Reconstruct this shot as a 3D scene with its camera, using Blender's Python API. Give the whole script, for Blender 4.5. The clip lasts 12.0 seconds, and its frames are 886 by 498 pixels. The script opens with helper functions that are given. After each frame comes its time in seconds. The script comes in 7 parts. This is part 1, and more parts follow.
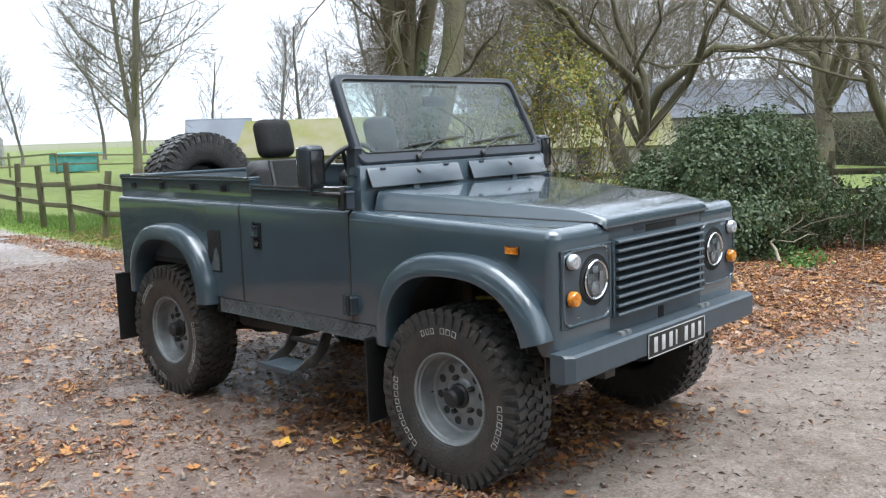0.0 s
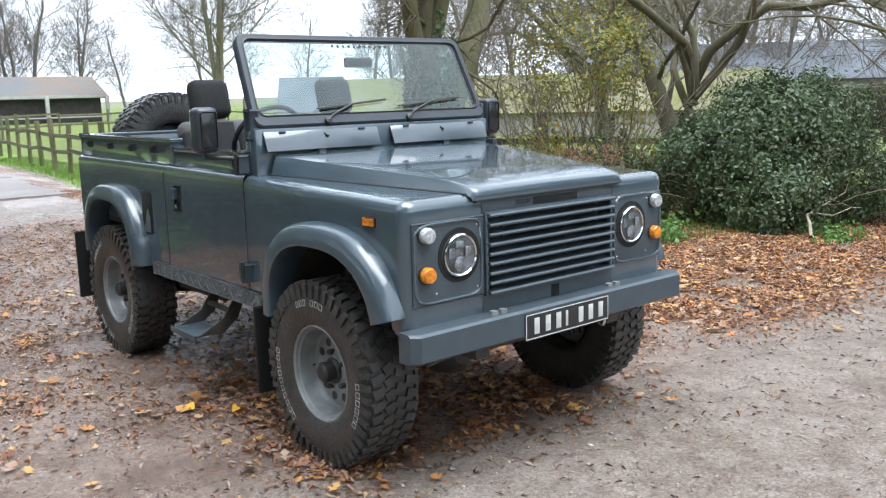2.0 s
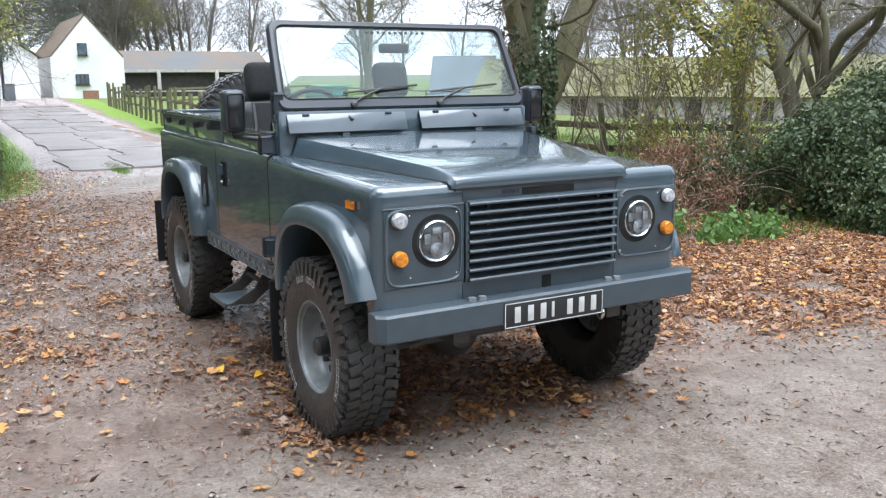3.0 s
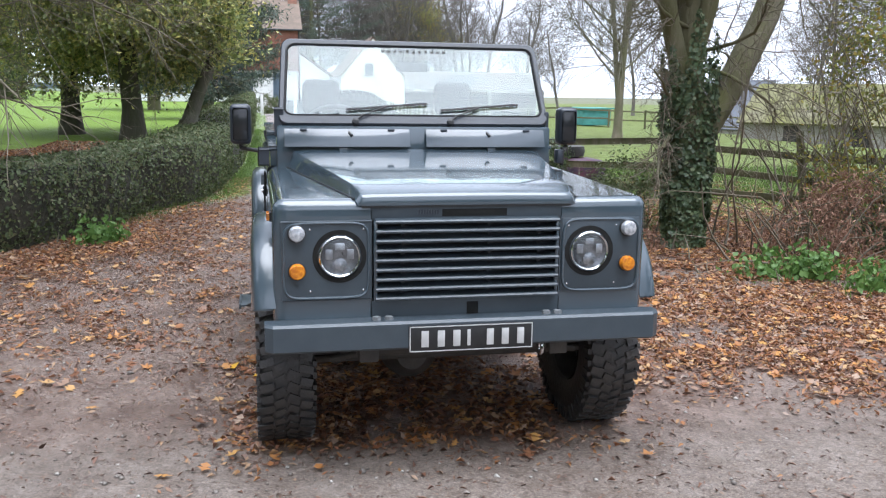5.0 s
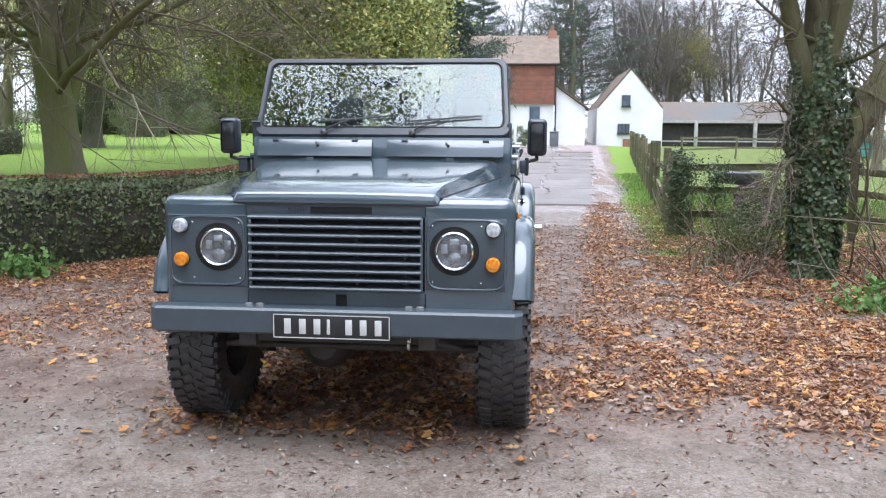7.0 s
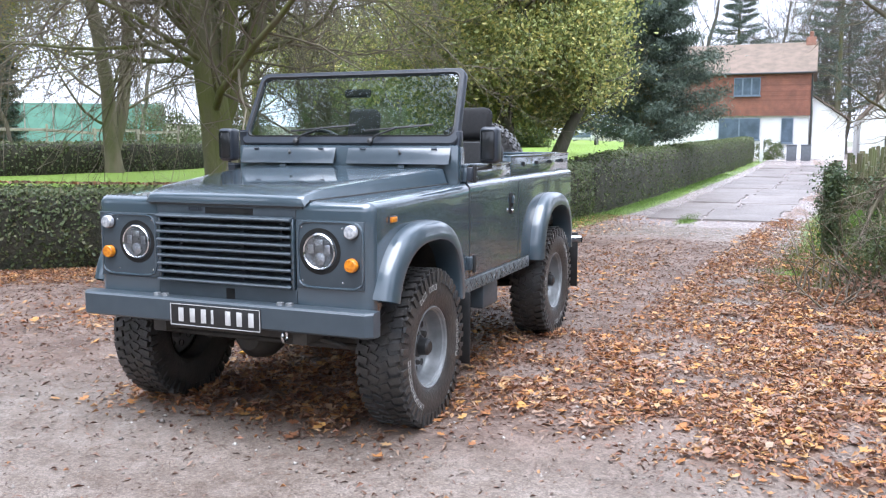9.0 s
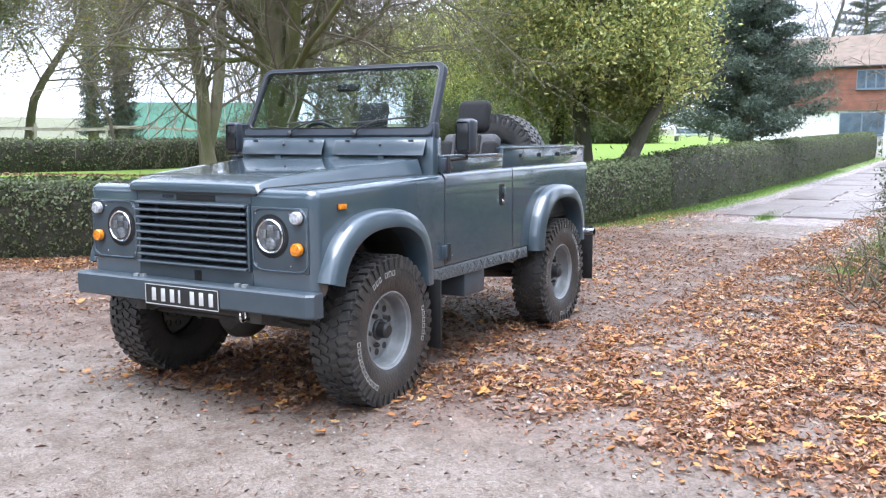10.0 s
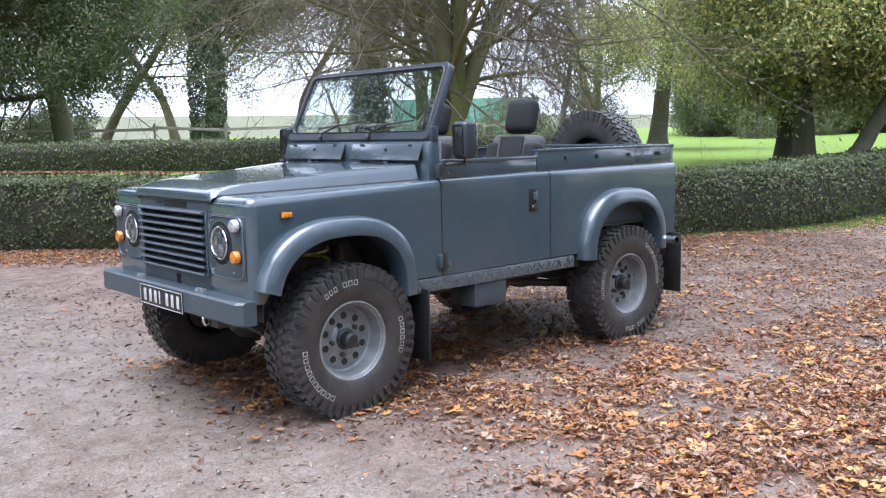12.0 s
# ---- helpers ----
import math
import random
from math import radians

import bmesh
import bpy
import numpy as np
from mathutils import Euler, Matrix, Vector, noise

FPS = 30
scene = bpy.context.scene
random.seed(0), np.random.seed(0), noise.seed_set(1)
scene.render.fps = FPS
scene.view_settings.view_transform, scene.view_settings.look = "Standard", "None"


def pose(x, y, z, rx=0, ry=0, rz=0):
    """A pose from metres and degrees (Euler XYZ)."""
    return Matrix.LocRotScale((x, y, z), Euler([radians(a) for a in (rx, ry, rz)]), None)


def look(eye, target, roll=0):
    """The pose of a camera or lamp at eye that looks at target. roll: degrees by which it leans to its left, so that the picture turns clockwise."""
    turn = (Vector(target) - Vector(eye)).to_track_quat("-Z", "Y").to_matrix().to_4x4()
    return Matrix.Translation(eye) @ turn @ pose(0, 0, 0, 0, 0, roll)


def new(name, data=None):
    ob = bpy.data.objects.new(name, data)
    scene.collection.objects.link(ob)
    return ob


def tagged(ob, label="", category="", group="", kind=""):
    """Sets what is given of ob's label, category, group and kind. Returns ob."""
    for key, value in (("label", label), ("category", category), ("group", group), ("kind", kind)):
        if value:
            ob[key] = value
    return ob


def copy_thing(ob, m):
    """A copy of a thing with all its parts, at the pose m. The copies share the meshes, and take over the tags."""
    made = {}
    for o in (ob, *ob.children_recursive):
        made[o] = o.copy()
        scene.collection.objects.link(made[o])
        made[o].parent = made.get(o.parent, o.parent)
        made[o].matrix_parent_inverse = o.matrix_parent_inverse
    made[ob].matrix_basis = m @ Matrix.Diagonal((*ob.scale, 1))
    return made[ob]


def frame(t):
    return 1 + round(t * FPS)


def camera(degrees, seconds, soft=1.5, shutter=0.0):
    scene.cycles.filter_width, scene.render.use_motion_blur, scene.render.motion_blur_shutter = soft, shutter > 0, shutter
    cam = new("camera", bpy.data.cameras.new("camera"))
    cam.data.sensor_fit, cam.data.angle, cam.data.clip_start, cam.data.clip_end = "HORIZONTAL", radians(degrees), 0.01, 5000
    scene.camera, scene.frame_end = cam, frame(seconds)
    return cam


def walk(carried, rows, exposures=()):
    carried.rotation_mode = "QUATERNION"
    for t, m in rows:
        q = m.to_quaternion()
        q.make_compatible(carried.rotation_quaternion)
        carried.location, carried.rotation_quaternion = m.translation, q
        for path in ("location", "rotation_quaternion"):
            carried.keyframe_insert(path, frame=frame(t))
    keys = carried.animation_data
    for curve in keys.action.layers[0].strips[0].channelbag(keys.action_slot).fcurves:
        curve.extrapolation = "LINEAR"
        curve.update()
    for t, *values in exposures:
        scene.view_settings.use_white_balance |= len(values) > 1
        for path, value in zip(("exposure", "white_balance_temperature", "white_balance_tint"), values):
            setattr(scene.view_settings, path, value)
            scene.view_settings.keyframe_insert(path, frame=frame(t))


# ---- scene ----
cam = camera(52.9, 12.0, soft=1.2)
PATH = [
    (0, (2.617, -3.612, 1.582), (1.255, -2.172, 1.314), -1.9),
    (0.5, (2.721, -3.512, 1.574), (1.355, -2.078, 1.302), -1.9),
    (1, (2.809, -3.283, 1.575), (1.421, -1.872, 1.287), -1.9),
    (1.5, (2.991, -3.06, 1.575), (1.553, -1.708, 1.255), -1.4),
    (2, (3.145, -2.777, 1.569), (1.636, -1.512, 1.221), -1.4),
    (2.5, (3.353, -2.515, 1.57), (1.782, -1.33, 1.212), -1.0),
    (2.7, (3.464, -2.416, 1.593), (1.836, -1.316, 1.22), -0.7),
    (4.3, (4.003, -1.392, 1.606), (2.147, -0.736, 1.252), 0.9),
    (4.5, (4.041, -1.243, 1.591), (2.167, -0.636, 1.243), 1.0),
    (5, (4.091, -0.855, 1.589), (2.164, -0.446, 1.246), 0.8),
    (5.5, (4.241, -0.431, 1.553), (2.274, -0.258, 1.233), 0.8),
    (6, (4.312, 0.005, 1.503), (2.338, 0.098, 1.195), 0.5),
    (6.5, (4.369, 0.43, 1.51), (2.391, 0.4, 1.214), 0.0),
    (6.7, (4.399, 0.604, 1.499), (2.423, 0.508, 1.212), 0.1),
    (8.3, (4.273, 2.013, 1.46), (2.37, 1.452, 1.206), 0.3),
    (8.5, (4.227, 2.187, 1.442), (2.334, 1.591, 1.188), 0.2),
    (9, (4.102, 2.61, 1.453), (2.268, 1.85, 1.208), -0.0),
    (9.5, (4.061, 3.054, 1.439), (2.282, 2.174, 1.191), 0.1),
    (10, (3.879, 3.412, 1.42), (2.161, 2.42, 1.169), -0.2),
    (10.5, (3.656, 3.747, 1.45), (2.027, 2.615, 1.189), -0.6),
    (11, (3.4, 4.105, 1.47), (1.875, 2.84, 1.2), -0.9),
    (11.5, (3.066, 4.319, 1.479), (1.568, 3.024, 1.2), -0.9),
    (12, (2.668, 4.544, 1.467), (1.347, 3.065, 1.206), -1.1),
]
walk(cam, [(t, look(eye, target, roll)) for t, eye, target, roll in PATH], exposures=((0.0, 0.44, 6260, 6), (2.5, 0.6, 6160, 6), (4.5, 0.27, 6100, 11), (6.5, 0.44, 6020, 11), (8.5, 0.52, 6020, 14), (9.5, 0.9, 5900, 12), (10.5, 0.86, 5880, 12), (11.5, 0.66, 5860, 14), (12.0, 0.66, 5860, 14)))

# ---- world, sun, exposure ----
SUN_AZ, SUN_EL = 84.0, 75.0
world = bpy.data.worlds.new("overcast_sky")
scene.world = world
world.use_nodes = True
wn, wl = world.node_tree.nodes, world.node_tree.links
sky = wn.new("ShaderNodeTexSky")
sky.sky_type = "NISHITA"
sky.sun_disc = False
sky.sun_elevation, sky.sun_rotation = radians(SUN_EL), radians(SUN_AZ)
sky.dust_density = 3.0
soften = wn.new("ShaderNodeHueSaturation")
soften.inputs["Saturation"].default_value = 0.15
cloud = wn.new("ShaderNodeMix")
cloud.data_type = "RGBA"
cloud.inputs["Factor"].default_value = 0.8
cloud_noise = wn.new("ShaderNodeTexNoise")
cloud_noise.inputs["Scale"].default_value = 2.2
cloud_noise.inputs["Detail"].default_value = 5
cloud_ramp = wn.new("ShaderNodeValToRGB")
cloud_ramp.color_ramp.elements[0].position, cloud_ramp.color_ramp.elements[1].position = 0.3, 0.75
cloud_ramp.color_ramp.elements[0].color = (8.3, 8.9, 10.2, 1)
cloud_ramp.color_ramp.elements[1].color = (11.0, 11.6, 13.0, 1)
wl.new(sky.outputs[0], soften.inputs["Color"])
wl.new(cloud_noise.outputs["Fac"], cloud_ramp.inputs["Fac"])
wl.new(soften.outputs[0], cloud.inputs[6])
wl.new(cloud_ramp.outputs[0], cloud.inputs[7])
wl.new(cloud.outputs[2], wn["Background"].inputs["Color"])
wn["Background"].inputs["Strength"].default_value = 0.17
sun = new("sun", bpy.data.lights.new("sun", "SUN"))
sun.data.energy, sun.data.angle, sun.data.color = 4.0, radians(60), (0.975, 0.985, 1.0)
sun.matrix_world = look((0, 0, 40), (-math.sin(radians(SUN_AZ)) * math.cos(radians(SUN_EL)), -math.cos(radians(SUN_AZ)) * math.cos(radians(SUN_EL)), 40 - math.sin(radians(SUN_EL))))


# ---- materials ----
def material(name, color, rough=0.6, metal=0.0, second=None, scale=8.0, detail=6.0, bump=0.0, bump_scale=40.0, island=None, rough_var=0.12, coat=0.0, obj_random=0.0, stretch=None, thin=0.0):
    """A surface with two scales of variation: a coarse mottling towards a second colour and a fine grain in roughness and relief."""
    mat = bpy.data.materials.new(name)
    mat.use_nodes = True
    n, l = mat.node_tree.nodes, mat.node_tree.links
    b = n["Principled BSDF"]
    b.inputs["Metallic"].default_value = metal
    b.inputs["Coat Weight"].default_value = coat
    b.inputs["Coat Roughness"].default_value = 0.045
    b.inputs["Coat IOR"].default_value = 1.62
    co = n.new("ShaderNodeTexCoord")
    vec = co.outputs["Object"]
    if stretch:
        mp = n.new("ShaderNodeMapping")
        mp.inputs["Scale"].default_value = stretch
        l.new(vec, mp.inputs["Vector"])
        vec = mp.outputs[0]
    coarse = n.new("ShaderNodeTexNoise")
    coarse.inputs["Scale"].default_value, coarse.inputs["Detail"].default_value = scale, detail
    l.new(vec, coarse.inputs["Vector"])
    fine = n.new("ShaderNodeTexNoise")
    fine.inputs["Scale"].default_value, fine.inputs["Detail"].default_value = bump_scale, 4
    l.new(vec, fine.inputs["Vector"])
    ramp = n.new("ShaderNodeValToRGB")
    second = second or tuple(c * 0.7 for c in color)
    ramp.color_ramp.elements[0].position, ramp.color_ramp.elements[1].position = 0.35, 0.68
    ramp.color_ramp.elements[0].color, ramp.color_ramp.elements[1].color = (*second, 1), (*color, 1)
    l.new(coarse.outputs["Fac"], ramp.inputs["Fac"])
    out = ramp.outputs["Color"]
    if island:
        geo = n.new("ShaderNodeNewGeometry")
        ir = n.new("ShaderNodeValToRGB")
        ir.color_ramp.interpolation = "LINEAR"
        while len(ir.color_ramp.elements) < len(island):
            ir.color_ramp.elements.new(0.5)
        for i, c in enumerate(island):
            ir.color_ramp.elements[i].position = i / max(1, len(island) - 1)
            ir.color_ramp.elements[i].color = (*c, 1)
        l.new(geo.outputs["Random Per Island"], ir.inputs["Fac"])
        mx = n.new("ShaderNodeMix")
        mx.data_type = "RGBA"
        mx.inputs["Factor"].default_value = 0.8
        l.new(out, mx.inputs[6])
        l.new(ir.outputs["Color"], mx.inputs[7])
        out = mx.outputs[2]
    if obj_random:
        info = n.new("ShaderNodeObjectInfo")
        hs = n.new("ShaderNodeHueSaturation")
        mr = n.new("ShaderNodeMapRange")
        mr.inputs["To Min"].default_value, mr.inputs["To Max"].default_value = 1 - obj_random, 1 + obj_random
        l.new(info.outputs["Random"], mr.inputs["Value"])
        l.new(mr.outputs[0], hs.inputs["Value"])
        l.new(out, hs.inputs["Color"])
        out = hs.outputs[0]
    l.new(out, b.inputs["Base Color"])
    rr = n.new("ShaderNodeMapRange")
    rr.inputs["To Min"].default_value, rr.inputs["To Max"].default_value = max(0.02, rough - rough_var), min(1, rough + rough_var)
    l.new(fine.outputs["Fac"], rr.inputs["Value"])
    l.new(rr.outputs[0], b.inputs["Roughness"])
    if bump:
        bp = n.new("ShaderNodeBump")
        bp.inputs["Strength"].default_value = bump
        bp.inputs["Distance"].default_value = 0.02
        l.new(fine.outputs["Fac"], bp.inputs["Height"])
        l.new(bp.outputs[0], b.inputs["Normal"])
    if thin:
        tr = n.new("ShaderNodeBsdfTranslucent")
        ms = n.new("ShaderNodeMixShader")
        ms.inputs[0].default_value = thin
        l.new(out, tr.inputs["Color"])
        l.new(b.outputs[0], ms.inputs[1])
        l.new(tr.outputs[0], ms.inputs[2])
        l.new(ms.outputs[0], n["Material Output"].inputs["Surface"])
    return mat


PAINT = material("slate_grey_paint", (0.053, 0.078, 0.097), 0.22, 0.0, (0.048, 0.071, 0.089), 3, rough_var=0.06, coat=1.0, bump=0.008, bump_scale=7)
PAINT_MATT = material("slate_grey_satin", (0.056, 0.073, 0.087), 0.34, 0.0, (0.047, 0.062, 0.075), 12, bump=0.03, bump_scale=60)
FLARE_PAINT = material("slate_grey_flare_paint", (0.05, 0.074, 0.093), 0.33, 0.0, (0.043, 0.065, 0.083), 9, rough_var=0.1, coat=0.85, bump=0.02, bump_scale=26)
FRAME_PAINT = material("dark_frame_paint", (0.030, 0.037, 0.049), 0.34, 0.0, (0.025, 0.031, 0.041), 8, coat=0.12)
RUBBER = material("tyre_rubber", (0.028, 0.029, 0.03), 0.42, 0, (0.05, 0.046, 0.042), 14, bump=0.25, bump_scale=70)
BLACK = material("black_plastic", (0.014, 0.015, 0.016), 0.45, 0, (0.022, 0.022, 0.022), 20, bump=0.08, bump_scale=120)
GLOSS_BLACK = material("glossy_black", (0.02, 0.022, 0.024), 0.15, 0, (0.016, 0.017, 0.018), 10)
UNDER = material("underbody_black", (0.036, 0.035, 0.034), 0.65, 0, (0.06, 0.053, 0.045), 9, bump=0.2, bump_scale=30)
RIM = material("silver_wheel_paint", (0.25, 0.263, 0.272), 0.36, 0.25, (0.185, 0.195, 0.2), 18, bump=0.05, bump_scale=50)
CHROME = material("chrome", (0.75, 0.76, 0.78), 0.12, 1.0, (0.65, 0.66, 0.68), 10, rough_var=0.05)
CHECKER = material("painted_checker_plate", (0.13, 0.15, 0.16), 0.3, 0.2, (0.09, 0.105, 0.115), 16, bump=0.1, bump_scale=80)
WHITE_INK = material("white_lettering", (0.58, 0.58, 0.57), 0.5, 0, (0.48, 0.48, 0.47), 30)
TYRE_INK = material("worn_tyre_lettering", (0.5, 0.5, 0.48), 0.7, 0, (0.2, 0.2, 0.19), 60)
SEAT = material("black_seat_cloth", (0.008, 0.008, 0.009), 0.9, 0, (0.013, 0.013, 0.014), 60, bump=0.3, bump_scale=220)
SEAT_GREY = material("grey_seat_cloth", (0.085, 0.085, 0.09), 0.85, 0, (0.06, 0.06, 0.065), 60, bump=0.3, bump_scale=220)
ORANGE = material("amber_lens", (0.78, 0.30, 0.012), 0.16, 0, (0.5, 0.14, 0.006), 70, coat=0.6, bump=0.15, bump_scale=160)
CLEAR_LENS = material("clear_lamp_lens", (0.72, 0.74, 0.77), 0.1, 0.35, (0.36, 0.38, 0.41), 70, coat=0.8, bump=0.2, bump_scale=160)
REFLECTOR = material("lamp_reflector", (0.72, 0.74, 0.77), 0.38, 0.8, (0.45, 0.47, 0.5), 30)
LAMP_BOWL = material("smoked_lamp_bowl", (0.42, 0.43, 0.45), 0.32, 0.7, (0.2, 0.205, 0.215), 26)
# body paint with the reflected sky's brightness put into its colour
FLAP = material("sky_lightened_flap_paint", (0.07, 0.088, 0.105), 0.2, 0.0, (0.058, 0.075, 0.09), 5, coat=0.8, rough_var=0.05)
SPRING = material("yellow_spring_paint", (0.5, 0.4, 0.05), 0.5, 0, (0.2, 0.15, 0.05), 30, bump=0.1)
# near-black that paints the shade of openings onto shallow plates and rings
RECESS = material("unlit_recess", (0.006, 0.006, 0.006), 0.95, 0, (0.009, 0.009, 0.008), 20, bump=0.2)
RUST = material("rusty_steel", (0.12, 0.07, 0.045), 0.75, 0.3, (0.05, 0.035, 0.03), 20, bump=0.3)

BARK = material("mossy_bark", (0.15, 0.13, 0.098), 0.9, 0, (0.12, 0.122, 0.046), 2.2, bump=1.0, bump_scale=22, stretch=(1, 1, 0.35))
BARK_MOSS = material("green_mossy_bark", (0.155, 0.148, 0.085), 0.9, 0, (0.135, 0.155, 0.04), 3.5, bump=1.0, bump_scale=22, stretch=(1, 1, 0.35))
# oak bark, its colour darkened for the shade below the crowns
BARK_OAK = material("shaded_oak_bark", (0.075, 0.066, 0.05), 0.9, 0, (0.055, 0.06, 0.03), 5, bump=0.9, bump_scale=22, stretch=(1, 1, 0.35))
BARK_DARK = material("dark_rough_bark", (0.155, 0.132, 0.098), 0.9, 0, (0.118, 0.116, 0.055), 5, bump=0.9, bump_scale=22, stretch=(1, 1, 0.35))
BARK_PALE = material("pale_bark", (0.20, 0.165, 0.12), 0.9, 0, (0.12, 0.12, 0.06), 4, bump=0.7, bump_scale=20, stretch=(1, 1, 0.35))
TWIG_DARK = material("dark_bare_twigs", (0.18, 0.15, 0.118), 0.9, 0, (0.135, 0.122, 0.075), 3, bump=0.3)
TWIG_GREY = material("grey_bare_twigs", (0.15, 0.13, 0.105), 0.9, 0, (0.11, 0.105, 0.07), 3, bump=0.3)
BARK_FAR = material("grey_bark", (0.17, 0.15, 0.13), 0.95, 0, (0.12, 0.11, 0.095), 3, bump=0.3, bump_scale=12)
POST_WOOD = material("weathered_fence_wood", (0.15, 0.125, 0.085), 0.9, 0, (0.085, 0.095, 0.035), 7, bump=0.7, bump_scale=34, stretch=(1, 1, 0.3), obj_random=0.2)
PALE_WOOD = material("pale_rail_wood", (0.36, 0.33, 0.27), 0.85, 0, (0.25, 0.23, 0.18), 5, bump=0.4, bump_scale=30)
HEDGE_LEAF = material("hedge_leaf", (0.075, 0.095, 0.035), 0.5, 0, (0.05, 0.06, 0.026), 0.9, island=[(0.052, 0.074, 0.03), (0.1, 0.138, 0.053), (0.15, 0.192, 0.077), (0.19, 0.178, 0.09)], thin=0.3)
HEDGE_CORE = material("dark_hedge_core", (0.045, 0.04, 0.026), 0.95, 0, (0.022, 0.024, 0.013), 9, bump=1.0, bump_scale=26)
IVY_LEAF = material("ivy_leaf", (0.07, 0.11, 0.05), 0.42, 0, (0.04, 0.062, 0.028), 1.5, island=[(0.04, 0.068, 0.032), (0.075, 0.12, 0.055), (0.115, 0.165, 0.08), (0.16, 0.19, 0.085)], thin=0.25)
OAK_LEAF = material("evergreen_oak_leaf", (0.38, 0.4, 0.14), 0.42, 0, (0.22, 0.26, 0.085), 0.55, island=[(0.07, 0.1, 0.03), (0.2, 0.25, 0.08), (0.42, 0.45, 0.15), (0.7, 0.58, 0.18)], thin=0.35)
PINE_LEAF = material("pine_needles", (0.085, 0.115, 0.08), 0.6, 0, (0.05, 0.075, 0.055), 0.6, island=[(0.05, 0.078, 0.064), (0.1, 0.14, 0.108), (0.17, 0.205, 0.155)], thin=0.25)
SHRUB_LEAF = material("thin_shrub_leaf", (0.24, 0.26, 0.07), 0.55, 0, (0.16, 0.18, 0.055), 1.0, island=[(0.12, 0.15, 0.045), (0.24, 0.28, 0.07), (0.38, 0.36, 0.08), (0.44, 0.26, 0.05)], thin=0.45)
FALLEN = material("fallen_leaf", (0.36, 0.18, 0.07), 0.5, 0, (0.22, 0.1, 0.045), 3.0, island=[(0.085, 0.045, 0.036), (0.14, 0.068, 0.048), (0.22, 0.1, 0.06), (0.3, 0.13, 0.065), (0.4, 0.19, 0.075), (0.42, 0.26, 0.13), (0.36, 0.28, 0.23), (0.15, 0.08, 0.07)], thin=0.25)
WHOLE_LEAF = material("whole_fallen_leaf", (0.44, 0.24, 0.1), 0.45, 0, (0.3, 0.14, 0.06), 5.0, island=[(0.16, 0.07, 0.045), (0.3, 0.12, 0.055), (0.45, 0.19, 0.06), (0.58, 0.27, 0.075), (0.64, 0.36, 0.11), (0.55, 0.37, 0.2), (0.4, 0.3, 0.24), (0.24, 0.11, 0.07)], thin=0.25)
SCRAP = material("wet_leaf_scrap", (0.14, 0.085, 0.065), 0.5, 0, (0.1, 0.06, 0.045), 3, island=[(0.07, 0.045, 0.036), (0.11, 0.062, 0.045), (0.17, 0.085, 0.055), (0.24, 0.13, 0.08), (0.3, 0.22, 0.16)])
YELLOW_LEAF = material("yellow_leaf", (0.72, 0.45, 0.04), 0.5, 0, (0.6, 0.33, 0.03), 20)
GRASS_BLADE = material("grass_blade", (0.10, 0.17, 0.03), 0.6, 0, (0.07, 0.12, 0.022), 2, island=[(0.055, 0.10, 0.02), (0.10, 0.18, 0.03), (0.15, 0.23, 0.05)], thin=0.4)
WEED_LEAF = material("nettle_leaf", (0.12, 0.22, 0.05), 0.5, 0, (0.08, 0.15, 0.04), 5, island=[(0.07, 0.14, 0.035), (0.13, 0.25, 0.06), (0.2, 0.33, 0.09)], thin=0.4)
BRACKEN = material("dead_bracken", (0.3, 0.175, 0.12), 0.9, 0, (0.2, 0.12, 0.08), 4, island=[(0.16, 0.09, 0.06), (0.3, 0.17, 0.12), (0.44, 0.27, 0.19)], thin=0.2)
TWIG = material("bare_twig", (0.2, 0.165, 0.13), 0.9, 0, (0.13, 0.115, 0.075), 5, bump=0.3)
FALLEN_WOOD = material("pale_dead_branch", (0.33, 0.29, 0.22), 0.85, 0, (0.22, 0.19, 0.13), 12, bump=0.4)

RENDER_WHITE = material("white_render", (0.68, 0.68, 0.68), 0.85, 0, (0.58, 0.58, 0.57), 0.8, bump=0.15, bump_scale=12)
TILE_RED = material("red_hanging_tile", (0.235, 0.095, 0.063), 0.8, 0, (0.165, 0.07, 0.05), 2.5, bump=0.25, obj_random=0.12)
ROOF_BROWN = material("brown_roof_tile", (0.165, 0.12, 0.092), 0.85, 0, (0.115, 0.088, 0.065), 1.8, bump=0.4, bump_scale=10, obj_random=0.1)
ROOF_SLATE = material("grey_slate", (0.095, 0.098, 0.1), 0.8, 0, (0.14, 0.098, 0.07), 0.3, bump=0.3, bump_scale=10)
ROOF_MOSS = material("mossy_sheet_roof", (0.17, 0.155, 0.1), 0.9, 0, (0.13, 0.13, 0.038), 0.6, bump=0.3, bump_scale=8)
ROOF_PALE = material("pale_sheet_roof", (0.15, 0.165, 0.195), 0.8, 0, (0.11, 0.12, 0.14), 0.5, bump=0.2, bump_scale=8)
SLAB = material("wet_worn_concrete", (0.19, 0.165, 0.155), 0.46, 0, (0.11, 0.09, 0.082), 1.1, bump=0.35, bump_scale=30, rough_var=0.25, obj_random=0.12)
BARN_DARK = material("dark_boards_and_shade", (0.055, 0.05, 0.045), 0.9, 0, (0.035, 0.032, 0.03), 3, bump=0.3)
BARN_POST = material("grey_barn_post", (0.38, 0.37, 0.35), 0.85, 0, (0.28, 0.27, 0.25), 5, bump=0.2)
STONE_WALL = material("pale_stone_wall", (0.42, 0.40, 0.37), 0.9, 0, (0.31, 0.29, 0.26), 2.5, bump=0.4)
BRICK_CHIM = material("chimney_brick", (0.27, 0.13, 0.09), 0.85, 0, (0.2, 0.1, 0.07), 8, bump=0.3)
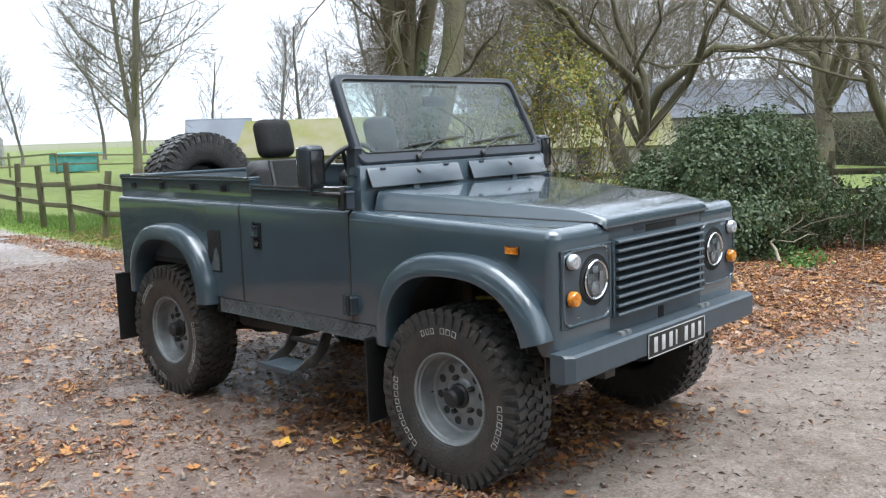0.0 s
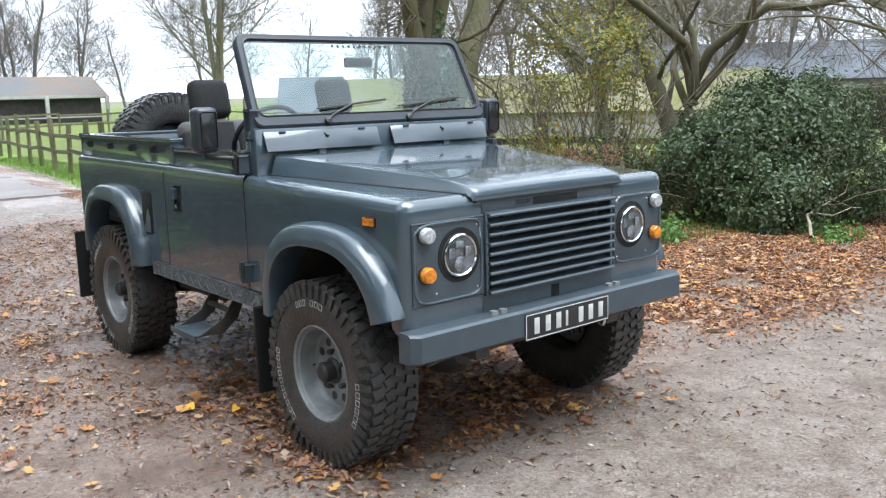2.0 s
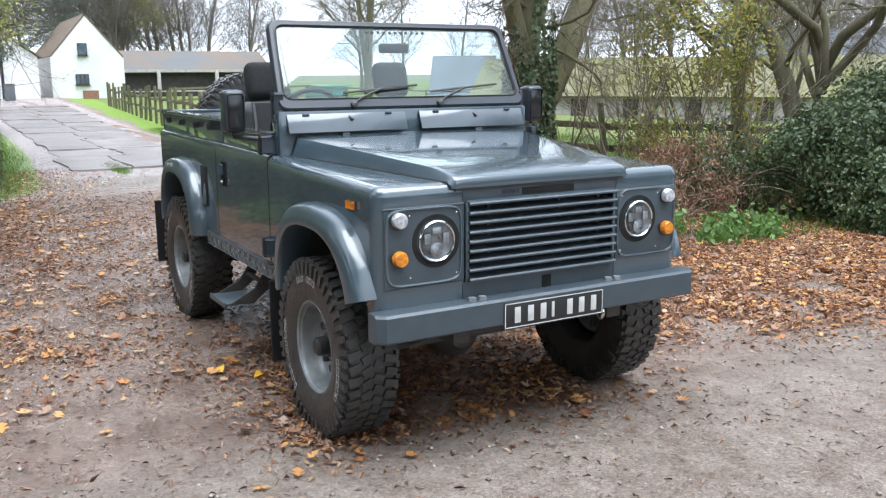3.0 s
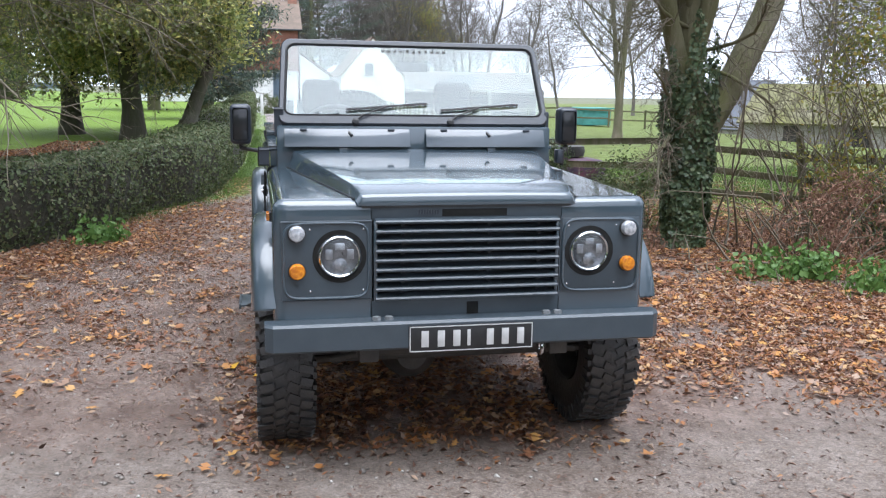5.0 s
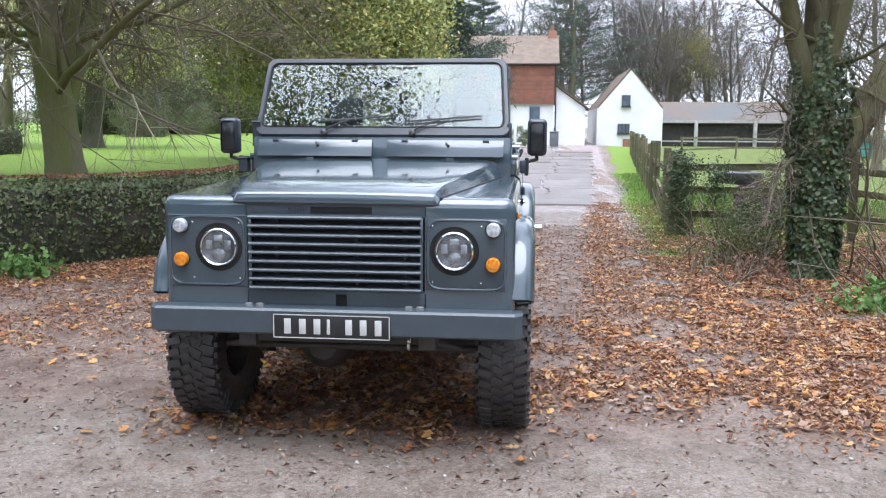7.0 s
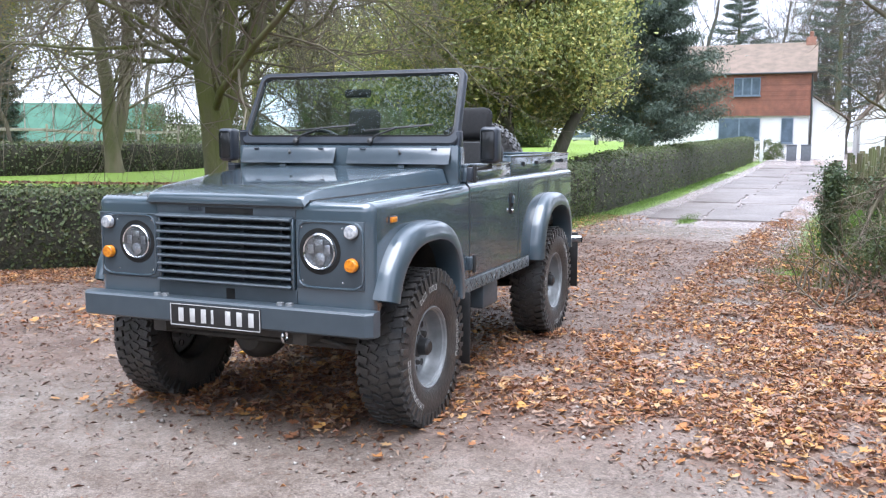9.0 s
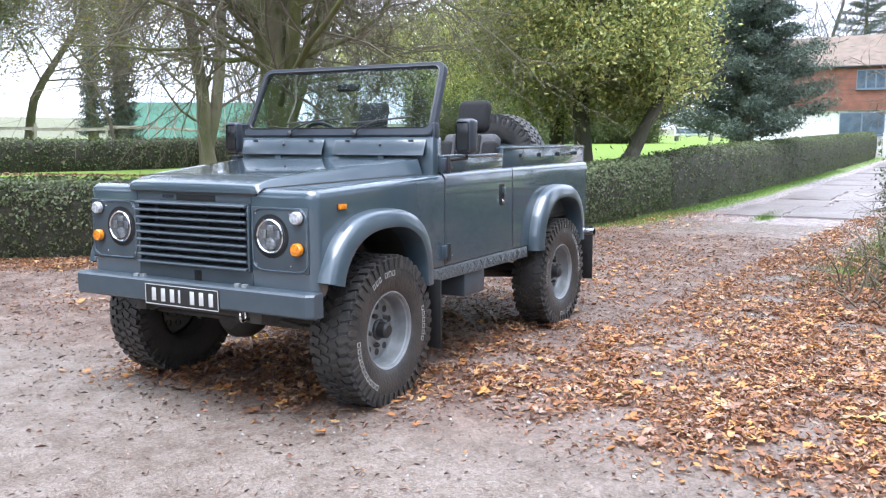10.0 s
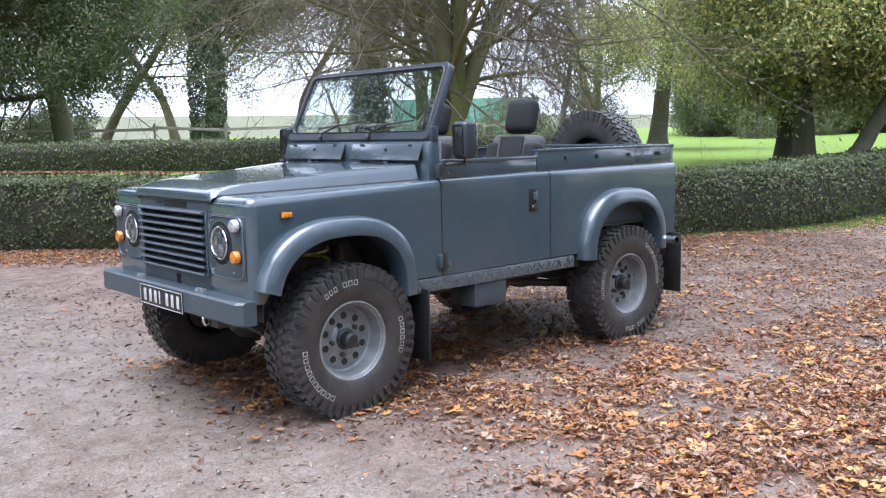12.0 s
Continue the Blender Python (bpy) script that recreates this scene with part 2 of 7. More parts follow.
WINDOW_GLASS = material("dull_window_glass", (0.10, 0.13, 0.17), 0.08, 0, (0.06, 0.08, 0.1), 2)
BLUE_FRAME = material("blue_grey_frame", (0.13, 0.17, 0.22), 0.5, 0, (0.11, 0.14, 0.18), 6)
BIN_GREY = material("grey_bin_plastic", (0.12, 0.13, 0.15), 0.5, 0, (0.09, 0.1, 0.11), 6)
TEAL = material("teal_sheet", (0.09, 0.33, 0.31), 0.7, 0, (0.07, 0.25, 0.23), 2.5, bump=0.1)
# teal paled in the colour itself to stand for distant mist
COURT_MESH = material("hazed_teal_mesh", (0.17, 0.34, 0.29), 0.8, 0, (0.13, 0.27, 0.23), 1.5, bump=0.1)
RED_CLOTH = material("dark_red_sheet", (0.11, 0.035, 0.055), 0.7, 0, (0.05, 0.04, 0.07), 8)


def glass_material(name="windscreen_glass", tint=(0.58, 0.68, 0.66), ior=1.8):
    mat = bpy.data.materials.new(name)
    mat.use_nodes = True
    n, l = mat.node_tree.nodes, mat.node_tree.links
    n.remove(n["Principled BSDF"])
    clear = n.new("ShaderNodeBsdfTransparent")
    clear.inputs["Color"].default_value = (*tint, 1)
    gloss = n.new("ShaderNodeBsdfGlossy")
    gloss.inputs["Roughness"].default_value = 0.015
    gloss.inputs["Color"].default_value = (0.9, 0.97, 0.97, 1)
    fres = n.new("ShaderNodeFresnel")
    fres.inputs["IOR"].default_value = ior
    mix = n.new("ShaderNodeMixShader")
    l.new(fres.outputs[0], mix.inputs[0])
    l.new(clear.outputs[0], mix.inputs[1])
    l.new(gloss.outputs[0], mix.inputs[2])
    l.new(mix.outputs[0], n["Material Output"].inputs["Surface"])
    return mat


GLASS = glass_material()
LAMP_GLASS = glass_material("clear_lamp_glass", (0.95, 0.96, 0.97), 1.4)


def ground_material():
    mat = bpy.data.materials.new("yard_ground")
    mat.use_nodes = True
    n, l = mat.node_tree.nodes, mat.node_tree.links
    b = n["Principled BSDF"]
    co = n.new("ShaderNodeTexCoord").outputs["Object"]

    def noise_node(scale, detail=6, rough=0.6):
        t = n.new("ShaderNodeTexNoise")
        t.inputs["Scale"].default_value, t.inputs["Detail"].default_value, t.inputs["Roughness"].default_value = scale, detail, rough
        l.new(co, t.inputs["Vector"])
        return t.outputs["Fac"]

    def ramp(fac, stops):
        r = n.new("ShaderNodeValToRGB")
        while len(r.color_ramp.elements) < len(stops):
            r.color_ramp.elements.new(0.5)
        for e, (p, c) in zip(r.color_ramp.elements, stops):
            e.position, e.color = p, (*c, 1)
        l.new(fac, r.inputs["Fac"])
        return r.outputs["Color"]

    def mix(f, a, c, kind="MIX"):
        m = n.new("ShaderNodeMix")
        m.data_type, m.blend_type = "RGBA", kind
        if isinstance(f, float):
            m.inputs["Factor"].default_value = f
        else:
            l.new(f, m.inputs["Factor"])
        l.new(a, m.inputs[6])
        l.new(c, m.inputs[7])
        return m.outputs[2]

    def mask(name, wobble, amount=0.5, lo=0.35, hi=0.65):
        a = n.new("ShaderNodeAttribute")
        a.attribute_name = name
        ad = n.new("ShaderNodeMath")
        ad.operation = "MULTIPLY_ADD"
        l.new(wobble, ad.inputs[0])
        ad.inputs[1].default_value = amount
        l.new(a.outputs["Fac"], ad.inputs[2])
        mr = n.new("ShaderNodeMapRange")
        mr.inputs["From Min"].default_value, mr.inputs["From Max"].default_value = lo + amount / 2, hi + amount / 2
        l.new(ad.outputs[0], mr.inputs["Value"])
        return mr.outputs[0]

    big, mid, small = noise_node(0.7, 5), noise_node(6, 8, 0.7), noise_node(60, 4)
    stones = n.new("ShaderNodeTexVoronoi")
    stones.inputs["Scale"].default_value = 95
    l.new(co, stones.inputs["Vector"])
    gravel = ramp(mid, [(0.25, (0.215, 0.182, 0.158)), (0.5, (0.275, 0.239, 0.212)), (0.75, (0.335, 0.297, 0.268))])
    pebble = ramp(stones.outputs["Color"], [(0.0, (0.4, 0.37, 0.36)), (0.45, (0.74, 0.72, 0.71)), (1.0, (1.2, 1.18, 1.17))])
    gravel = mix(0.85, gravel, pebble, "MULTIPLY")
    grit = n.new("ShaderNodeTexVoronoi")
    grit.inputs["Scale"].default_value = 230
    l.new(co, grit.inputs["Vector"])
    gravel = mix(0.8, gravel, ramp(grit.outputs["Color"], [(0.0, (0.5, 0.47, 0.45)), (0.5, (0.95, 0.94, 0.93)), (1.0, (1.45, 1.43, 1.4))]), "MULTIPLY")
    damp = noise_node(1.9, 7, 0.65)
    gravel = mix(0.55, gravel, ramp(damp, [(0.36, (0.6, 0.52, 0.47)), (0.58, (1.08, 1.06, 1.04))]), "MULTIPLY")
    gravel = mix(0.5, gravel, ramp(big, [(0.3, (0.6, 0.55, 0.5)), (0.7, (1.0, 1.0, 1.0))]), "MULTIPLY")
    lane = ramp(mid, [(0.3, (0.19, 0.155, 0.145)), (0.7, (0.34, 0.295, 0.285))])
    litter = ramp(mid, [(0.25, (0.10, 0.062, 0.046)), (0.55, (0.18, 0.11, 0.078)), (0.8, (0.27, 0.18, 0.125))])
    grass = ramp(mid, [(0.25, (0.122, 0.186, 0.036)), (0.6, (0.168, 0.25, 0.048)), (0.85, (0.222, 0.292, 0.074))])
    grass = mix(0.35, grass, ramp(small, [(0.3, (0.5, 0.55, 0.5)), (0.7, (1, 1, 1))]), "MULTIPLY")
    rough_grass = ramp(mid, [(0.25, (0.085, 0.11, 0.036)), (0.6, (0.145, 0.18, 0.06)), (0.85, (0.2, 0.2, 0.1))])
    rough_grass = mix(0.8, rough_grass, ramp(damp, [(0.36, (0.72, 0.62, 0.55)), (0.6, (1.05, 1.1, 1.0))]), "MULTIPLY")
    field = ramp(big, [(0.3, (0.115, 0.122, 0.075)), (0.7, (0.16, 0.16, 0.105))])
    c = mix(mask("lane", mid), gravel, lane)
    c = mix(mask("damp", mid, 0.9), c, mix(1.0, c, ramp(damp, [(0.3, (0.7, 0.58, 0.55)), (0.6, (1.02, 0.92, 0.89))]), "MULTIPLY"))
    c = mix(mask("litter", mid, 0.9), c, litter)
    c = mix(mask("grass", mid, 0.6), c, grass)
    c = mix(mask("paddock", big, 0.4), c, rough_grass)
    c = mix(mask("field", big, 0.3), c, field)
    l.new(c, b.inputs["Base Color"])
    wet = mask("wet", mid, 1.1, 0.3, 0.7)
    rr = n.new("ShaderNodeMapRange")
    rr.inputs["To Min"].default_value, rr.inputs["To Max"].default_value = 0.72, 0.26
    l.new(wet, rr.inputs["Value"])
    l.new(rr.outputs[0], b.inputs["Roughness"])
    sp = n.new("ShaderNodeMapRange")
    sp.inputs["To Min"].default_value, sp.inputs["To Max"].default_value = 0.08, 0.5
    l.new(wet, sp.inputs["Value"])
    l.new(sp.outputs[0], b.inputs["Specular IOR Level"])
    bp = n.new("ShaderNodeBump")
    bp.inputs["Strength"].default_value, bp.inputs["Distance"].default_value = 0.6, 0.009
    add = n.new("ShaderNodeMath")
    add.operation = "ADD"
    l.new(grit.outputs["Distance"], add.inputs[0])
    l.new(mid, add.inputs[1])
    l.new(add.outputs[0], bp.inputs["Height"])
    l.new(bp.outputs[0], b.inputs["Normal"])
    return mat


GROUND = ground_material()


# ---- building helpers ----
def finish(me, angle=35):
    me.shade_smooth()
    me.set_sharp_from_angle(angle=radians(angle))
    return me


def part(name, bm, mat, parent=None, label="", smooth=True, angle=35):
    """Links a bmesh as one mesh object under a thing or under a part."""
    bmesh.ops.recalc_face_normals(bm, faces=bm.faces)
    me = bpy.data.meshes.new(name)
    bm.to_mesh(me)
    bm.free()
    if smooth:
        finish(me, angle)
    me.materials.append(mat)
    ob = new(name, me)
    ob.parent = parent
    if label:
        tagged(ob, label)
    return ob


def raw(name, verts, faces, mat, parent=None, label="", smooth=False):
    me = bpy.data.meshes.new(name)
    me.from_pydata(verts, [], faces)
    if smooth:
        me.shade_smooth()
    me.materials.append(mat)
    ob = new(name, me)
    ob.parent = parent
    if label:
        tagged(ob, label)
    return ob


def thing(name, label, category, at=(0, 0, 0), group="", kind=""):
    ob = new(name)
    ob.location = at
    return tagged(ob, label, category, group, kind)


def add_box(bm, x0, x1, y0, y1, z0, z1, bevel=0.0, seg=2, m=None):
    made = bmesh.ops.create_cube(bm, size=1)["verts"]
    for v in made:
        v.co = Vector(((x0 + x1) / 2 + v.co.x * (x1 - x0), (y0 + y1) / 2 + v.co.y * (y1 - y0), (z0 + z1) / 2 + v.co.z * (z1 - z0)))
        if m:
            v.co = m @ v.co
    if bevel:
        edges = list({e for v in made for e in v.link_edges})
        bmesh.ops.bevel(bm, geom=edges, offset=bevel, segments=seg, profile=0.5, affect="EDGES")
    return bm


def box(*a, **k):
    return add_box(bmesh.new(), *a, **k)


def add_grid(bm, rows, close=False):
    """Skins rows of points that all have the same count."""
    vs = [[bm.verts.new(p) for p in r] for r in rows]
    for a, b in zip(vs, vs[1:]):
        k = len(a)
        for i in range(k if close else k - 1):
            try:
                bm.faces.new((a[i], a[(i + 1) % k], b[(i + 1) % k], b[i]))
            except ValueError:
                pass
    return bm


def thick(bm, t):
    bmesh.ops.recalc_face_normals(bm, faces=bm.faces)
    bmesh.ops.solidify(bm, geom=bm.faces[:], thickness=t)
    return bm


def add_lathe(bm, prof, n=40, m=None, cap=False):
    """Turns a profile of (radius, height) round the z axis; m places it."""
    rows = []
    for k in range(n):
        a = 2 * math.pi * k / n
        rows.append([Vector((r * math.cos(a), r * math.sin(a), h)) for r, h in prof])
    rows = [[(m @ p if m else p) for p in r] for r in rows]
    vs = [[bm.verts.new(p) for p in r] for r in rows]
    for k in range(n):
        a, b = vs[k], vs[(k + 1) % n]
        for i in range(len(prof) - 1):
            bm.faces.new((a[i], b[i], b[i + 1], a[i + 1]))
    if cap:
        bm.faces.new([v[0] for v in vs])
        bm.faces.new([v[-1] for v in vs])
    return bm


def lathe(prof, n=40, m=None, cap=False):
    return add_lathe(bmesh.new(), prof, n, m, cap)


def tube_arrays(polys, sides):
    """Tapered tubes along polylines (points, radii) as vertex and face lists."""
    kinds = {}
    for (pts, rad), k in zip(polys, sides):
        kinds.setdefault((len(pts), k), []).append((pts, rad))
    verts, faces, base = [], [], 0
    for (n, k), group in kinds.items():
        p = np.array([g[0] for g in group], float)
        r = np.array([g[1] for g in group], float)
        d = np.gradient(p, axis=1)
        d /= np.linalg.norm(d, axis=2, keepdims=True) + 1e-9
        ref = np.where((np.abs(d[:, :1, 2:]) < 0.9), np.array((0.31, 0.17, 0.93)), np.array((1.0, 0.1, 0.05)))
        u = np.cross(d, np.broadcast_to(ref, d.shape))
        u /= np.linalg.norm(u, axis=2, keepdims=True) + 1e-9
        w = np.cross(d, u)
        a = np.arange(k) * 2 * math.pi / k
        ring = p[:, :, None, :] + r[:, :, None, None] * (np.cos(a)[None, None, :, None] * u[:, :, None, :] + np.sin(a)[None, None, :, None] * w[:, :, None, :])
        verts.append(ring.reshape(-1, 3))
        i, j = np.meshgrid(np.arange(n - 1), np.arange(k), indexing="ij")
        j2 = (j + 1) % k
        f = np.stack((i * k + j, i * k + j2, (i + 1) * k + j2, (i + 1) * k + j), -1).reshape(-1, 4)
        faces.append((base + f[None] + (np.arange(len(group)) * n * k)[:, None, None]).reshape(-1, 4))
        base += len(group) * n * k
    return np.concatenate(verts), np.concatenate(faces)


def bulk(name, verts, faces, mat, parent=None, label="", smooth=True):
    """A mesh from arrays; faces all have the same count of corners."""
    verts, faces = np.asarray(verts, np.float32), np.asarray(faces, np.int32)
    k = faces.shape[1]
    me = bpy.data.meshes.new(name)
    me.vertices.add(len(verts))
    me.vertices.foreach_set("co", verts.ravel())
    me.loops.add(faces.size)
    me.loops.foreach_set("vertex_index", faces.ravel())
    me.polygons.add(len(faces))
    me.polygons.foreach_set("loop_start", np.arange(0, faces.size, k, dtype=np.int32))
    me.update(calc_edges=True)
    me.validate()
    if smooth:
        me.shade_smooth()
    me.materials.append(mat)
    ob = new(name, me)
    ob.parent = parent
    if label:
        tagged(ob, label)
    return ob


def tubes(name, polys, sides, mat, parent=None, label=""):
    if isinstance(sides, int):
        sides = [sides] * len(polys)
    v, f = tube_arrays(polys, sides)
    return bulk(name, v, f, mat, parent, label)


def rod(points, r, sides=10):
    """A capped round bar through points, as a bmesh."""
    v, f = tube_arrays([(points, [r] * len(points))], [sides])
    bm = bmesh.new()
    vs = [bm.verts.new(p) for p in v]
    for q in f:
        bm.faces.new([vs[i] for i in q])
    bm.faces.new(vs[:sides])
    bm.faces.new(vs[-sides:])
    return bm


def leaf_arrays(pos, size, rng, flat=0.0, out=None, aspect=0.55, fold=0.25):
    """One folded pointed leaf at each place; flat 1 lies on the ground; out: directions that the leaves face."""
    n = len(pos)
    s = np.asarray(size, float) * (0.65 + 0.7 * rng.random(n))
    nrm = rng.normal(size=(n, 3))
    if out is not None:
        nrm = nrm * 0.55 + out
    nrm = nrm * (1 - flat) + np.array((0, 0, 1.0)) * flat + rng.normal(size=(n, 3)) * 0.22 * flat
    nrm /= np.linalg.norm(nrm, axis=1, keepdims=True) + 1e-9
    t = np.cross(nrm, rng.normal(size=(n, 3)))
    t /= np.linalg.norm(t, axis=1, keepdims=True) + 1e-9
    b = np.cross(nrm, t)
    L, W = (t * s[:, None]), (b * (s * aspect)[:, None])
    up = nrm * (s * fold * (rng.random(n) * 1.4 - 0.2))[:, None]
    p = np.asarray(pos)
    v = np.stack((p - L * 0.5, p + W * 0.5 + up - L * 0.05, p + L * 0.5, p - W * 0.5 + up - L * 0.05), 1).reshape(-1, 3)
    k = np.arange(n)[:, None] * 4
    f = np.concatenate((k + [0, 1, 2], k + [0, 2, 3]), 0)
    return v, f


def lobed_leaf_arrays(pos, size, rng, flat=0.85, curl=0.3):
    """One curled leaf with five lobes at each place."""
    n = len(pos)
    rim = np.array([(-0.5, 0.0), (-0.2, 0.3), (-0.12, 0.14), (0.12, 0.36), (0.16, 0.14), (0.5, 0.0), (0.16, -0.14), (0.12, -0.36), (-0.12, -0.14), (-0.2, -0.3)])
    s = np.asarray(size, float) * (0.6 + 0.8 * rng.random(n))
    nrm = rng.normal(size=(n, 3)) * 0.4 * (1 - flat) + np.array((0, 0, 1.0)) + rng.normal(size=(n, 3)) * 0.16
    nrm /= np.linalg.norm(nrm, axis=1, keepdims=True)
    t = np.cross(nrm, rng.normal(size=(n, 3)))
    t /= np.linalg.norm(t, axis=1, keepdims=True) + 1e-9
    b = np.cross(nrm, t)
    wide = rng.uniform(0.75, 1.25, (n, 1, 1))
    lift = (rim[:, 0] ** 2 * 1.0 + rim[:, 1] ** 2 * 1.6)[None, :, None] * (rng.random((n, 1, 1)) * curl * 3.0 - curl * 0.5)
    edge = rim[None, :, :1] * t[:, None, :] + rim[None, :, 1:] * wide * b[:, None, :] + nrm[:, None, :] * lift
    v = np.concatenate((np.zeros((n, 1, 3)), edge), 1) * s[:, None, None] + np.asarray(pos)[:, None, :]
    k = len(rim)
    fan = np.array([(0, 1 + i, 1 + (i + 1) % k) for i in range(k)])
    return v.reshape(-1, 3), (fan[None] + (np.arange(n) * (k + 1))[:, None, None]).reshape(-1, 3)


def leaves(name, pos, size, mat, rng, parent=None, label="", **kw):
    v, f = leaf_arrays(np.asarray(pos), size, rng, **kw)
    return bulk(name, v, f, mat, parent, label, smooth=False)

# ---- the lie of the land ----
HX = [-70.0, -38.0, -16.0, -10.2, -8.4, -7.0, -5.2, -4.1, -3.0, -1.8, -0.4, 1.0, 4.0, 9.0, 30.0]
HY = [-0.55, -0.72, -1.0, -1.35, -2.1, -2.45, -3.0, -4.0, -5.2, -6.8, -8.0, -9.6, -12.5, -16.0, -27.0]   # foot of the hedge


def hedge_foot(x):
    return np.interp(x, HX, HY)


def fence_line(x):
    return 2.8 + (-8.3 - x) * 0.085


def ramp01(v, lo, hi):
    t = np.clip((v - lo) / (hi - lo), 0, 1)
    return t * t * (3 - 2 * t)


def height(x, y):
    d = (hedge_foot(x) - y) * np.interp(x, [-9, -6, 0], [1.0, 0.75, 0.6])
    lawn = 0.72 * ramp01(d, 0.25, 1.3)
    far = 0.034 * np.clip(-y - 27, 0, 160) + 0.004 * np.clip(-x - 30, 0, 100)
    dip = -0.13 * ramp01(y, 4.5, 7.5) * ramp01(-x, -3, 1)
    fall = -0.85 * ramp01(y - 14, 0, 22) * (1 - ramp01(-x, 50, 62))
    lump = 0.012 * np.sin(x * 1.3 + 1) * np.sin(y * 1.7) * ramp01(np.abs(y) + np.abs(x), 3, 6)
    return lawn + far + dip + fall + lump


def litter_density(x, y):
    """How thick the fallen leaves lie, 0 to 1."""
    n1 = 0.5 + 0.5 * np.sin(x * 2.1 + 1.3 * np.sin(y * 1.7)) * np.sin(y * 2.6 + 1.1 * np.sin(x * 1.9))
    n2 = 0.5 + 0.5 * np.sin(x * 5.3 + 2.0 * np.sin(y * 3.7 + 1) + n1) * np.sin(y * 6.1 + 1.7 * np.sin(x * 4.3))
    n1 = 0.55 * n1 + 0.45 * n2
    edge = 0.45 + 0.06 * (y - 3) - 0.35 * ramp01(y, 5, 8)
    lane_edge = 1.0 + 0.07 * np.clip(-x - 2.0, 0, 20) + 0.12 * (n2 - 0.5)
    right = (ramp01(y, 0.75, 1.9) * ramp01(x, -2.6, -1.6) + ramp01(y, lane_edge, lane_edge + 0.35) * (1 - ramp01(x, -2.6, -1.6))) * ramp01(edge - x, -0.25, 0.9) * (1 - 0.7 * ramp01(-x, 5.2, 8.5) * ramp01(y - lane_edge, 0.3, 0.9)) * (1 - ramp01(y, 7.5, 12))
    right *= 0.45 + 0.55 * ramp01(y - 1.6 - 0.25 * n1, 0, 1.3)
    d = y - hedge_foot(x)
    left = ramp01(d, -0.4, 0.0) * (1 - ramp01(d, 0.5, 2.0)) * 0.75 * (1 - 0.75 * ramp01(-x, 4.5, 9))
    under = 0.55 * (1 - ramp01(np.abs(y), 0.5, 1.5)) * ramp01(0.75 - x, 0, 0.7) * (1 - 0.75 * ramp01(-x, 1.0, 2.4)) * (1 - ramp01(-x, 2.5, 8))
    beside = 0.72 * ramp01(y, 0.15, 0.75) * (1 - ramp01(y, 1.7, 2.4)) * ramp01(x, -2.75, -2.2) * (1 - ramp01(x, -0.75, 0.1))
    behind = 0.2 * ramp01(-x, 2.4, 3.2) * (1 - ramp01(-x, 6.5, 9.5)) * ramp01(d, 0.2, 1.2) * (1 - ramp01(y, 0.9, 1.5))
    rear_right = 0.3 * (1 - ramp01(np.abs(y + 2.3), 0.9, 2.2)) * (1 - ramp01(np.abs(x + 4.5), 2.5, 4.5))
    n3 = np.sin(x * 3.1 + 2.2 * np.sin(y * 2.3 + 0.7) + 1.2 * np.sin(y * 7.1)) * np.sin(y * 3.7 + 1.9 * np.sin(x * 2.9 + 2.0) + 1.1 * np.sin(x * 6.3))
    bare = ramp01(n3 + 0.7 * n2, -0.65, 0.3) * 0.75 + 0.25
    bare = np.maximum(bare, ramp01(d, 0.9, 0.2))
    return np.clip(np.maximum.reduce([right * bare, left, under * bare, beside * bare, behind * bare, rear_right * bare]) * (0.35 + 1.15 * n1), 0, 1)


def axis(parts):
    out = []
    for a, b, step in parts:
        out.extend(np.arange(a, b, step))
    return np.array(out + [parts[-1][1]])


gx = axis([(-600, -120, 40), (-120, -40, 6), (-40, -14, 0.9), (-14, 4.5, 0.11), (4.5, 12, 0.5), (12, 60, 4), (60, 600, 60)])
gy = axis([(-600, -120, 40), (-120, -40, 6), (-40, -10, 0.9), (-10, 9.5, 0.11), (9.5, 20, 0.6), (20, 80, 5), (80, 600, 60)])
X, Y = np.meshgrid(gx, gy, indexing="ij")
Z = height(X, Y)
rough_z = np.random.default_rng(3).normal(size=X.shape) * 0.004 * (np.abs(X) < 15) * (np.abs(Y) < 11)
gv = np.stack((X, Y, Z + rough_z), -1).reshape(-1, 3)
ni, nj = X.shape
ii, jj = np.meshgrid(np.arange(ni - 1), np.arange(nj - 1), indexing="ij")
q = (ii * nj + jj).ravel()
gf = np.stack((q, q + nj, q + nj + 1, q + 1), -1)
ground = tagged(bulk("ground", gv, gf, GROUND), "wet gravel yard with leaf litter, lane and lawn", "ground", kind="structure")


def paint_mask(name, values):
    at = ground.data.attributes.new(name, "FLOAT", "POINT")
    at.data.foreach_set("value", np.asarray(values, np.float32).ravel())


verge = ramp01(Y - (1.55 + 0.4 * np.sin(X * 0.6) * 0.3 + (-4 - X) * 0.07), 0.15, 0.9) * ramp01(-X, 4.3, 6.6)
paddock = ramp01(Y - np.maximum(fence_line(X), 3.0), 0.0, 1.0) * ramp01(-X - 0.6 * np.clip(9.5 - Y, 0, 6), 2.0, 4.5)
lawn_mask = ramp01(hedge_foot(X) - Y, 0.5, 1.1)
back = hedge_foot(X) - Y
leafy_bank = ramp01(back, 0.7, 1.1) * (1 - ramp01(back, 1.6 + 1.6 * ramp01(X, -5.5, -3.5), 2.1 + 2.2 * ramp01(X, -5.5, -3.5))) * ramp01(X, -9.0, -7.5) * (1 - ramp01(X, 2.0, 5.0))
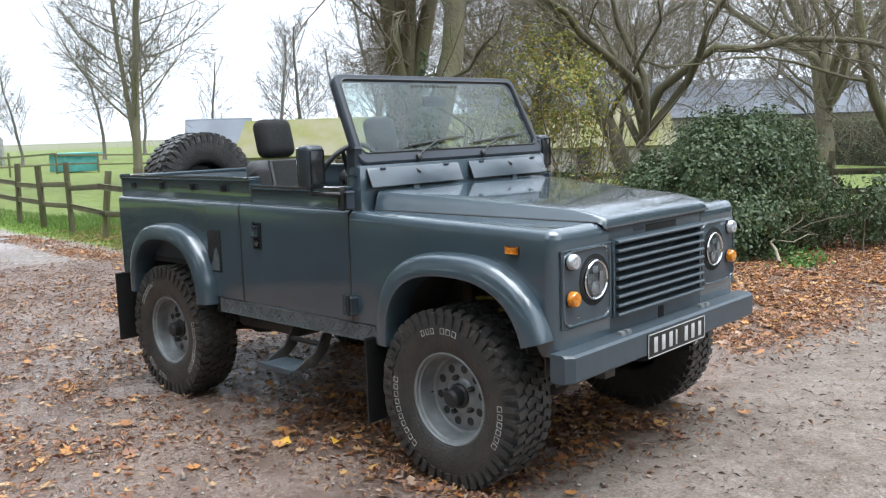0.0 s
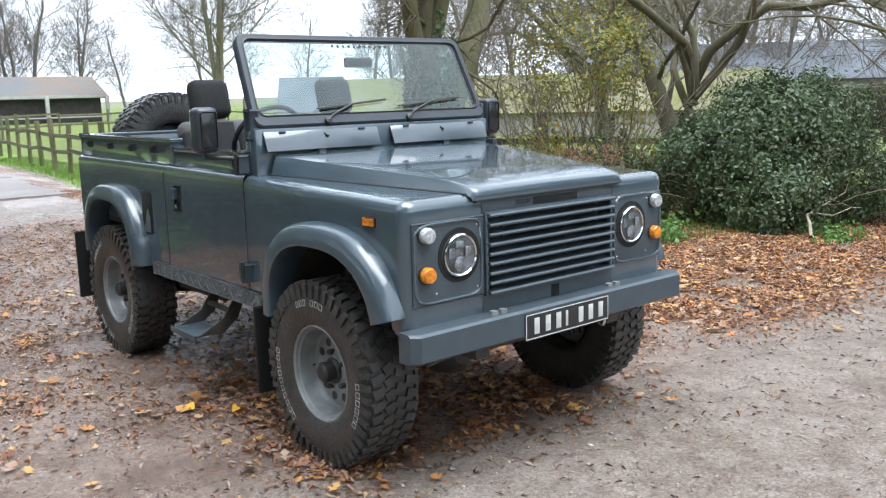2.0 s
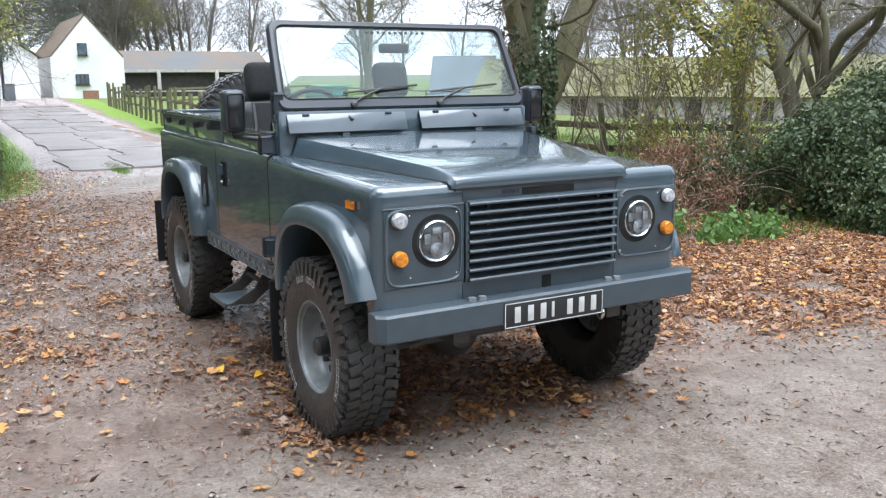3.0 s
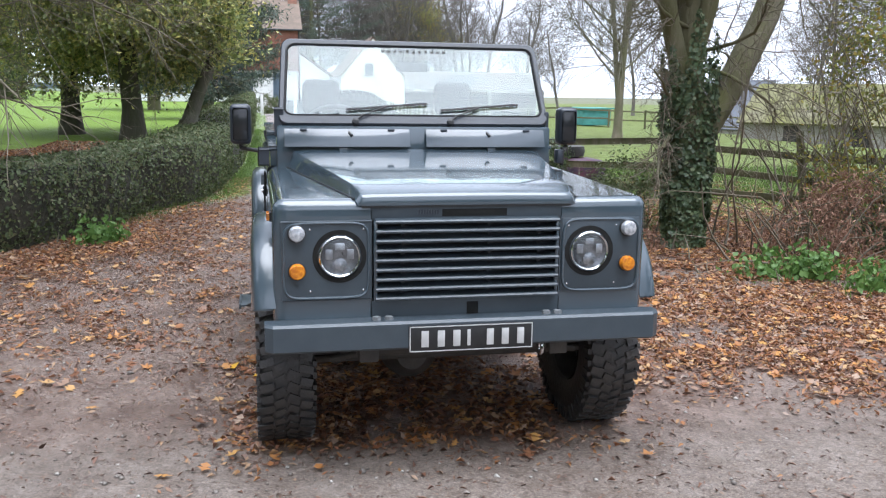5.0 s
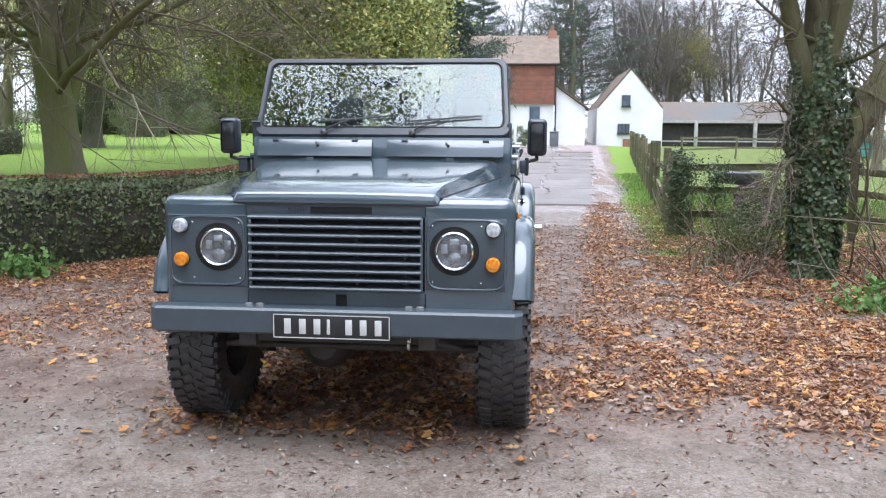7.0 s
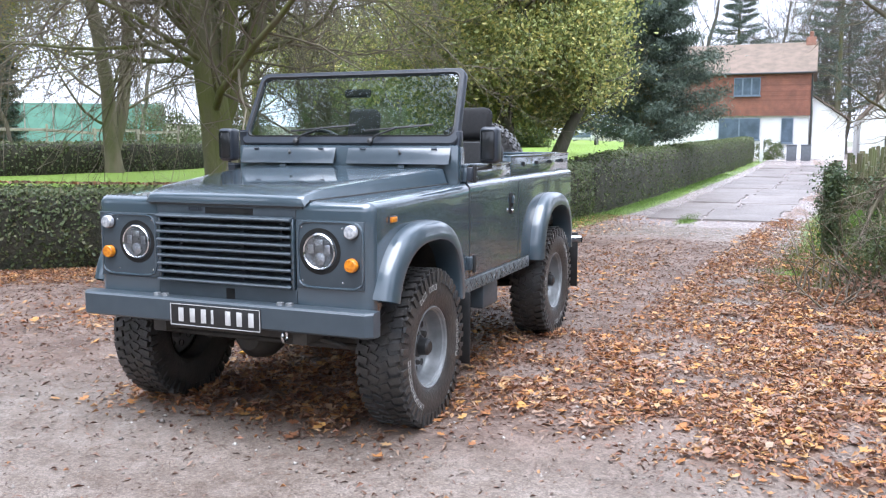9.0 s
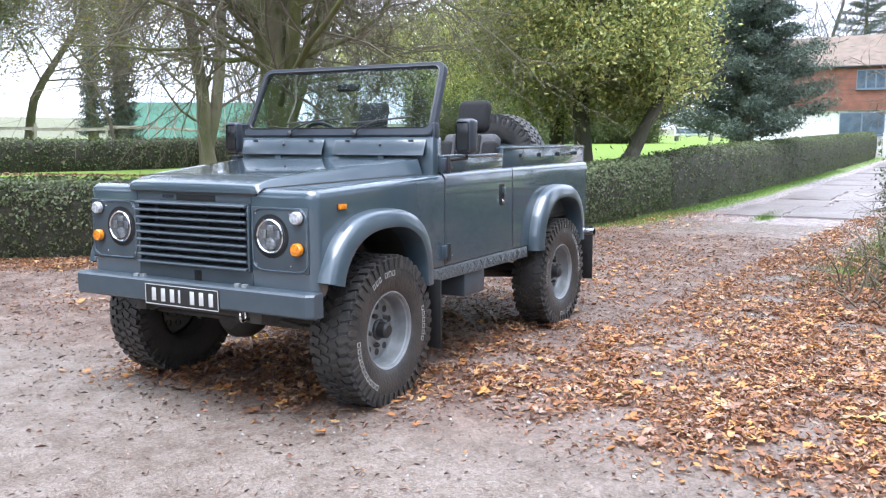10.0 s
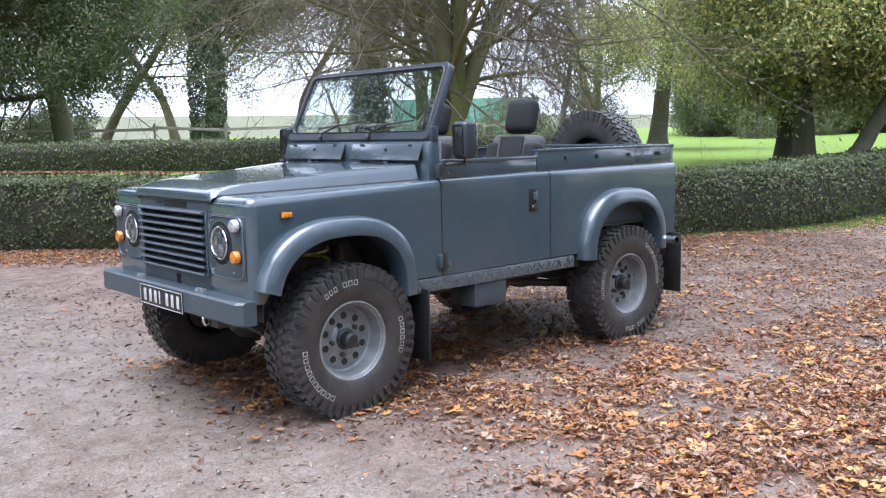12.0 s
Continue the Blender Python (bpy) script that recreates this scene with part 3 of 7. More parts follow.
hedge_verge = ramp01(-X, 7, 12) * ramp01(Y - hedge_foot(X), -0.3, 0) * (1 - ramp01(Y - hedge_foot(X), 0.25, 0.7))
tuft = (1 - ramp01(np.hypot((X + 12.5) / 1.3, (Y - 0.55) / 0.28), 0.3, 1.0)) * 0.75
far_y = ramp01(Y, 14, 18)
paint_mask("grass", np.clip(np.maximum.reduce([verge, paddock, lawn_mask * (1 - leafy_bank), hedge_verge, tuft, far_y * ramp01(-X, 2, 6)]), 0, 1))
paint_mask("paddock", np.clip(np.maximum(paddock, far_y * ramp01(-X, 2, 6)) * ramp01(np.hypot(X + 4, Y - 4), 3, 9), 0, 1))
paint_mask("litter", np.clip(np.maximum(litter_density(X, Y) * 1.25, leafy_bank), 0, 1))
paint_mask("damp", np.clip(ramp01(0.7 - X, -0.4, 1.6) * ramp01(X, -11, -8) * (1 - ramp01(Y, 0.9, 2.4)) * 0.9 + 0.55 * np.exp(-((X + 1.0) ** 2 / 5 + (Y - 2.6) ** 2 / 3)), 0, 1))
paint_mask("lane", ramp01(-X, 9.8, 12.6) * (1 - ramp01(Y - 0.06 * (-4 - X), 1.7, 2.3)) * ramp01(Y - hedge_foot(X), 0, 0.3))
paint_mask("field", ramp01(-Y, 42, 50) + ramp01(-X, 120, 160))
wet = 0.42 + 0.5 * ramp01(-X, 8, 11) * (np.abs(Y) < 3) + 0.25 * np.exp(-((X + 1.2) ** 2 / 4 + (Y + 1.2) ** 2 / 3)) + 0.22 * np.exp(-((X + 1.0) ** 2 / 3 + (Y - 2.4) ** 2 / 1.2))
wet = wet + 0.35 * np.exp(-((X + 4.5) ** 2 / 9 + (Y + 2.0) ** 2 / 4))
wet = wet * (1 - 0.8 * np.clip(lawn_mask + paddock + verge, 0, 1))
paint_mask("wet", np.clip(wet, 0, 1))

# small stones on the gravel
srng = np.random.default_rng(11)
sx, sy = srng.uniform(-7, 4.2, 9000), srng.uniform(-5.5, 6.5, 9000)
keep = (sy > hedge_foot(sx) + 0.3) & (litter_density(sx, sy) < 0.55)
sx, sy = sx[keep], sy[keep]
ss = srng.gamma(2.0, 0.0026, len(sx)) + 0.0025
octa = np.array([(1, 0, 0), (0, 1, 0), (-1, 0, 0), (0, -1, 0), (0, 0, 0.7), (0, 0, -0.5)])
rot = srng.uniform(0, 6.28, len(sx))
jig = 0.7 + 0.6 * srng.random((len(sx), 6, 1))
ov = octa[None] * jig * ss[:, None, None]
ov = np.stack((ov[..., 0] * np.cos(rot)[:, None] - ov[..., 1] * np.sin(rot)[:, None], ov[..., 0] * np.sin(rot)[:, None] + ov[..., 1] * np.cos(rot)[:, None], ov[..., 2]), -1)
ov += np.stack((sx, sy, height(sx, sy) + ss * 0.2), -1)[:, None, :]
of = np.array([(0, 1, 4), (1, 2, 4), (2, 3, 4), (3, 0, 4), (1, 0, 5), (2, 1, 5), (3, 2, 5), (0, 3, 5)])
STONES = material("loose_stone", (0.30, 0.27, 0.24), 0.7, 0, (0.2, 0.18, 0.16), 9, island=[(0.10, 0.085, 0.075), (0.2, 0.175, 0.155), (0.32, 0.29, 0.26), (0.45, 0.43, 0.4)])
tagged(bulk("loose_stones", ov.reshape(-1, 3), (of[None] + np.arange(len(sx))[:, None, None] * 6).reshape(-1, 3), STONES), "small loose stones scattered on the gravel", "stones", kind="stuff")

# fallen leaves
lrng = np.random.default_rng(5)
lx, ly = lrng.uniform(-13, 1.5, 1100000), lrng.uniform(-8.5, 9, 1100000)
p = litter_density(lx, ly)
keep = lrng.random(len(lx)) < p ** 1.3 * 0.75 + 0.0025 * (ly > hedge_foot(lx) + 0.1)
lx, ly = lx[keep], ly[keep]
lz = height(lx, ly) + 0.008 + lrng.random(len(lx)) * 0.022 * (litter_density(lx, ly) > 0.3)
tagged(leaves("fallen_leaves", np.stack((lx, ly, lz), -1), 0.034 + 0.01 * np.clip(litter_density(lx, ly) * 1.6, 0, 1), FALLEN, lrng, flat=0.8, aspect=0.42, fold=0.35), "brown and orange fallen leaves lying on the ground", "leaves", kind="stuff")
wx, wy = lrng.uniform(-12, 1.5, 150000), lrng.uniform(-7.5, 8.5, 150000)
wd = litter_density(wx, wy)
keep = (lrng.random(150000) < 0.62 * wd ** 1.5 + 0.0008) & (wy > hedge_foot(wx) + 0.05)
wx, wy, wd = wx[keep], wy[keep], wd[keep]
wv, wf = lobed_leaf_arrays(np.stack((wx, wy, height(wx, wy) + 0.014 + 0.02 * wd * lrng.random(len(wx))), -1), 0.07, lrng)
tagged(bulk("whole_fallen_leaves", wv, wf, WHOLE_LEAF, smooth=False), "large curled tan and rust fallen leaves on the gravel", "leaves", kind="stuff")
cx_, cy_ = lrng.uniform(-9, 3.8, 200000), lrng.uniform(-5, 6.5, 200000)
drift = 0.5 + 0.5 * np.sin(cx_ * 2.7 + 1.5 * np.sin(cy_ * 1.9) + np.sin(cy_ * 5.1)) * np.sin(cy_ * 2.1 + 1.3 * np.sin(cx_ * 2.3))
keep = (cy_ > hedge_foot(cx_) + 0.2) & (lrng.random(200000) < 0.22 + 0.25 * drift ** 2 + 0.5 * ramp01(0.9 - cx_, -0.8, 1.6) * drift + 0.35 * ramp01(-cx_, 1.8, 3.0))
tagged(leaves("leaf_scraps", np.stack((cx_, cy_, height(cx_, cy_) + 0.005), -1)[keep], 0.005 + lrng.gamma(3.0, 0.0058, int(keep.sum())), SCRAP, lrng, flat=0.9, aspect=0.24, fold=0.2), "small dark scraps of leaf and twig on the gravel", "leaves", kind="stuff")
for x, y, r in ((-0.85, -0.77, 30), (-0.78, -0.84, 100), (-1.02, -1.0, 160)):
    v, f = leaf_arrays(np.array([(0, 0, 0.012)]), 0.1, np.random.default_rng(int(r)), flat=0.9, aspect=0.7)
    ob = bulk("yellow_leaf", v, f, YELLOW_LEAF, smooth=False)
    ob.location = (x, y, 0.004)
    tagged(ob, "bright yellow fallen leaf on the gravel", "leaf", "yellow fallen leaves")


def blades(name, xs, ys, h, mat, rng, label, zoff=None):
    n = len(xs)
    base = np.stack((xs, ys, height(xs, ys)), -1)
    hh = h * (0.5 + rng.random(n))
    lean = rng.normal(size=(n, 3)) * 0.35 * hh[:, None]
    lean[:, 2] = hh
    a = rng.uniform(0, 6.28, n)
    w = np.stack((np.cos(a), np.sin(a), 0 * a), -1) * (0.004 + 0.05 * hh)[:, None] * 0.5
    v = np.stack((base - w, base + w, base + lean * 0.6 + w * 0.7, base + lean), 1).reshape(-1, 3)
    k = np.arange(n)[:, None] * 4
    f = np.concatenate((k + [0, 1, 2], k + [0, 2, 3]), 0)
    return tagged(bulk(name, v, f, mat, smooth=False), label, "grass", kind="stuff")


grng = np.random.default_rng(21)
bx, by = grng.uniform(-24, -4.3, 60000), grng.uniform(0.8, 4.6, 60000)
vm = ramp01(by - (1.62 + (-4 - bx) * 0.07), 0.15, 0.8) * ramp01(-bx, 4.3, 6.6)
keep = grng.random(60000) < vm
hb_x = grng.uniform(-34, -7, 9000)
hb_y = hedge_foot(hb_x) + np.abs(grng.normal(size=9000)) * 0.22 - 0.05
tb_x, tb_y = -12.5 + grng.normal(size=700) * 0.45, 0.55 + grng.normal(size=700) * 0.09
blades("verge_grass", np.concatenate((bx[keep], hb_x, tb_x)), np.concatenate((by[keep], hb_y, tb_y)), 0.05, GRASS_BLADE, grng, "short green grass along the lane's edges")
px_, py_ = grng.uniform(-16, -2, 40000), grng.uniform(3.2, 13, 40000)
keep = (py_ > fence_line(px_)) & (grng.random(40000) < ramp01(py_ - 8.6 + 0.5 * (px_ + 10), -1.5, 1.0) + (px_ < -9))
blades("paddock_grass", px_[keep], py_[keep], 0.11, GRASS_BLADE, grng, "rough grass in the paddock behind the fence")

# ---- the vehicle: nose towards +x, front axle over the origin ----
car = thing("off_road_vehicle", "slate grey open-topped off-road vehicle parked on the gravel", "vehicle")
BY = 0.795                       # half width of the body sides
REAR_AXLE = -2.36
AXF = (0.05, 0.60, 0.42, 0.38)      # arch opening: centre x, foot height, half length, rise
AXR = (-2.335, 0.62, 0.385, 0.375)


def arch_curve(cx, cz, a, b, x):
    u = min(1.0, abs((x - cx) / a))
    power = 2.4 if x > cx else 2.7
    return cz + b * (1 - u ** power) ** (1 / power)


def wing_top(x):
    return 1.168 + 0.034 * (0.55 - x) / 1.25


def bonnet_edge(x):
    return 0.462 + (0.53 - x) / 1.15 * 0.225


def side_rows(xs, s, top, low, yin, r=0.05, yo=BY):
    """Rows of a body side: along the top from yin, over a rounded shoulder, and down to the lower edge."""
    rows = []
    for x in xs:
        zt, zb = top(x), low(x)
        row = [(x, s * yin(x), zt)] if yin else []
        for k in range(7):
            a = math.pi / 2 * k / 6
            row.append((x, s * (yo - r + r * math.sin(a)), zt - r + r * math.cos(a)))
        for k in range(1, 6):
            row.append((x, s * yo, zt - r + (zb - zt + r) * k / 5))
        rows.append(row)
    return rows


def spaced(a, b, n):
    return [a + (b - a) * i / (n - 1) for i in range(n)]


def arch_flare(s, cx, cz, a, b, name):
    """The eyebrow over a wheel: a rounded lip that stands out from the body side."""
    rows = []
    path = []
    for k in range(41):
        th = math.pi * k / 40
        c, sn = math.cos(th), math.sin(th)
        e = 2 / 2.4 if c > 0 else 2 / 2.7
        px, pz = math.copysign(abs(c) ** e, c), abs(sn) ** e
        if c < 0 or cx < -1 or cz + pz * b > 0.69:
            path.append((px, pz))
    for px, pz in path:
        def at(da, y):
            return (cx + px * (a + da), s * y, cz - 0.01 + pz * (b + da))
        rows.append([at(0.078, BY - 0.01), at(0.077, BY + 0.02), at(0.073, BY + 0.046), at(0.066, BY + 0.062), at(0.056, BY + 0.072), at(0.042, BY + 0.078), at(0.02, BY + 0.083), at(-0.006, BY + 0.088), at(-0.018, BY + 0.086), at(-0.023, BY + 0.072), at(-0.02, BY - 0.06)])
    return part(name, add_grid(bmesh.new(), rows), FLARE_PAINT, car, angle=50)


def build_sides(s):
    foot_f = lambda x: arch_curve(*AXF, x) if abs(x - AXF[0]) < AXF[2] else 0.655
    foot_r = lambda x: arch_curve(*AXR, x) if abs(x - AXR[0]) < AXR[2] else (0.655 if x > -2.0 else 0.70)
    xs = spaced(-0.672, 0.505, 60)
    bm = add_grid(bmesh.new(), side_rows(xs, s, wing_top, foot_f, lambda x: bonnet_edge(x) - 0.02, 0.045))
    part("front_wing", bm, PAINT, car)
    # nose of the wing: rounded in plan and over the top edge
    rows, zt, r = [], wing_top(0.5), 0.045
    for z in spaced(0.655, zt - r, 8) + [zt - r + r * math.sin(math.pi / 2 * k / 5) for k in range(1, 6)]:
        o = r - math.sqrt(max(0, r * r - max(0, z - (zt - r)) ** 2))
        row = [(0.556 - o, s * 0.40, z), (0.556 - o, s * (BY - 0.06), z)]
        for k in range(1, 7):
            a = math.pi / 2 * k / 6
            row.append((0.505 + (0.051 - o) * math.cos(a), s * (BY - 0.06 + (0.06 - o) * math.sin(a)), z))
        rows.append(row)
    part("wing_nose", add_grid(bmesh.new(), rows), PAINT, car)
    arch_flare(s, *AXF, "front_arch_flare")
    arch_flare(s, *AXR, "rear_arch_flare")
    # rear quarter with its rolled shoulder and the straight capping above
    xs = spaced(-2.985, -1.606, 66)
    part("rear_quarter", add_grid(bmesh.new(), side_rows(xs, s, lambda x: 1.212, foot_r, lambda x: BY - 0.075, 0.034)), PAINT, car)
    cap = box(-2.97, -1.512, s * 0.742, s * 0.766, 1.205, 1.335, bevel=0.006)
    add_box(cap, -2.975, -1.512, s * 0.715, s * 0.774, 1.33, 1.348, bevel=0.006)
    q = part("tub_capping", cap, PAINT, car)
    for x in (-2.8, -2.45, -2.1, -1.78):
        part("tonneau_hook", box(x - 0.012, x + 0.012, s * 0.764, s * 0.782, 1.272, 1.3, bevel=0.004), BLACK, q)
    # door: skin, capping, hinge, handle
    door = part("door", add_grid(bmesh.new(), side_rows(spaced(-1.598, -0.68, 14), s, lambda x: 1.212 - 0.008 * (x + 1.6), lambda x: 0.655, lambda x: BY - 0.075, 0.034)), PAINT, car)
    cap = box(-1.505, -0.70, s * 0.738, s * 0.768, 1.205, 1.292, bevel=0.006)
    add_box(cap, -1.505, -0.70, s * 0.718, s * 0.776, 1.288, 1.31, bevel=0.008)
    part("door_capping", cap, PAINT, door)
    part("door_shut_line", box(-1.606, -1.597, s * 0.70, s * 0.7965, 0.655, 1.17), BLACK, door)
    part("door_shut_line", box(-0.6795, -0.673, s * 0.70, s * 0.7965, 0.655, 1.17), BLACK, door)
    pocket = part("handle_pocket", box(-1.472, -1.402, s * 0.79, s * 0.7985, 0.968, 1.105, bevel=0.004), RECESS, door, "black door handle recess")
    part("handle_lever", box(-1.466, -1.432, s * 0.798, s * 0.815, 1.035, 1.088, bevel=0.006), PAINT, pocket)
    part("handle_lock", box(-1.46, -1.415, s * 0.798, s * 0.806, 0.975, 1.012, bevel=0.004), GLOSS_BLACK, pocket)
    part("key_barrel", lathe([(0.0, 0.012), (0.011, 0.012), (0.012, 0)], 14, pose(-1.43, s * 0.806, 0.993, -90 * s)), CHROME, pocket)
    for z in (0.74, 1.255):
        h = part("door_hinge", box(-0.70, -0.635, s * 0.79, s * 0.825, z - 0.038, z + 0.038, bevel=0.008), PAINT_MATT if z < 1 else FRAME_PAINT, door)
        part("hinge_pin", lathe([(0.011, -0.05), (0.013, 0), (0.011, 0.05)], 12, pose(-0.668, s * 0.828, z), True), BLACK, h)
        for dx in (-0.052, -0.018):
            part("hinge_bolt", lathe([(0, 0.006), (0.007, 0.005), (0.008, 0)], 10, pose(-0.65 + dx, s * 0.825, z - 0.02, -90 * s)), CHROME, h)
    # sill strip of checker plate
    sill = part("sill_plate", box(-1.83, -0.36, s * 0.775, s * 0.803, 0.572, 0.648, bevel=0.004), CHECKER, car, "grey checker plate sill strip")
    bm = bmesh.new()
    for i in range(32):
        for j, z in enumerate((0.59, 0.61, 0.63)):
            x = -1.80 + i * 0.045 + (0.0225 if j % 2 else 0)
            if x < -0.385:
                add_box(bm, -0.017, 0.017, -0.005, 0.005, -0.0025, 0.0025, m=pose(x, s * 0.8035, z) @ pose(0, 0, 0, 90 * s, 0, 0) @ pose(0, 0, 0, 0, 0, 45 if (i + j) % 2 else -45))
    tagged(part("checker_pattern", bm, CHECKER, sill), kind="stuff")
    for i in range(9):
        part("sill_bolt", lathe([(0, 0.004), (0.006, 0.003), (0.007, 0)], 8, pose(-1.76 + i * 0.165, s * 0.803, 0.61, -90 * s)), CHROME, sill)
    # side repeater, seam along the wing
    rep = part("side_repeater", box(0.318, 0.376, s * (BY - 0.002), s * (BY + 0.016), 1.066, 1.092, bevel=0.003), ORANGE, car, "small amber side repeater lamp")
    part("repeater_base", box(0.314, 0.38, s * (BY - 0.002), s * (BY + 0.005), 1.062, 1.096, bevel=0.002), BLACK, rep)
    # mirror on its arm
    mx, my, mz = -0.78, (0.885 if s > 0 else -0.925), 1.418
    mir = part("door_mirror", box(mx - 0.045, mx + 0.05, my - 0.055, my + 0.055, mz - 0.105, mz + 0.105, bevel=0.026, seg=4), FRAME_PAINT, car, "tall black door mirror")
    part("mirror_shell_panel", box(mx + 0.046, mx + 0.056, my - 0.04, my + 0.04, mz - 0.085, mz + 0.085, bevel=0.012), GLOSS_BLACK, mir)
    part("mirror_glass", box(mx - 0.05, mx - 0.043, my - 0.047, my + 0.047, mz - 0.094, mz + 0.094, bevel=0.003), CHROME, mir)
    part("mirror_arm", rod([(-0.665, s * 0.80, 1.265), (-0.68, s * 0.84, 1.285), (mx, my, 1.292), (mx, my, mz - 0.08)], 0.011), BLACK, mir)
    # mud flaps
    f = part("mud_flap", box(-0.515, -0.503, s * 0.60, s * 0.865, 0.19, 0.60, bevel=0.004), BLACK, car, "black rubber mud flap")
    f.matrix_world = pose(0, 0, 0, 0, 0, 0)
    part("rear_mud_flap", box(-2.965, -2.952, s * 0.60, s * 0.87, 0.26, 0.70, bevel=0.004), BLACK, car, "black rubber mud flap")
    # wheel housings
    part("wheel_housing", thick(add_grid(bmesh.new(), [[(AXF[0] + 0.44 * math.cos(a), s * y, 0.60 + 0.40 * math.sin(a)) for y in (0.46, BY - 0.02)] for a in spaced(-0.1, math.pi + 0.1, 15)]), 0.006), UNDER, car)
    part("wheel_housing", thick(add_grid(bmesh.new(), [[(AXR[0] + 0.44 * math.cos(a), s * y, 0.60 + 0.40 * math.sin(a)) for y in (0.46, BY - 0.02)] for a in spaced(-0.1, math.pi + 0.1, 15)]), 0.006), UNDER, car)
    part("inner_wing_panel", box(-0.5, 0.50, s * 0.44, s * 0.45, 0.56, 1.10), UNDER, car)
    part("inner_wing_panel", box(-2.85, -1.75, s * 0.44, s * 0.45, 0.56, 1.05), UNDER, car)
    # spring, damper and chassis rail
    for xa in (0.0, REAR_AXLE):
        pts = [(xa + 0.075 * math.cos(k * 0.5), s * 0.52 + 0.075 * math.sin(k * 0.5), 0.50 + 0.0052 * k) for k in range(70)]
        part("coil_spring", rod(pts, 0.009, 6), SPRING, car)
        part("damper", rod([(xa - 0.14, s * 0.53, 0.40), (xa - 0.16, s * 0.52, 0.86)], 0.03), RUST, car)
    part("chassis_rail", box(-2.95, 0.345, s * 0.368, s * 0.452, 0.47, 0.60, bevel=0.008), UNDER, car)
    part("radius_arm", rod([(0.05, s * 0.50, 0.36), (-0.75, s * 0.42, 0.46)], 0.028), UNDER, car)
    part("trailing_arm", rod([(-2.34, s * 0.50, 0.36), (-1.45, s * 0.42, 0.48)], 0.026), UNDER, car)
    part("windscreen_bracket", box(-0.715, -0.655, s * 0.715, s * 0.742, 1.37, 1.50, bevel=0.01, m=pose(0, 0, 0)), FRAME_PAINT, car)
    # headlamp panel
    pan = part("headlamp_panel", box(0.548, 0.562, s * 0.405, s * 0.757, 0.765, 1.082, bevel=0.005), PAINT_MATT, car)
    ring = []
    for k in range(48):
        a = 2 * math.pi * k / 48
        c, sn = math.cos(a), math.sin(a)
        ring.append((0.563, s * (0.583 + 0.170 * math.copysign(abs(c) ** 0.3, c)), 0.9235 + 0.153 * math.copysign(abs(sn) ** 0.3, sn)))
    part("panel_rim", rod(ring + [ring[0]], 0.0062, 8), PAINT, pan)
    for y in (0.435, 0.72):
        for z in (0.80, 1.05):
            part("panel_screw", lathe([(0, 0.003), (0.004, 0.002), (0.005, 0)], 8, pose(0.562, s * y * (1 if y < 0.5 else 0.9), z, 0, 90)), CHROME, pan)
    hl = pose(0.559, s * 0.53, 0.94, 0, 90) @ Matrix.Scale(0.89, 4)
    lamp = part("headlamp", lathe([(0.122, 0.003), (0.121, 0.007), (0.1, 0.007), (0.094, -0.004)], 40, hl), RECESS, car, "round chrome-rimmed headlamp")
    part("bezel", lathe([(0.094, 0.003), (0.095, 0.016), (0.090, 0.021), (0.084, 0.016), (0.082, 0.006)], 40, hl), CHROME, lamp)
    part("reflector_bowl", lathe([(0.083, 0.012), (0.06, 0.004), (0.03, 0.0045), (0.0, 0.0045)], 40, hl), LAMP_BOWL, lamp)
    part("projector_lens", lathe([(0.034, 0.006), (0.033, 0.012), (0.024, 0.017), (0.0, 0.02)], 24, hl @ pose(0.04, 0, 0)), CLEAR_LENS, lamp)
    for dy in (-0.048, 0.048):
        part("led_reflector", box(-0.034, 0.012, dy - 0.016, dy + 0.016, 0.008, 0.013, bevel=0.003, m=hl), REFLECTOR, lamp)
    part("led_bar", box(-0.062, -0.03, -0.022, 0.022, 0.008, 0.013, bevel=0.003, m=hl), REFLECTOR, lamp)
    part("front_glass", lathe([(0.084, 0.014), (0.05, 0.024), (0.0, 0.028)], 40, hl), LAMP_GLASS, lamp)
    for z, mt, nm, lb in ((0.884, ORANGE, "indicator_lamp", "round amber indicator lamp"), (1.036, CLEAR_LENS, "side_lamp", "round clear side lamp")):
        m = pose(0.561, s * 0.70, z, 0, 90) @ Matrix.Scale(0.9, 4)
        l2 = part(nm, lathe([(0.040, 0), (0.041, 0.006), (0.036, 0.008)], 28, m), BLACK, car, lb)
        part("lens", lathe([(0.036, 0.004), (0.0355, 0.03), (0.030, 0.038), (0.0, 0.041)], 28, m), mt, l2)
    # bumper bracket bolts and dumb irons
    part("bumper_bolt", lathe([(0, 0.016), (0.018, 0.013), (0.02, 0)], 6, pose(0.60, s * 0.385, 0.682)), RIM, car)
    part("bumper_bolt", lathe([(0, 0.016), (0.018, 0.013), (0.02, 0)], 6, pose(0.60, s * 0.335, 0.682)), RIM, car)


for side in (-1, 1):
    build_sides(side)

# filler pocket on the right-hand quarter, step below the right door, box below the left one
pk = part("filler_pocket", box(-1.935, -1.805, -0.801, -0.788, 0.80, 1.045, bevel=0.002), RECESS, car, "dark open filler recess")
part("filler_chute", add_grid(bmesh.new(), [[(-1.925, -0.8045, 0.81), (-1.815, -0.8045, 0.81)], [(-1.88, -0.8045, 0.87), (-1.815, -0.8045, 0.90)], [(-1.86, -0.8045, 0.93), (-1.84, -0.8045, 0.95)]]), CHECKER, pk)
st = part("side_step", box(-1.27, -0.99, -0.955, -0.78, 0.375, 0.387, bevel=0.005), PAINT_MATT, car, "grey fold-down metal side step")
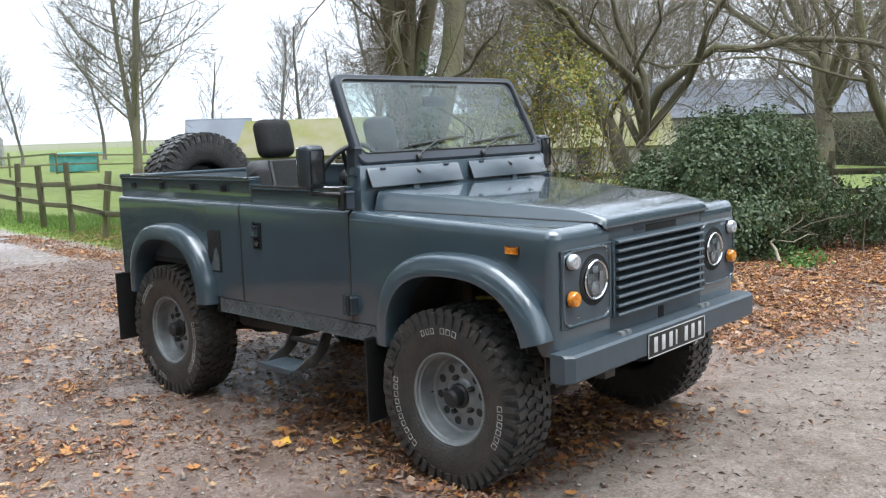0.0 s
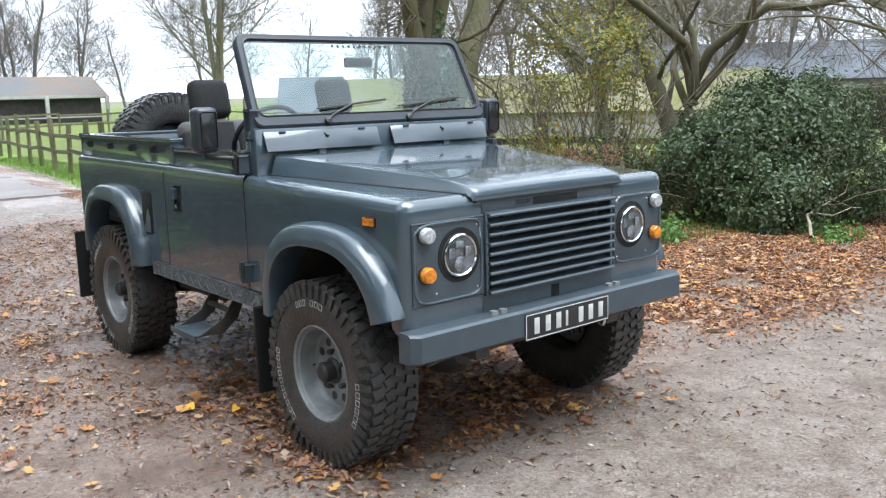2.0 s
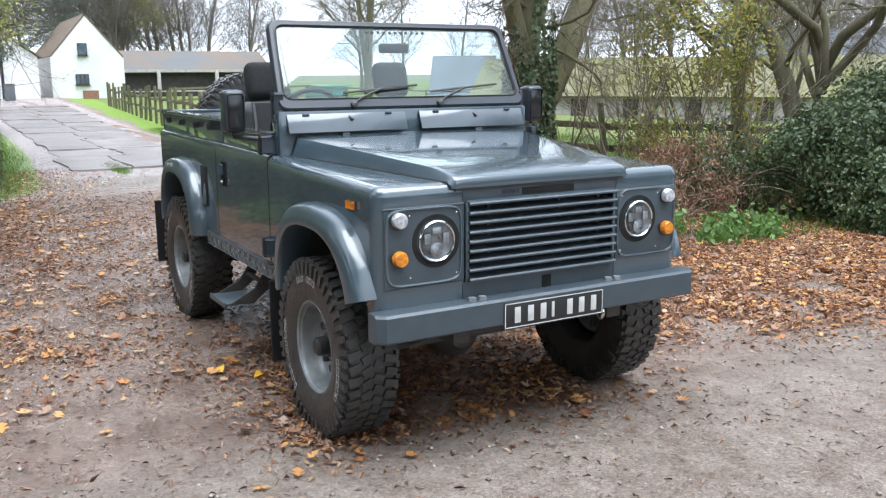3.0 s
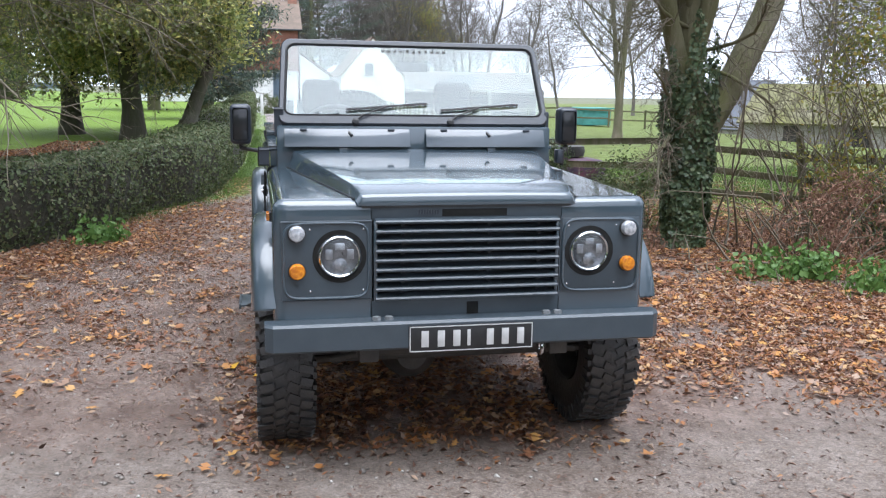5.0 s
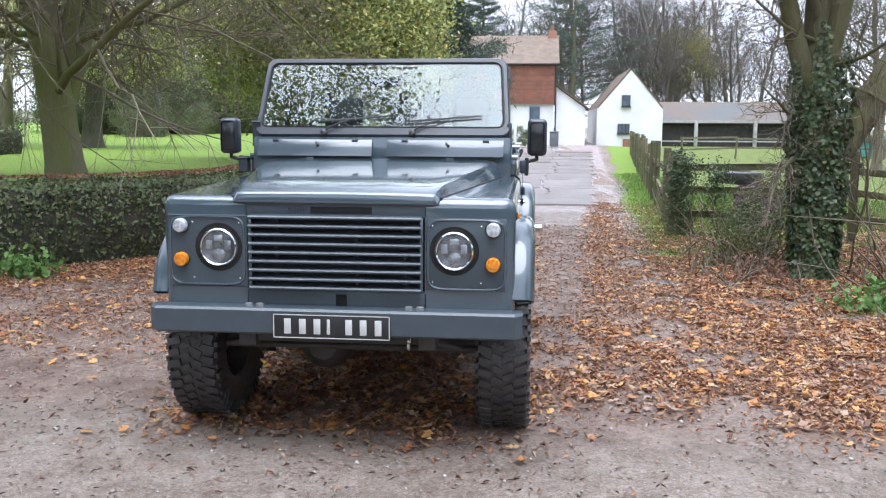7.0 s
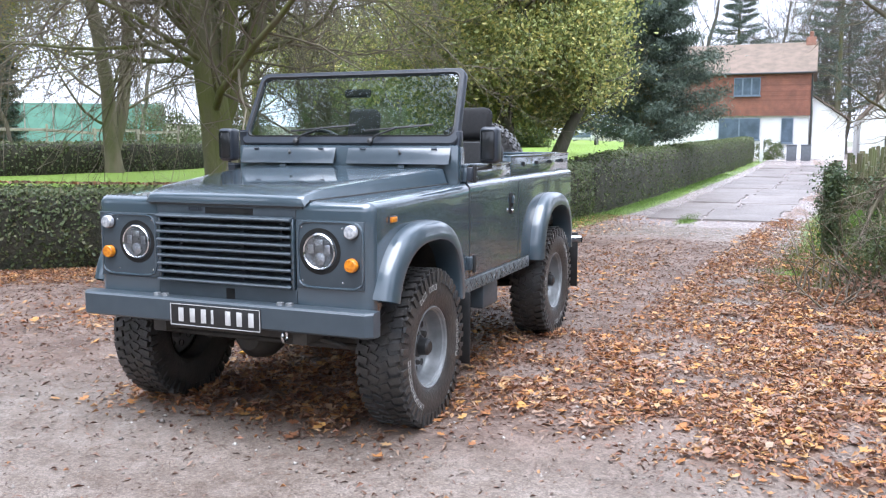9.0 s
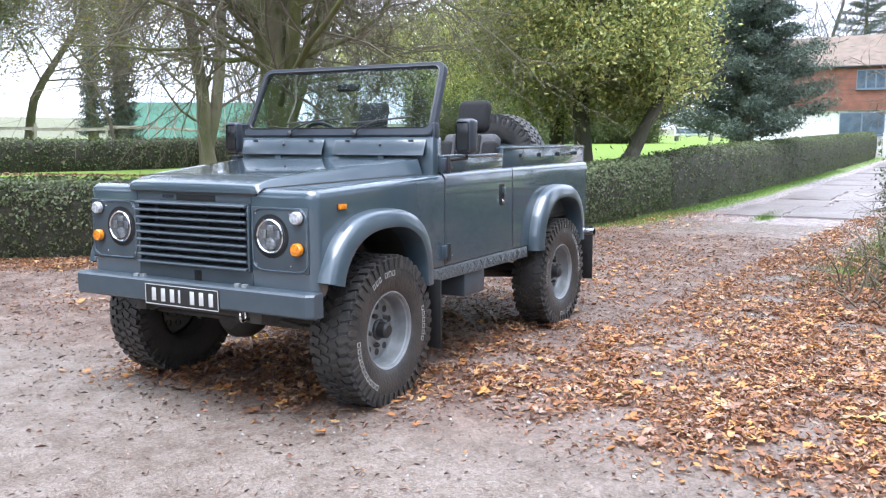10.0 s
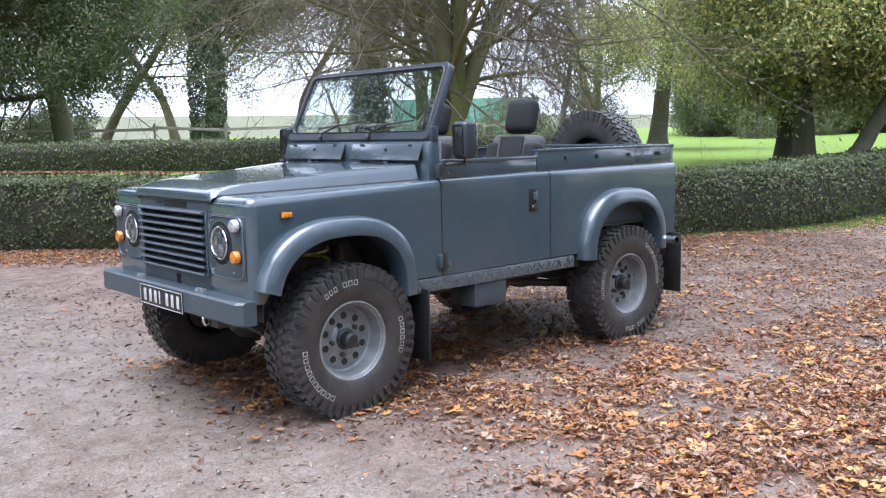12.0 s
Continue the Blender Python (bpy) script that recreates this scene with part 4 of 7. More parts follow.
part("step_lip", box(-1.27, -0.99, -0.962, -0.95, 0.362, 0.392, bevel=0.004), PAINT_MATT, st)
for x in (-1.26, -1.0):
    part("step_arm", thick(add_grid(bmesh.new(), [[(x, -0.93, 0.38), (x, -0.80, 0.37)], [(x, -0.79, 0.45), (x, -0.71, 0.44)], [(x, -0.71, 0.57), (x, -0.65, 0.57)]]), 0.01), UNDER, st)
part("step_tube", rod([(-1.28, -0.74, 0.48), (-0.98, -0.74, 0.48)], 0.014), UNDER, st)
part("under_seat_box", box(-1.20, -0.93, 0.58, 0.79, 0.425, 0.60, bevel=0.01), PAINT_MATT, car, "grey box under the sill")
tail = part("exhaust_tip", lathe([(0.026, 0), (0.03, 0.1), (0.03, 0.22), (0.024, 0.22), (0.022, 0.05)], 20, pose(-2.80, 0.72, 0.665, -90, 0, 0)), CHROME, car, "bright exhaust tip")

# bulkhead, bonnet, front
part("bulkhead", box(-0.74, -0.63, -0.745, 0.745, 1.12, 1.42, bevel=0.02), PAINT, car)
part("bulkhead_lower", box(-0.72, -0.66, -0.76, 0.76, 0.60, 1.15), UNDER, car)
# solid black strips stand in for the shade behind the open flaps
for y0, y1 in ((-0.70, -0.05), (0.045, 0.695)):
    part("vent_opening_shade", box(-0.632, -0.624, y0, y1, 1.325, 1.398, bevel=0.003), BLACK, car)
rows = []
for x in spaced(0.545, -0.60, 26):
    w = bonnet_edge(x) + 0.006
    zt = 1.212 + (0.545 - x) * 0.07 - 0.02 * max(0, (x - 0.38) / 0.165) ** 2
    ze = wing_top(x) - 0.004
    sh = 0.95
    fall = zt - max(ze, zt - 0.10)
    half = [(k * sh * w, zt + 0.004 * (1 - k * k)) for k in (0, 0.2, 0.4, 0.6, 0.8, 0.94)]
    half += [((sh + (1 - sh) * k) * w, zt - fall * d) for k, d in ((0.0, 0.05), (0.15, 0.13), (0.4, 0.36), (0.75, 0.74), (1.0, 1.0))]
    rows.append([(x, -y, z) for y, z in reversed(half)] + [(x, y, z) for y, z in half[1:]])
lip = [(0.561, y * 0.99, z - 0.008) for _, y, z in rows[0]]
lip1 = [(0.568, y * 0.985, z - 0.02) for _, y, z in rows[0]]
lip2 = [(0.566, y * 0.98, 1.143) for _, y, z in rows[0]]
bonnet = part("bonnet", add_grid(bmesh.new(), [lip2, lip1, lip] + rows), PAINT, car, "glossy slate grey bonnet with a raised centre", angle=40)
for y in (-0.40, 0.40):
    hinge = part("bonnet_hinge", box(-0.64, -0.59, y - 0.035, y + 0.035, 1.262, 1.288, bevel=0.008), FRAME_PAINT, bonnet)
    part("hinge_knuckle", rod([(-0.60, y - 0.02, 1.295), (-0.60, y + 0.02, 1.295)], 0.012), PAINT_MATT, hinge)
for sg in (-1, 1):
    part("bonnet_shut_gap", rod([(x, sg * (bonnet_edge(x) + 0.009), wing_top(x) + 0.001) for x in spaced(0.54, -0.6, 8)], 0.0045, 6), BLACK, bonnet)
part("bonnet_front_gap", box(0.553, 0.564, -0.44, 0.44, 1.134, 1.142), BLACK, bonnet)
slam = part("slam_panel", box(0.50, 0.556, -0.41, 0.41, 1.083, 1.148, bevel=0.006), PAINT_MATT, car)
part("slam_slot", box(0.5545, 0.5575, -0.11, 0.165, 1.096, 1.126, bevel=0.001), RECESS, slam)
for k in range(8):
    part("raised_badge_bar", box(0.554, 0.560, -0.21 + k * 0.011, -0.203 + k * 0.011, 1.107, 1.124), FRAME_PAINT, slam)
part("radiator_shadow", box(0.40, 0.46, -0.40, 0.40, 0.67, 1.10), UNDER, car)
core = bmesh.new()
for k in range(26):
    add_box(core, 0.459, 0.468, -0.37, 0.37, 0.765 + k * 0.012, 0.769 + k * 0.012)
tagged(part("radiator_core", core, PAINT_MATT, car), kind="stuff")
grille = part("grille", box(0.53, 0.57, -0.393, -0.377, 0.752, 1.085, bevel=0.005), PAINT, car, "grey horizontal-slat radiator grille")
part("grille_end", box(0.53, 0.57, 0.377, 0.393, 0.752, 1.085, bevel=0.005), PAINT, grille)
for k in range(9):
    z = 0.762 + k * 0.0395
    bm = add_grid(bmesh.new(), [[(0.535, y, z + 0.018), (0.572, y, z + 0.010), (0.586, y, z + 0.008), (0.592, y, z + 0.002), (0.591, y, z - 0.004), (0.583, y, z - 0.007), (0.535, y, z + 0.004)] for y in (-0.386, 0.386)], close=True)
    bmesh.ops.holes_fill(bm, edges=bm.edges[:])
    part("slat", bm, PAINT_MATT, grille)
for y in (-0.27, 0.095, 0.31):
    part("grille_stay", box(0.53, 0.545, y - 0.006, y + 0.006, 0.76, 1.08), FRAME_PAINT, grille)
val = part("front_valance", box(0.52, 0.556, -0.41, 0.41, 0.658, 0.752, bevel=0.006), PAINT_MATT, car)
part("starter_hole", box(0.553, 0.5585, 0.0, 0.05, 0.675, 0.735, bevel=0.002), RECESS, val)
rows = []
for y, dx in [(-0.832, -0.03), (-0.80, 0), (0.80, 0), (0.832, -0.03)]:
    rows.append([(0.552, y, 0.682), (0.640 + dx, y, 0.682), (0.652 + dx, y, 0.672), (0.652 + dx, y, 0.575), (0.640 + dx, y, 0.565), (0.552, y, 0.565)])
bm = add_grid(bmesh.new(), rows, close=True)
bmesh.ops.holes_fill(bm, edges=bm.edges[:])
bumper = part("front_bumper", bm, PAINT_MATT, car, "satin grey steel front bumper", angle=25)
plate = part("number_plate", box(0.652, 0.657, -0.262, 0.262, 0.552, 0.664, bevel=0.002), BLACK, bumper, "black number plate with white bars and border")
for z0, z1, y0, y1 in ((0.657, 0.661, -0.259, 0.259), (0.555, 0.559, -0.259, 0.259), (0.555, 0.661, -0.259, -0.255), (0.555, 0.661, 0.255, 0.259)):
    part("plate_border", box(0.6565, 0.6585, y0, y1, z0, z1), WHITE_INK, plate)
for y in (-0.195, -0.128, -0.063, -0.012, 0.078, 0.142, 0.208):
    part("plate_bar", box(0.6565, 0.6585, y - (0.015 if y != -0.012 else 0.007), y + (0.015 if y != -0.012 else 0.007), 0.574, 0.642, bevel=0.002), WHITE_INK, plate)
part("bumper_iron", box(0.35, 0.56, -0.45, -0.37, 0.49, 0.60, bevel=0.006), UNDER, car)
part("bumper_iron", box(0.35, 0.56, 0.37, 0.45, 0.49, 0.60, bevel=0.006), UNDER, car)
part("steering_guard", rod([(0.50, -0.42, 0.53), (0.50, 0.42, 0.53)], 0.03), UNDER, car)
part("tow_ring", rod([(0.56 + 0.02 * math.cos(a), 0.33, 0.525 + 0.03 * math.sin(a)) for a in spaced(0, 6.28, 14)], 0.008, 8), CHROME, car)

# windscreen
WB, WT = Vector((-0.655, 0, 1.415)), Vector((-0.872, 0, 1.862))
axis_up = (WT - WB).normalized()
axis_out = Vector((axis_up.z, 0, -axis_up.x))


def ws(y, u, d=0.0):
    p = WB + (WT - WB) * u + axis_out * d
    return (p.x, y, p.z)


def ws_ring(h0, h1, u0, u1, r, d):
    """Rounded outline on the windscreen plane."""
    pts = []
    length = (WT - WB).length
    for cy, cu, a0 in ((1, 1, 0), (-1, 1, 90), (-1, 0, 180), (1, 0, 270)):
        for k in range(6):
            a = radians(a0 + 18 * k)
            u = (u1 - r / length if cu else u0 + r / length) + r / length * math.sin(a)
            hw = h0 + (h1 - h0) * u
            pts.append(ws(cy * (hw - r) + r * math.cos(a), u, d))
    return pts


outer0, outer1 = ws_ring(0.735, 0.705, 0.0, 1.0, 0.05, -0.018), ws_ring(0.735, 0.705, 0.0, 1.0, 0.05, 0.016)
outer2 = ws_ring(0.729, 0.699, 0.013, 0.987, 0.046, 0.024)
inner1, inner0 = ws_ring(0.708, 0.678, 0.10, 0.945, 0.045, 0.024), ws_ring(0.706, 0.676, 0.104, 0.941, 0.044, -0.018)
bm = add_grid(bmesh.new(), [outer0, outer1, outer2, inner1, inner0, outer0], close=True)
bmesh.ops.remove_doubles(bm, verts=bm.verts[:], dist=0.0001)
frame_ws = part("windscreen_frame", bm, FRAME_PAINT, car, "dark upright windscreen frame", angle=40)
seal = add_grid(bmesh.new(), [ws_ring(0.710, 0.680, 0.096, 0.949, 0.047, 0.025), ws_ring(0.702, 0.672, 0.110, 0.935, 0.042, 0.029), ws_ring(0.695, 0.665, 0.122, 0.922, 0.038, 0.018)], close=True)
part("rubber_seal", seal, BLACK, frame_ws)
rim_pts = ws_ring(0.704, 0.674, 0.108, 0.937, 0.044, 0.016)
pane = raw("windscreen_glass", rim_pts, [list(range(len(rim_pts)))], GLASS, car, "clear windscreen glass reflecting bare branches")
if pane.data.polygons[0].normal.x < 0:
    pane.data.flip_normals()
pane.visible_shadow = False
for k in range(11):
    y = 0.17 - k * 0.034
    bm = add_grid(bmesh.new(), [[ws(y, 0.858, 0.019), ws(y + 0.016, 0.858, 0.019)], [ws(y, 0.888, 0.019), ws(y + 0.016, 0.888, 0.019)]])
    part("sticker_bar", bm, BLACK, pane)
for y0, y1 in ((-0.705, -0.045), (0.04, 0.70)):
    flap = bmesh.new()
    add_box(flap, -0.004, 0.004, y0, y1, -0.05, 0.05, bevel=0.003, m=pose(-0.607, 0, 1.354, 0, -22, 0))
    vent = part("vent_flap", flap, FLAP, car, "open grey ventilation flap under the windscreen")
    for y in (y0 + 0.1, y1 - 0.1):
        part("flap_hinge", box(-0.632, -0.612, y - 0.018, y + 0.018, 1.39, 1.401, bevel=0.003), FRAME_PAINT, vent)
    part("flap_link", rod([(-0.63, (y0 + y1) / 2, 1.39), (-0.6, (y0 + y1) / 2 + 0.02, 1.368)], 0.008), BLACK, vent)
for y0, y1 in ((-0.33, -0.06), (0.18, 0.47)):
    wiper = part("wiper_arm", rod([ws(y0, 0.03, 0.03), ws(y0 + 0.035, 0.085, 0.046), ws(y0 + 0.17, 0.198, 0.041)], 0.006, 8), BLACK, car, "black windscreen wiper")
    part("wiper_blade", box(-0.004, 0.004, -0.22, 0.22, -0.005, 0.005, bevel=0.0015, m=Matrix.Translation(ws(y0 + 0.17, 0.20, 0.034)) @ pose(0, 0, 0, 5, -26, 0)), BLACK, wiper)
    part("wiper_spindle", lathe([(0.02, 0), (0.018, 0.03), (0, 0.036)], 16, Matrix.Translation(ws(y0, 0.03, 0.01)) @ pose(0, 0, 0, 0, 64, 0)), BLACK, wiper)
part("interior_mirror", box(-0.84, -0.82, -0.09, 0.09, 1.705, 1.757, bevel=0.012), BLACK, car)

# cabin: dashboard, wheel, seats
dash = part("dashboard", box(-0.95, -0.74, -0.70, 0.70, 1.14, 1.305, bevel=0.03), BLACK, car)
part("dash_binnacle", box(-0.98, -0.84, -0.56, -0.24, 1.28, 1.37, bevel=0.03), BLACK, dash)
swm = pose(-1.12, -0.40, 1.335, 0, -62, 0)
sw = part("steering_wheel", rod([tuple(swm @ Vector((0.20 * math.cos(a), 0.20 * math.sin(a), 0))) for a in spaced(0, 2 * math.pi, 33)], 0.014, 10), BLACK, car, "black steering wheel")
part("steering_hub", lathe([(0.0, 0.02), (0.05, 0.015), (0.055, -0.03)], 20, swm), BLACK, sw)
for a in (90, 210, 330):
    part("spoke", rod([tuple(swm @ Vector((0.02 * math.cos(radians(a)), 0.02 * math.sin(radians(a)), -0.01))), tuple(swm @ Vector((0.2 * math.cos(radians(a)), 0.2 * math.sin(radians(a)), 0)))], 0.012, 8), BLACK, sw)
part("steering_column", rod([(-1.10, -0.40, 1.32), (-0.80, -0.40, 1.14)], 0.03), BLACK, sw)


def seat(y):
    m = pose(-1.58, y, 0.93, 0, -14, 0)
    back = part("front_seat", box(-0.07, 0.05, -0.215, 0.215, 0.0, 0.52, bevel=0.05, seg=4, m=m), SEAT_GREY, car, "grey and black cloth front seat")
    part("seat_centre", box(0.045, 0.062, -0.10, 0.10, 0.03, 0.50, bevel=0.008, m=m), SEAT, back)
    for k in (-0.17, 0.17):
        part("seat_bolster", box(-0.02, 0.075, k - 0.055, k + 0.055, 0.05, 0.46, bevel=0.03, seg=3, m=m), SEAT, back)
    part("seat_stripe", box(0.05, 0.066, -0.115, -0.098, 0.03, 0.50, m=m), SEAT_GREY, back)
    part("headrest", box(-0.055, 0.055, -0.12, 0.12, 0.53, 0.76, bevel=0.05, seg=4, m=m), SEAT, back, "black cloth headrest")
    part("seat_cushion", box(-1.62, -1.14, y - 0.24, y + 0.24, 0.83, 0.97, bevel=0.04, seg=3), SEAT_GREY, back)


seat(-0.43)
seat(0.43)
part("cubby_box", box(-1.55, -1.15, -0.14, 0.14, 0.80, 1.06, bevel=0.02), BLACK, car)
part("seat_box", box(-1.75, -1.05, -0.72, 0.72, 0.60, 0.83), UNDER, car)
part("cabin_floor", box(-1.05, -0.70, -0.74, 0.74, 0.60, 0.64), UNDER, car)
part("tub_floor", box(-2.97, -1.74, -0.74, 0.74, 0.80, 0.83), UNDER, car)
part("tub_bulkhead", box(-1.765, -1.745, -0.74, 0.74, 0.64, 1.16, bevel=0.005), PAINT, car)
for s in (-1, 1):
    part("wheel_box", box(-2.96, -1.76, s * 0.47, s * 0.735, 0.83, 1.06, bevel=0.015), PAINT, car)
    part("tub_lining", box(-2.97, -1.6, s * 0.735, s * 0.742, 0.83, 1.33), PAINT_MATT, car)
tg = part("tailgate", box(-3.0, -2.965, -0.765, 0.765, 0.66, 1.335, bevel=0.01), PAINT, car)
part("tailgate_capping", box(-3.005, -2.955, -0.77, 0.77, 1.325, 1.348, bevel=0.006), PAINT, tg)
part("rear_crossmember", box(-3.03, -2.95, -0.74, 0.74, 0.50, 0.64, bevel=0.008), UNDER, car)
# running gear
for xa, dy in ((0.0, -0.16), (REAR_AXLE, -0.16)):
    ax = part("axle", rod([(xa, -0.72, 0.395), (xa, 0.72, 0.395)], 0.045, 14), UNDER, car)
    part("differential", lathe([(0.0, 0.15), (0.07, 0.14), (0.125, 0.08), (0.14, 0.0), (0.125, -0.07), (0.06, -0.12), (0.0, -0.125)], 26, pose(xa + 0.02, dy, 0.395, 0, 90)), UNDER, ax)
part("steering_rod", rod([(0.24, -0.62, 0.42), (0.24, 0.62, 0.42)], 0.018), UNDER, car)
part("track_rod", rod([(-0.2, -0.62, 0.37), (-0.2, 0.62, 0.37)], 0.016), UNDER, car)
part("anti_roll_bar", rod([(0.36, -0.55, 0.45), (0.42, -0.4, 0.5), (0.42, 0.4, 0.5), (0.36, 0.55, 0.45)], 0.014), UNDER, car)
part("gearbox", box(-1.45, -0.45, -0.2, 0.2, 0.46, 0.72, bevel=0.05), UNDER, car)
part("sump", box(-0.40, 0.30, -0.2, 0.2, 0.52, 0.9, bevel=0.06), UNDER, car)
part("prop_shaft", rod([(-1.3, 0.0, 0.5), (-2.3, -0.14, 0.42)], 0.035), UNDER, car)
part("fuel_tank", box(-1.95, -1.35, -0.62, -0.30, 0.44, 0.66, bevel=0.03), UNDER, car)
part("silencer", rod([(-1.15, 0.28, 0.47), (-1.7, 0.28, 0.47)], 0.085, 16), RUST, car)
part("tail_pipe", rod([(-1.7, 0.28, 0.47), (-2.1, 0.32, 0.62), (-2.5, 0.45, 0.66), (-2.8, 0.6, 0.665), (-2.8, 0.74, 0.665)], 0.024), RUST, car)


# wheels: axis along y, outer face towards +y before it is turned
def build_wheel(m, turn=0.0):
    R, W = 0.405, 0.128
    to_axis = Matrix.Rotation(radians(-90), 4, "X")
    face = [(0.214, 0.092), (0.213, 0.103), (0.206, 0.106), (0.199, 0.1), (0.197, 0.09), (0.19, 0.084), (0.186, 0.05), (0.184, 0.03), (0.176, 0.012), (0.166, 0.006), (0.152, 0.01), (0.138, 0.016), (0.085, 0.016), (0.075, 0.024), (0.06, 0.028), (0.0, 0.028)]
    back = [(0.205, -0.11), (0.195, -0.10), (0.19, 0.0), (0.187, 0.004)]
    wheel = part("wheel", lathe(face, 48, to_axis), RIM, None, "silver steel wheel with a chunky black tyre")
    wheel.parent = car
    part("rim_barrel", lathe(back, 40, to_axis), UNDER, wheel)
    prof = [(0.205, -0.098), (0.225, -0.111), (0.27, -0.120), (0.33, -0.122), (0.368, -0.115), (0.388, -0.102), (0.394, -0.09), (0.397, 0.0), (0.394, 0.09), (0.388, 0.102), (0.368, 0.115), (0.33, 0.122), (0.30, 0.123), (0.27, 0.120), (0.225, 0.111), (0.205, 0.098), (0.195, 0.07)]
    tyre = part("tyre", lathe(prof, 64, to_axis), RUBBER, wheel, angle=60)
    bm = bmesh.new()
    nb = 46
    for k in range(nb):
        for row in range(4):
            a = 360.0 * (k + (0.5 if row in (1, 3) else 0.0) + (0.13 if row > 1 else 0)) / nb
            base = Matrix.Rotation(radians(a), 4, "Y")
            if row in (0, 3):
                sg = -1 if row == 0 else 1
                long = 0.044 if k % 2 else 0.052
                add_box(bm, 0.376, 0.4065, sg * 0.086 - long / 1.7, sg * 0.086 + long / 1.7, -0.0168, 0.0168, m=base @ pose(0, 0, 0, 14 * sg))
                add_box(bm, 0.335, 0.392, sg * 0.111, sg * 0.127, -0.010 - 0.006 * (k % 2), 0.012, m=base @ Matrix.Translation((0, 0, 0)))
            else:
                sg = -1 if row == 1 else 1
                add_box(bm, 0.39, 0.4055, sg * 0.03 - 0.024, sg * 0.03 + 0.024, -0.0155, 0.0145, m=base @ Matrix.Translation((0, 0, 0)) @ Matrix.Rotation(radians(24 * sg), 4, "X"))
    tagged(part("tread", bm, RUBBER, tyre, smooth=False), kind="stuff")
    for start, count, step, wd in ((62, 6, 6.4, 0.026), (168, 3, 6.4, 0.026), (192, 3, 5.6, 0.02), (262, 10, 6.4, 0.026)):
        ink = bmesh.new()
        for k in range(count):
            a = start + k * step + turn * 3
            turned = Matrix.Rotation(radians(a), 4, "Y")
            for z0, z1, r0, r1 in ((-wd / 2, -wd / 2 + 0.004, 0.298, 0.326), (wd / 2 - 0.004, wd / 2, 0.298, 0.326), (-wd / 2, wd / 2, 0.322, 0.326), (-wd / 2, wd / 2, 0.298, 0.302)):
                add_box(ink, r0, r1, 0.1215, 0.1238, z0, z1, m=turned)
        tagged(part("sidewall_lettering", ink, TYRE_INK, tyre, smooth=False), kind="stuff")
    hub = part("hub", lathe([(0.058, 0.02), (0.057, 0.036), (0.046, 0.044), (0.042, 0.086), (0.03, 0.096), (0.0, 0.097)], 24, to_axis), BLACK, wheel, "black hub centre")
    for k in range(5):
        a = radians(72 * k + 20)
        part("wheel_nut", lathe([(0.013, 0.014), (0.013, 0.04), (0.006, 0.048), (0.0, 0.048)], 6, Matrix.Translation((0.083 * math.cos(a), 0, 0.083 * math.sin(a))) @ to_axis), UNDER, hub)
    # holes are uncut: black discs paint the shade inside them
    for k in range(10):
        a = radians(36 * k + 8)
        part("vent_hole", lathe([(0.0195, 0.008), (0.019, 0.0178), (0.016, 0.0172), (0.0, 0.0172)], 14, Matrix.Translation((0.124 * math.cos(a), 0, 0.124 * math.sin(a))) @ to_axis), BLACK, wheel)
    part("valve", rod([(0.178, 0.004, 0.03), (0.172, 0.026, 0.03)], 0.004, 8), BLACK, wheel)
    wheel.matrix_basis = m @ Matrix.Rotation(radians(turn), 4, "Y")
    return wheel


first = build_wheel(pose(0, 0.742, 0.395), 25)
for x, s, a in ((REAR_AXLE, 1, 200), (0.0, -1, 15), (REAR_AXLE, -1, 160)):
    w = copy_thing(first, pose(x, s * 0.742, 0.395, 0, 0, 0 if s > 0 else 180) @ Matrix.Rotation(radians(a), 4, "Y"))
    w.parent = car
sp = copy_thing(first, pose(-3.15, -0.08, 1.205, 0, 0, 90) @ Matrix.Rotation(radians(70), 4, "Y"))
sp.parent = car
tagged(sp, "spare wheel with chunky black tyre on the tailgate")

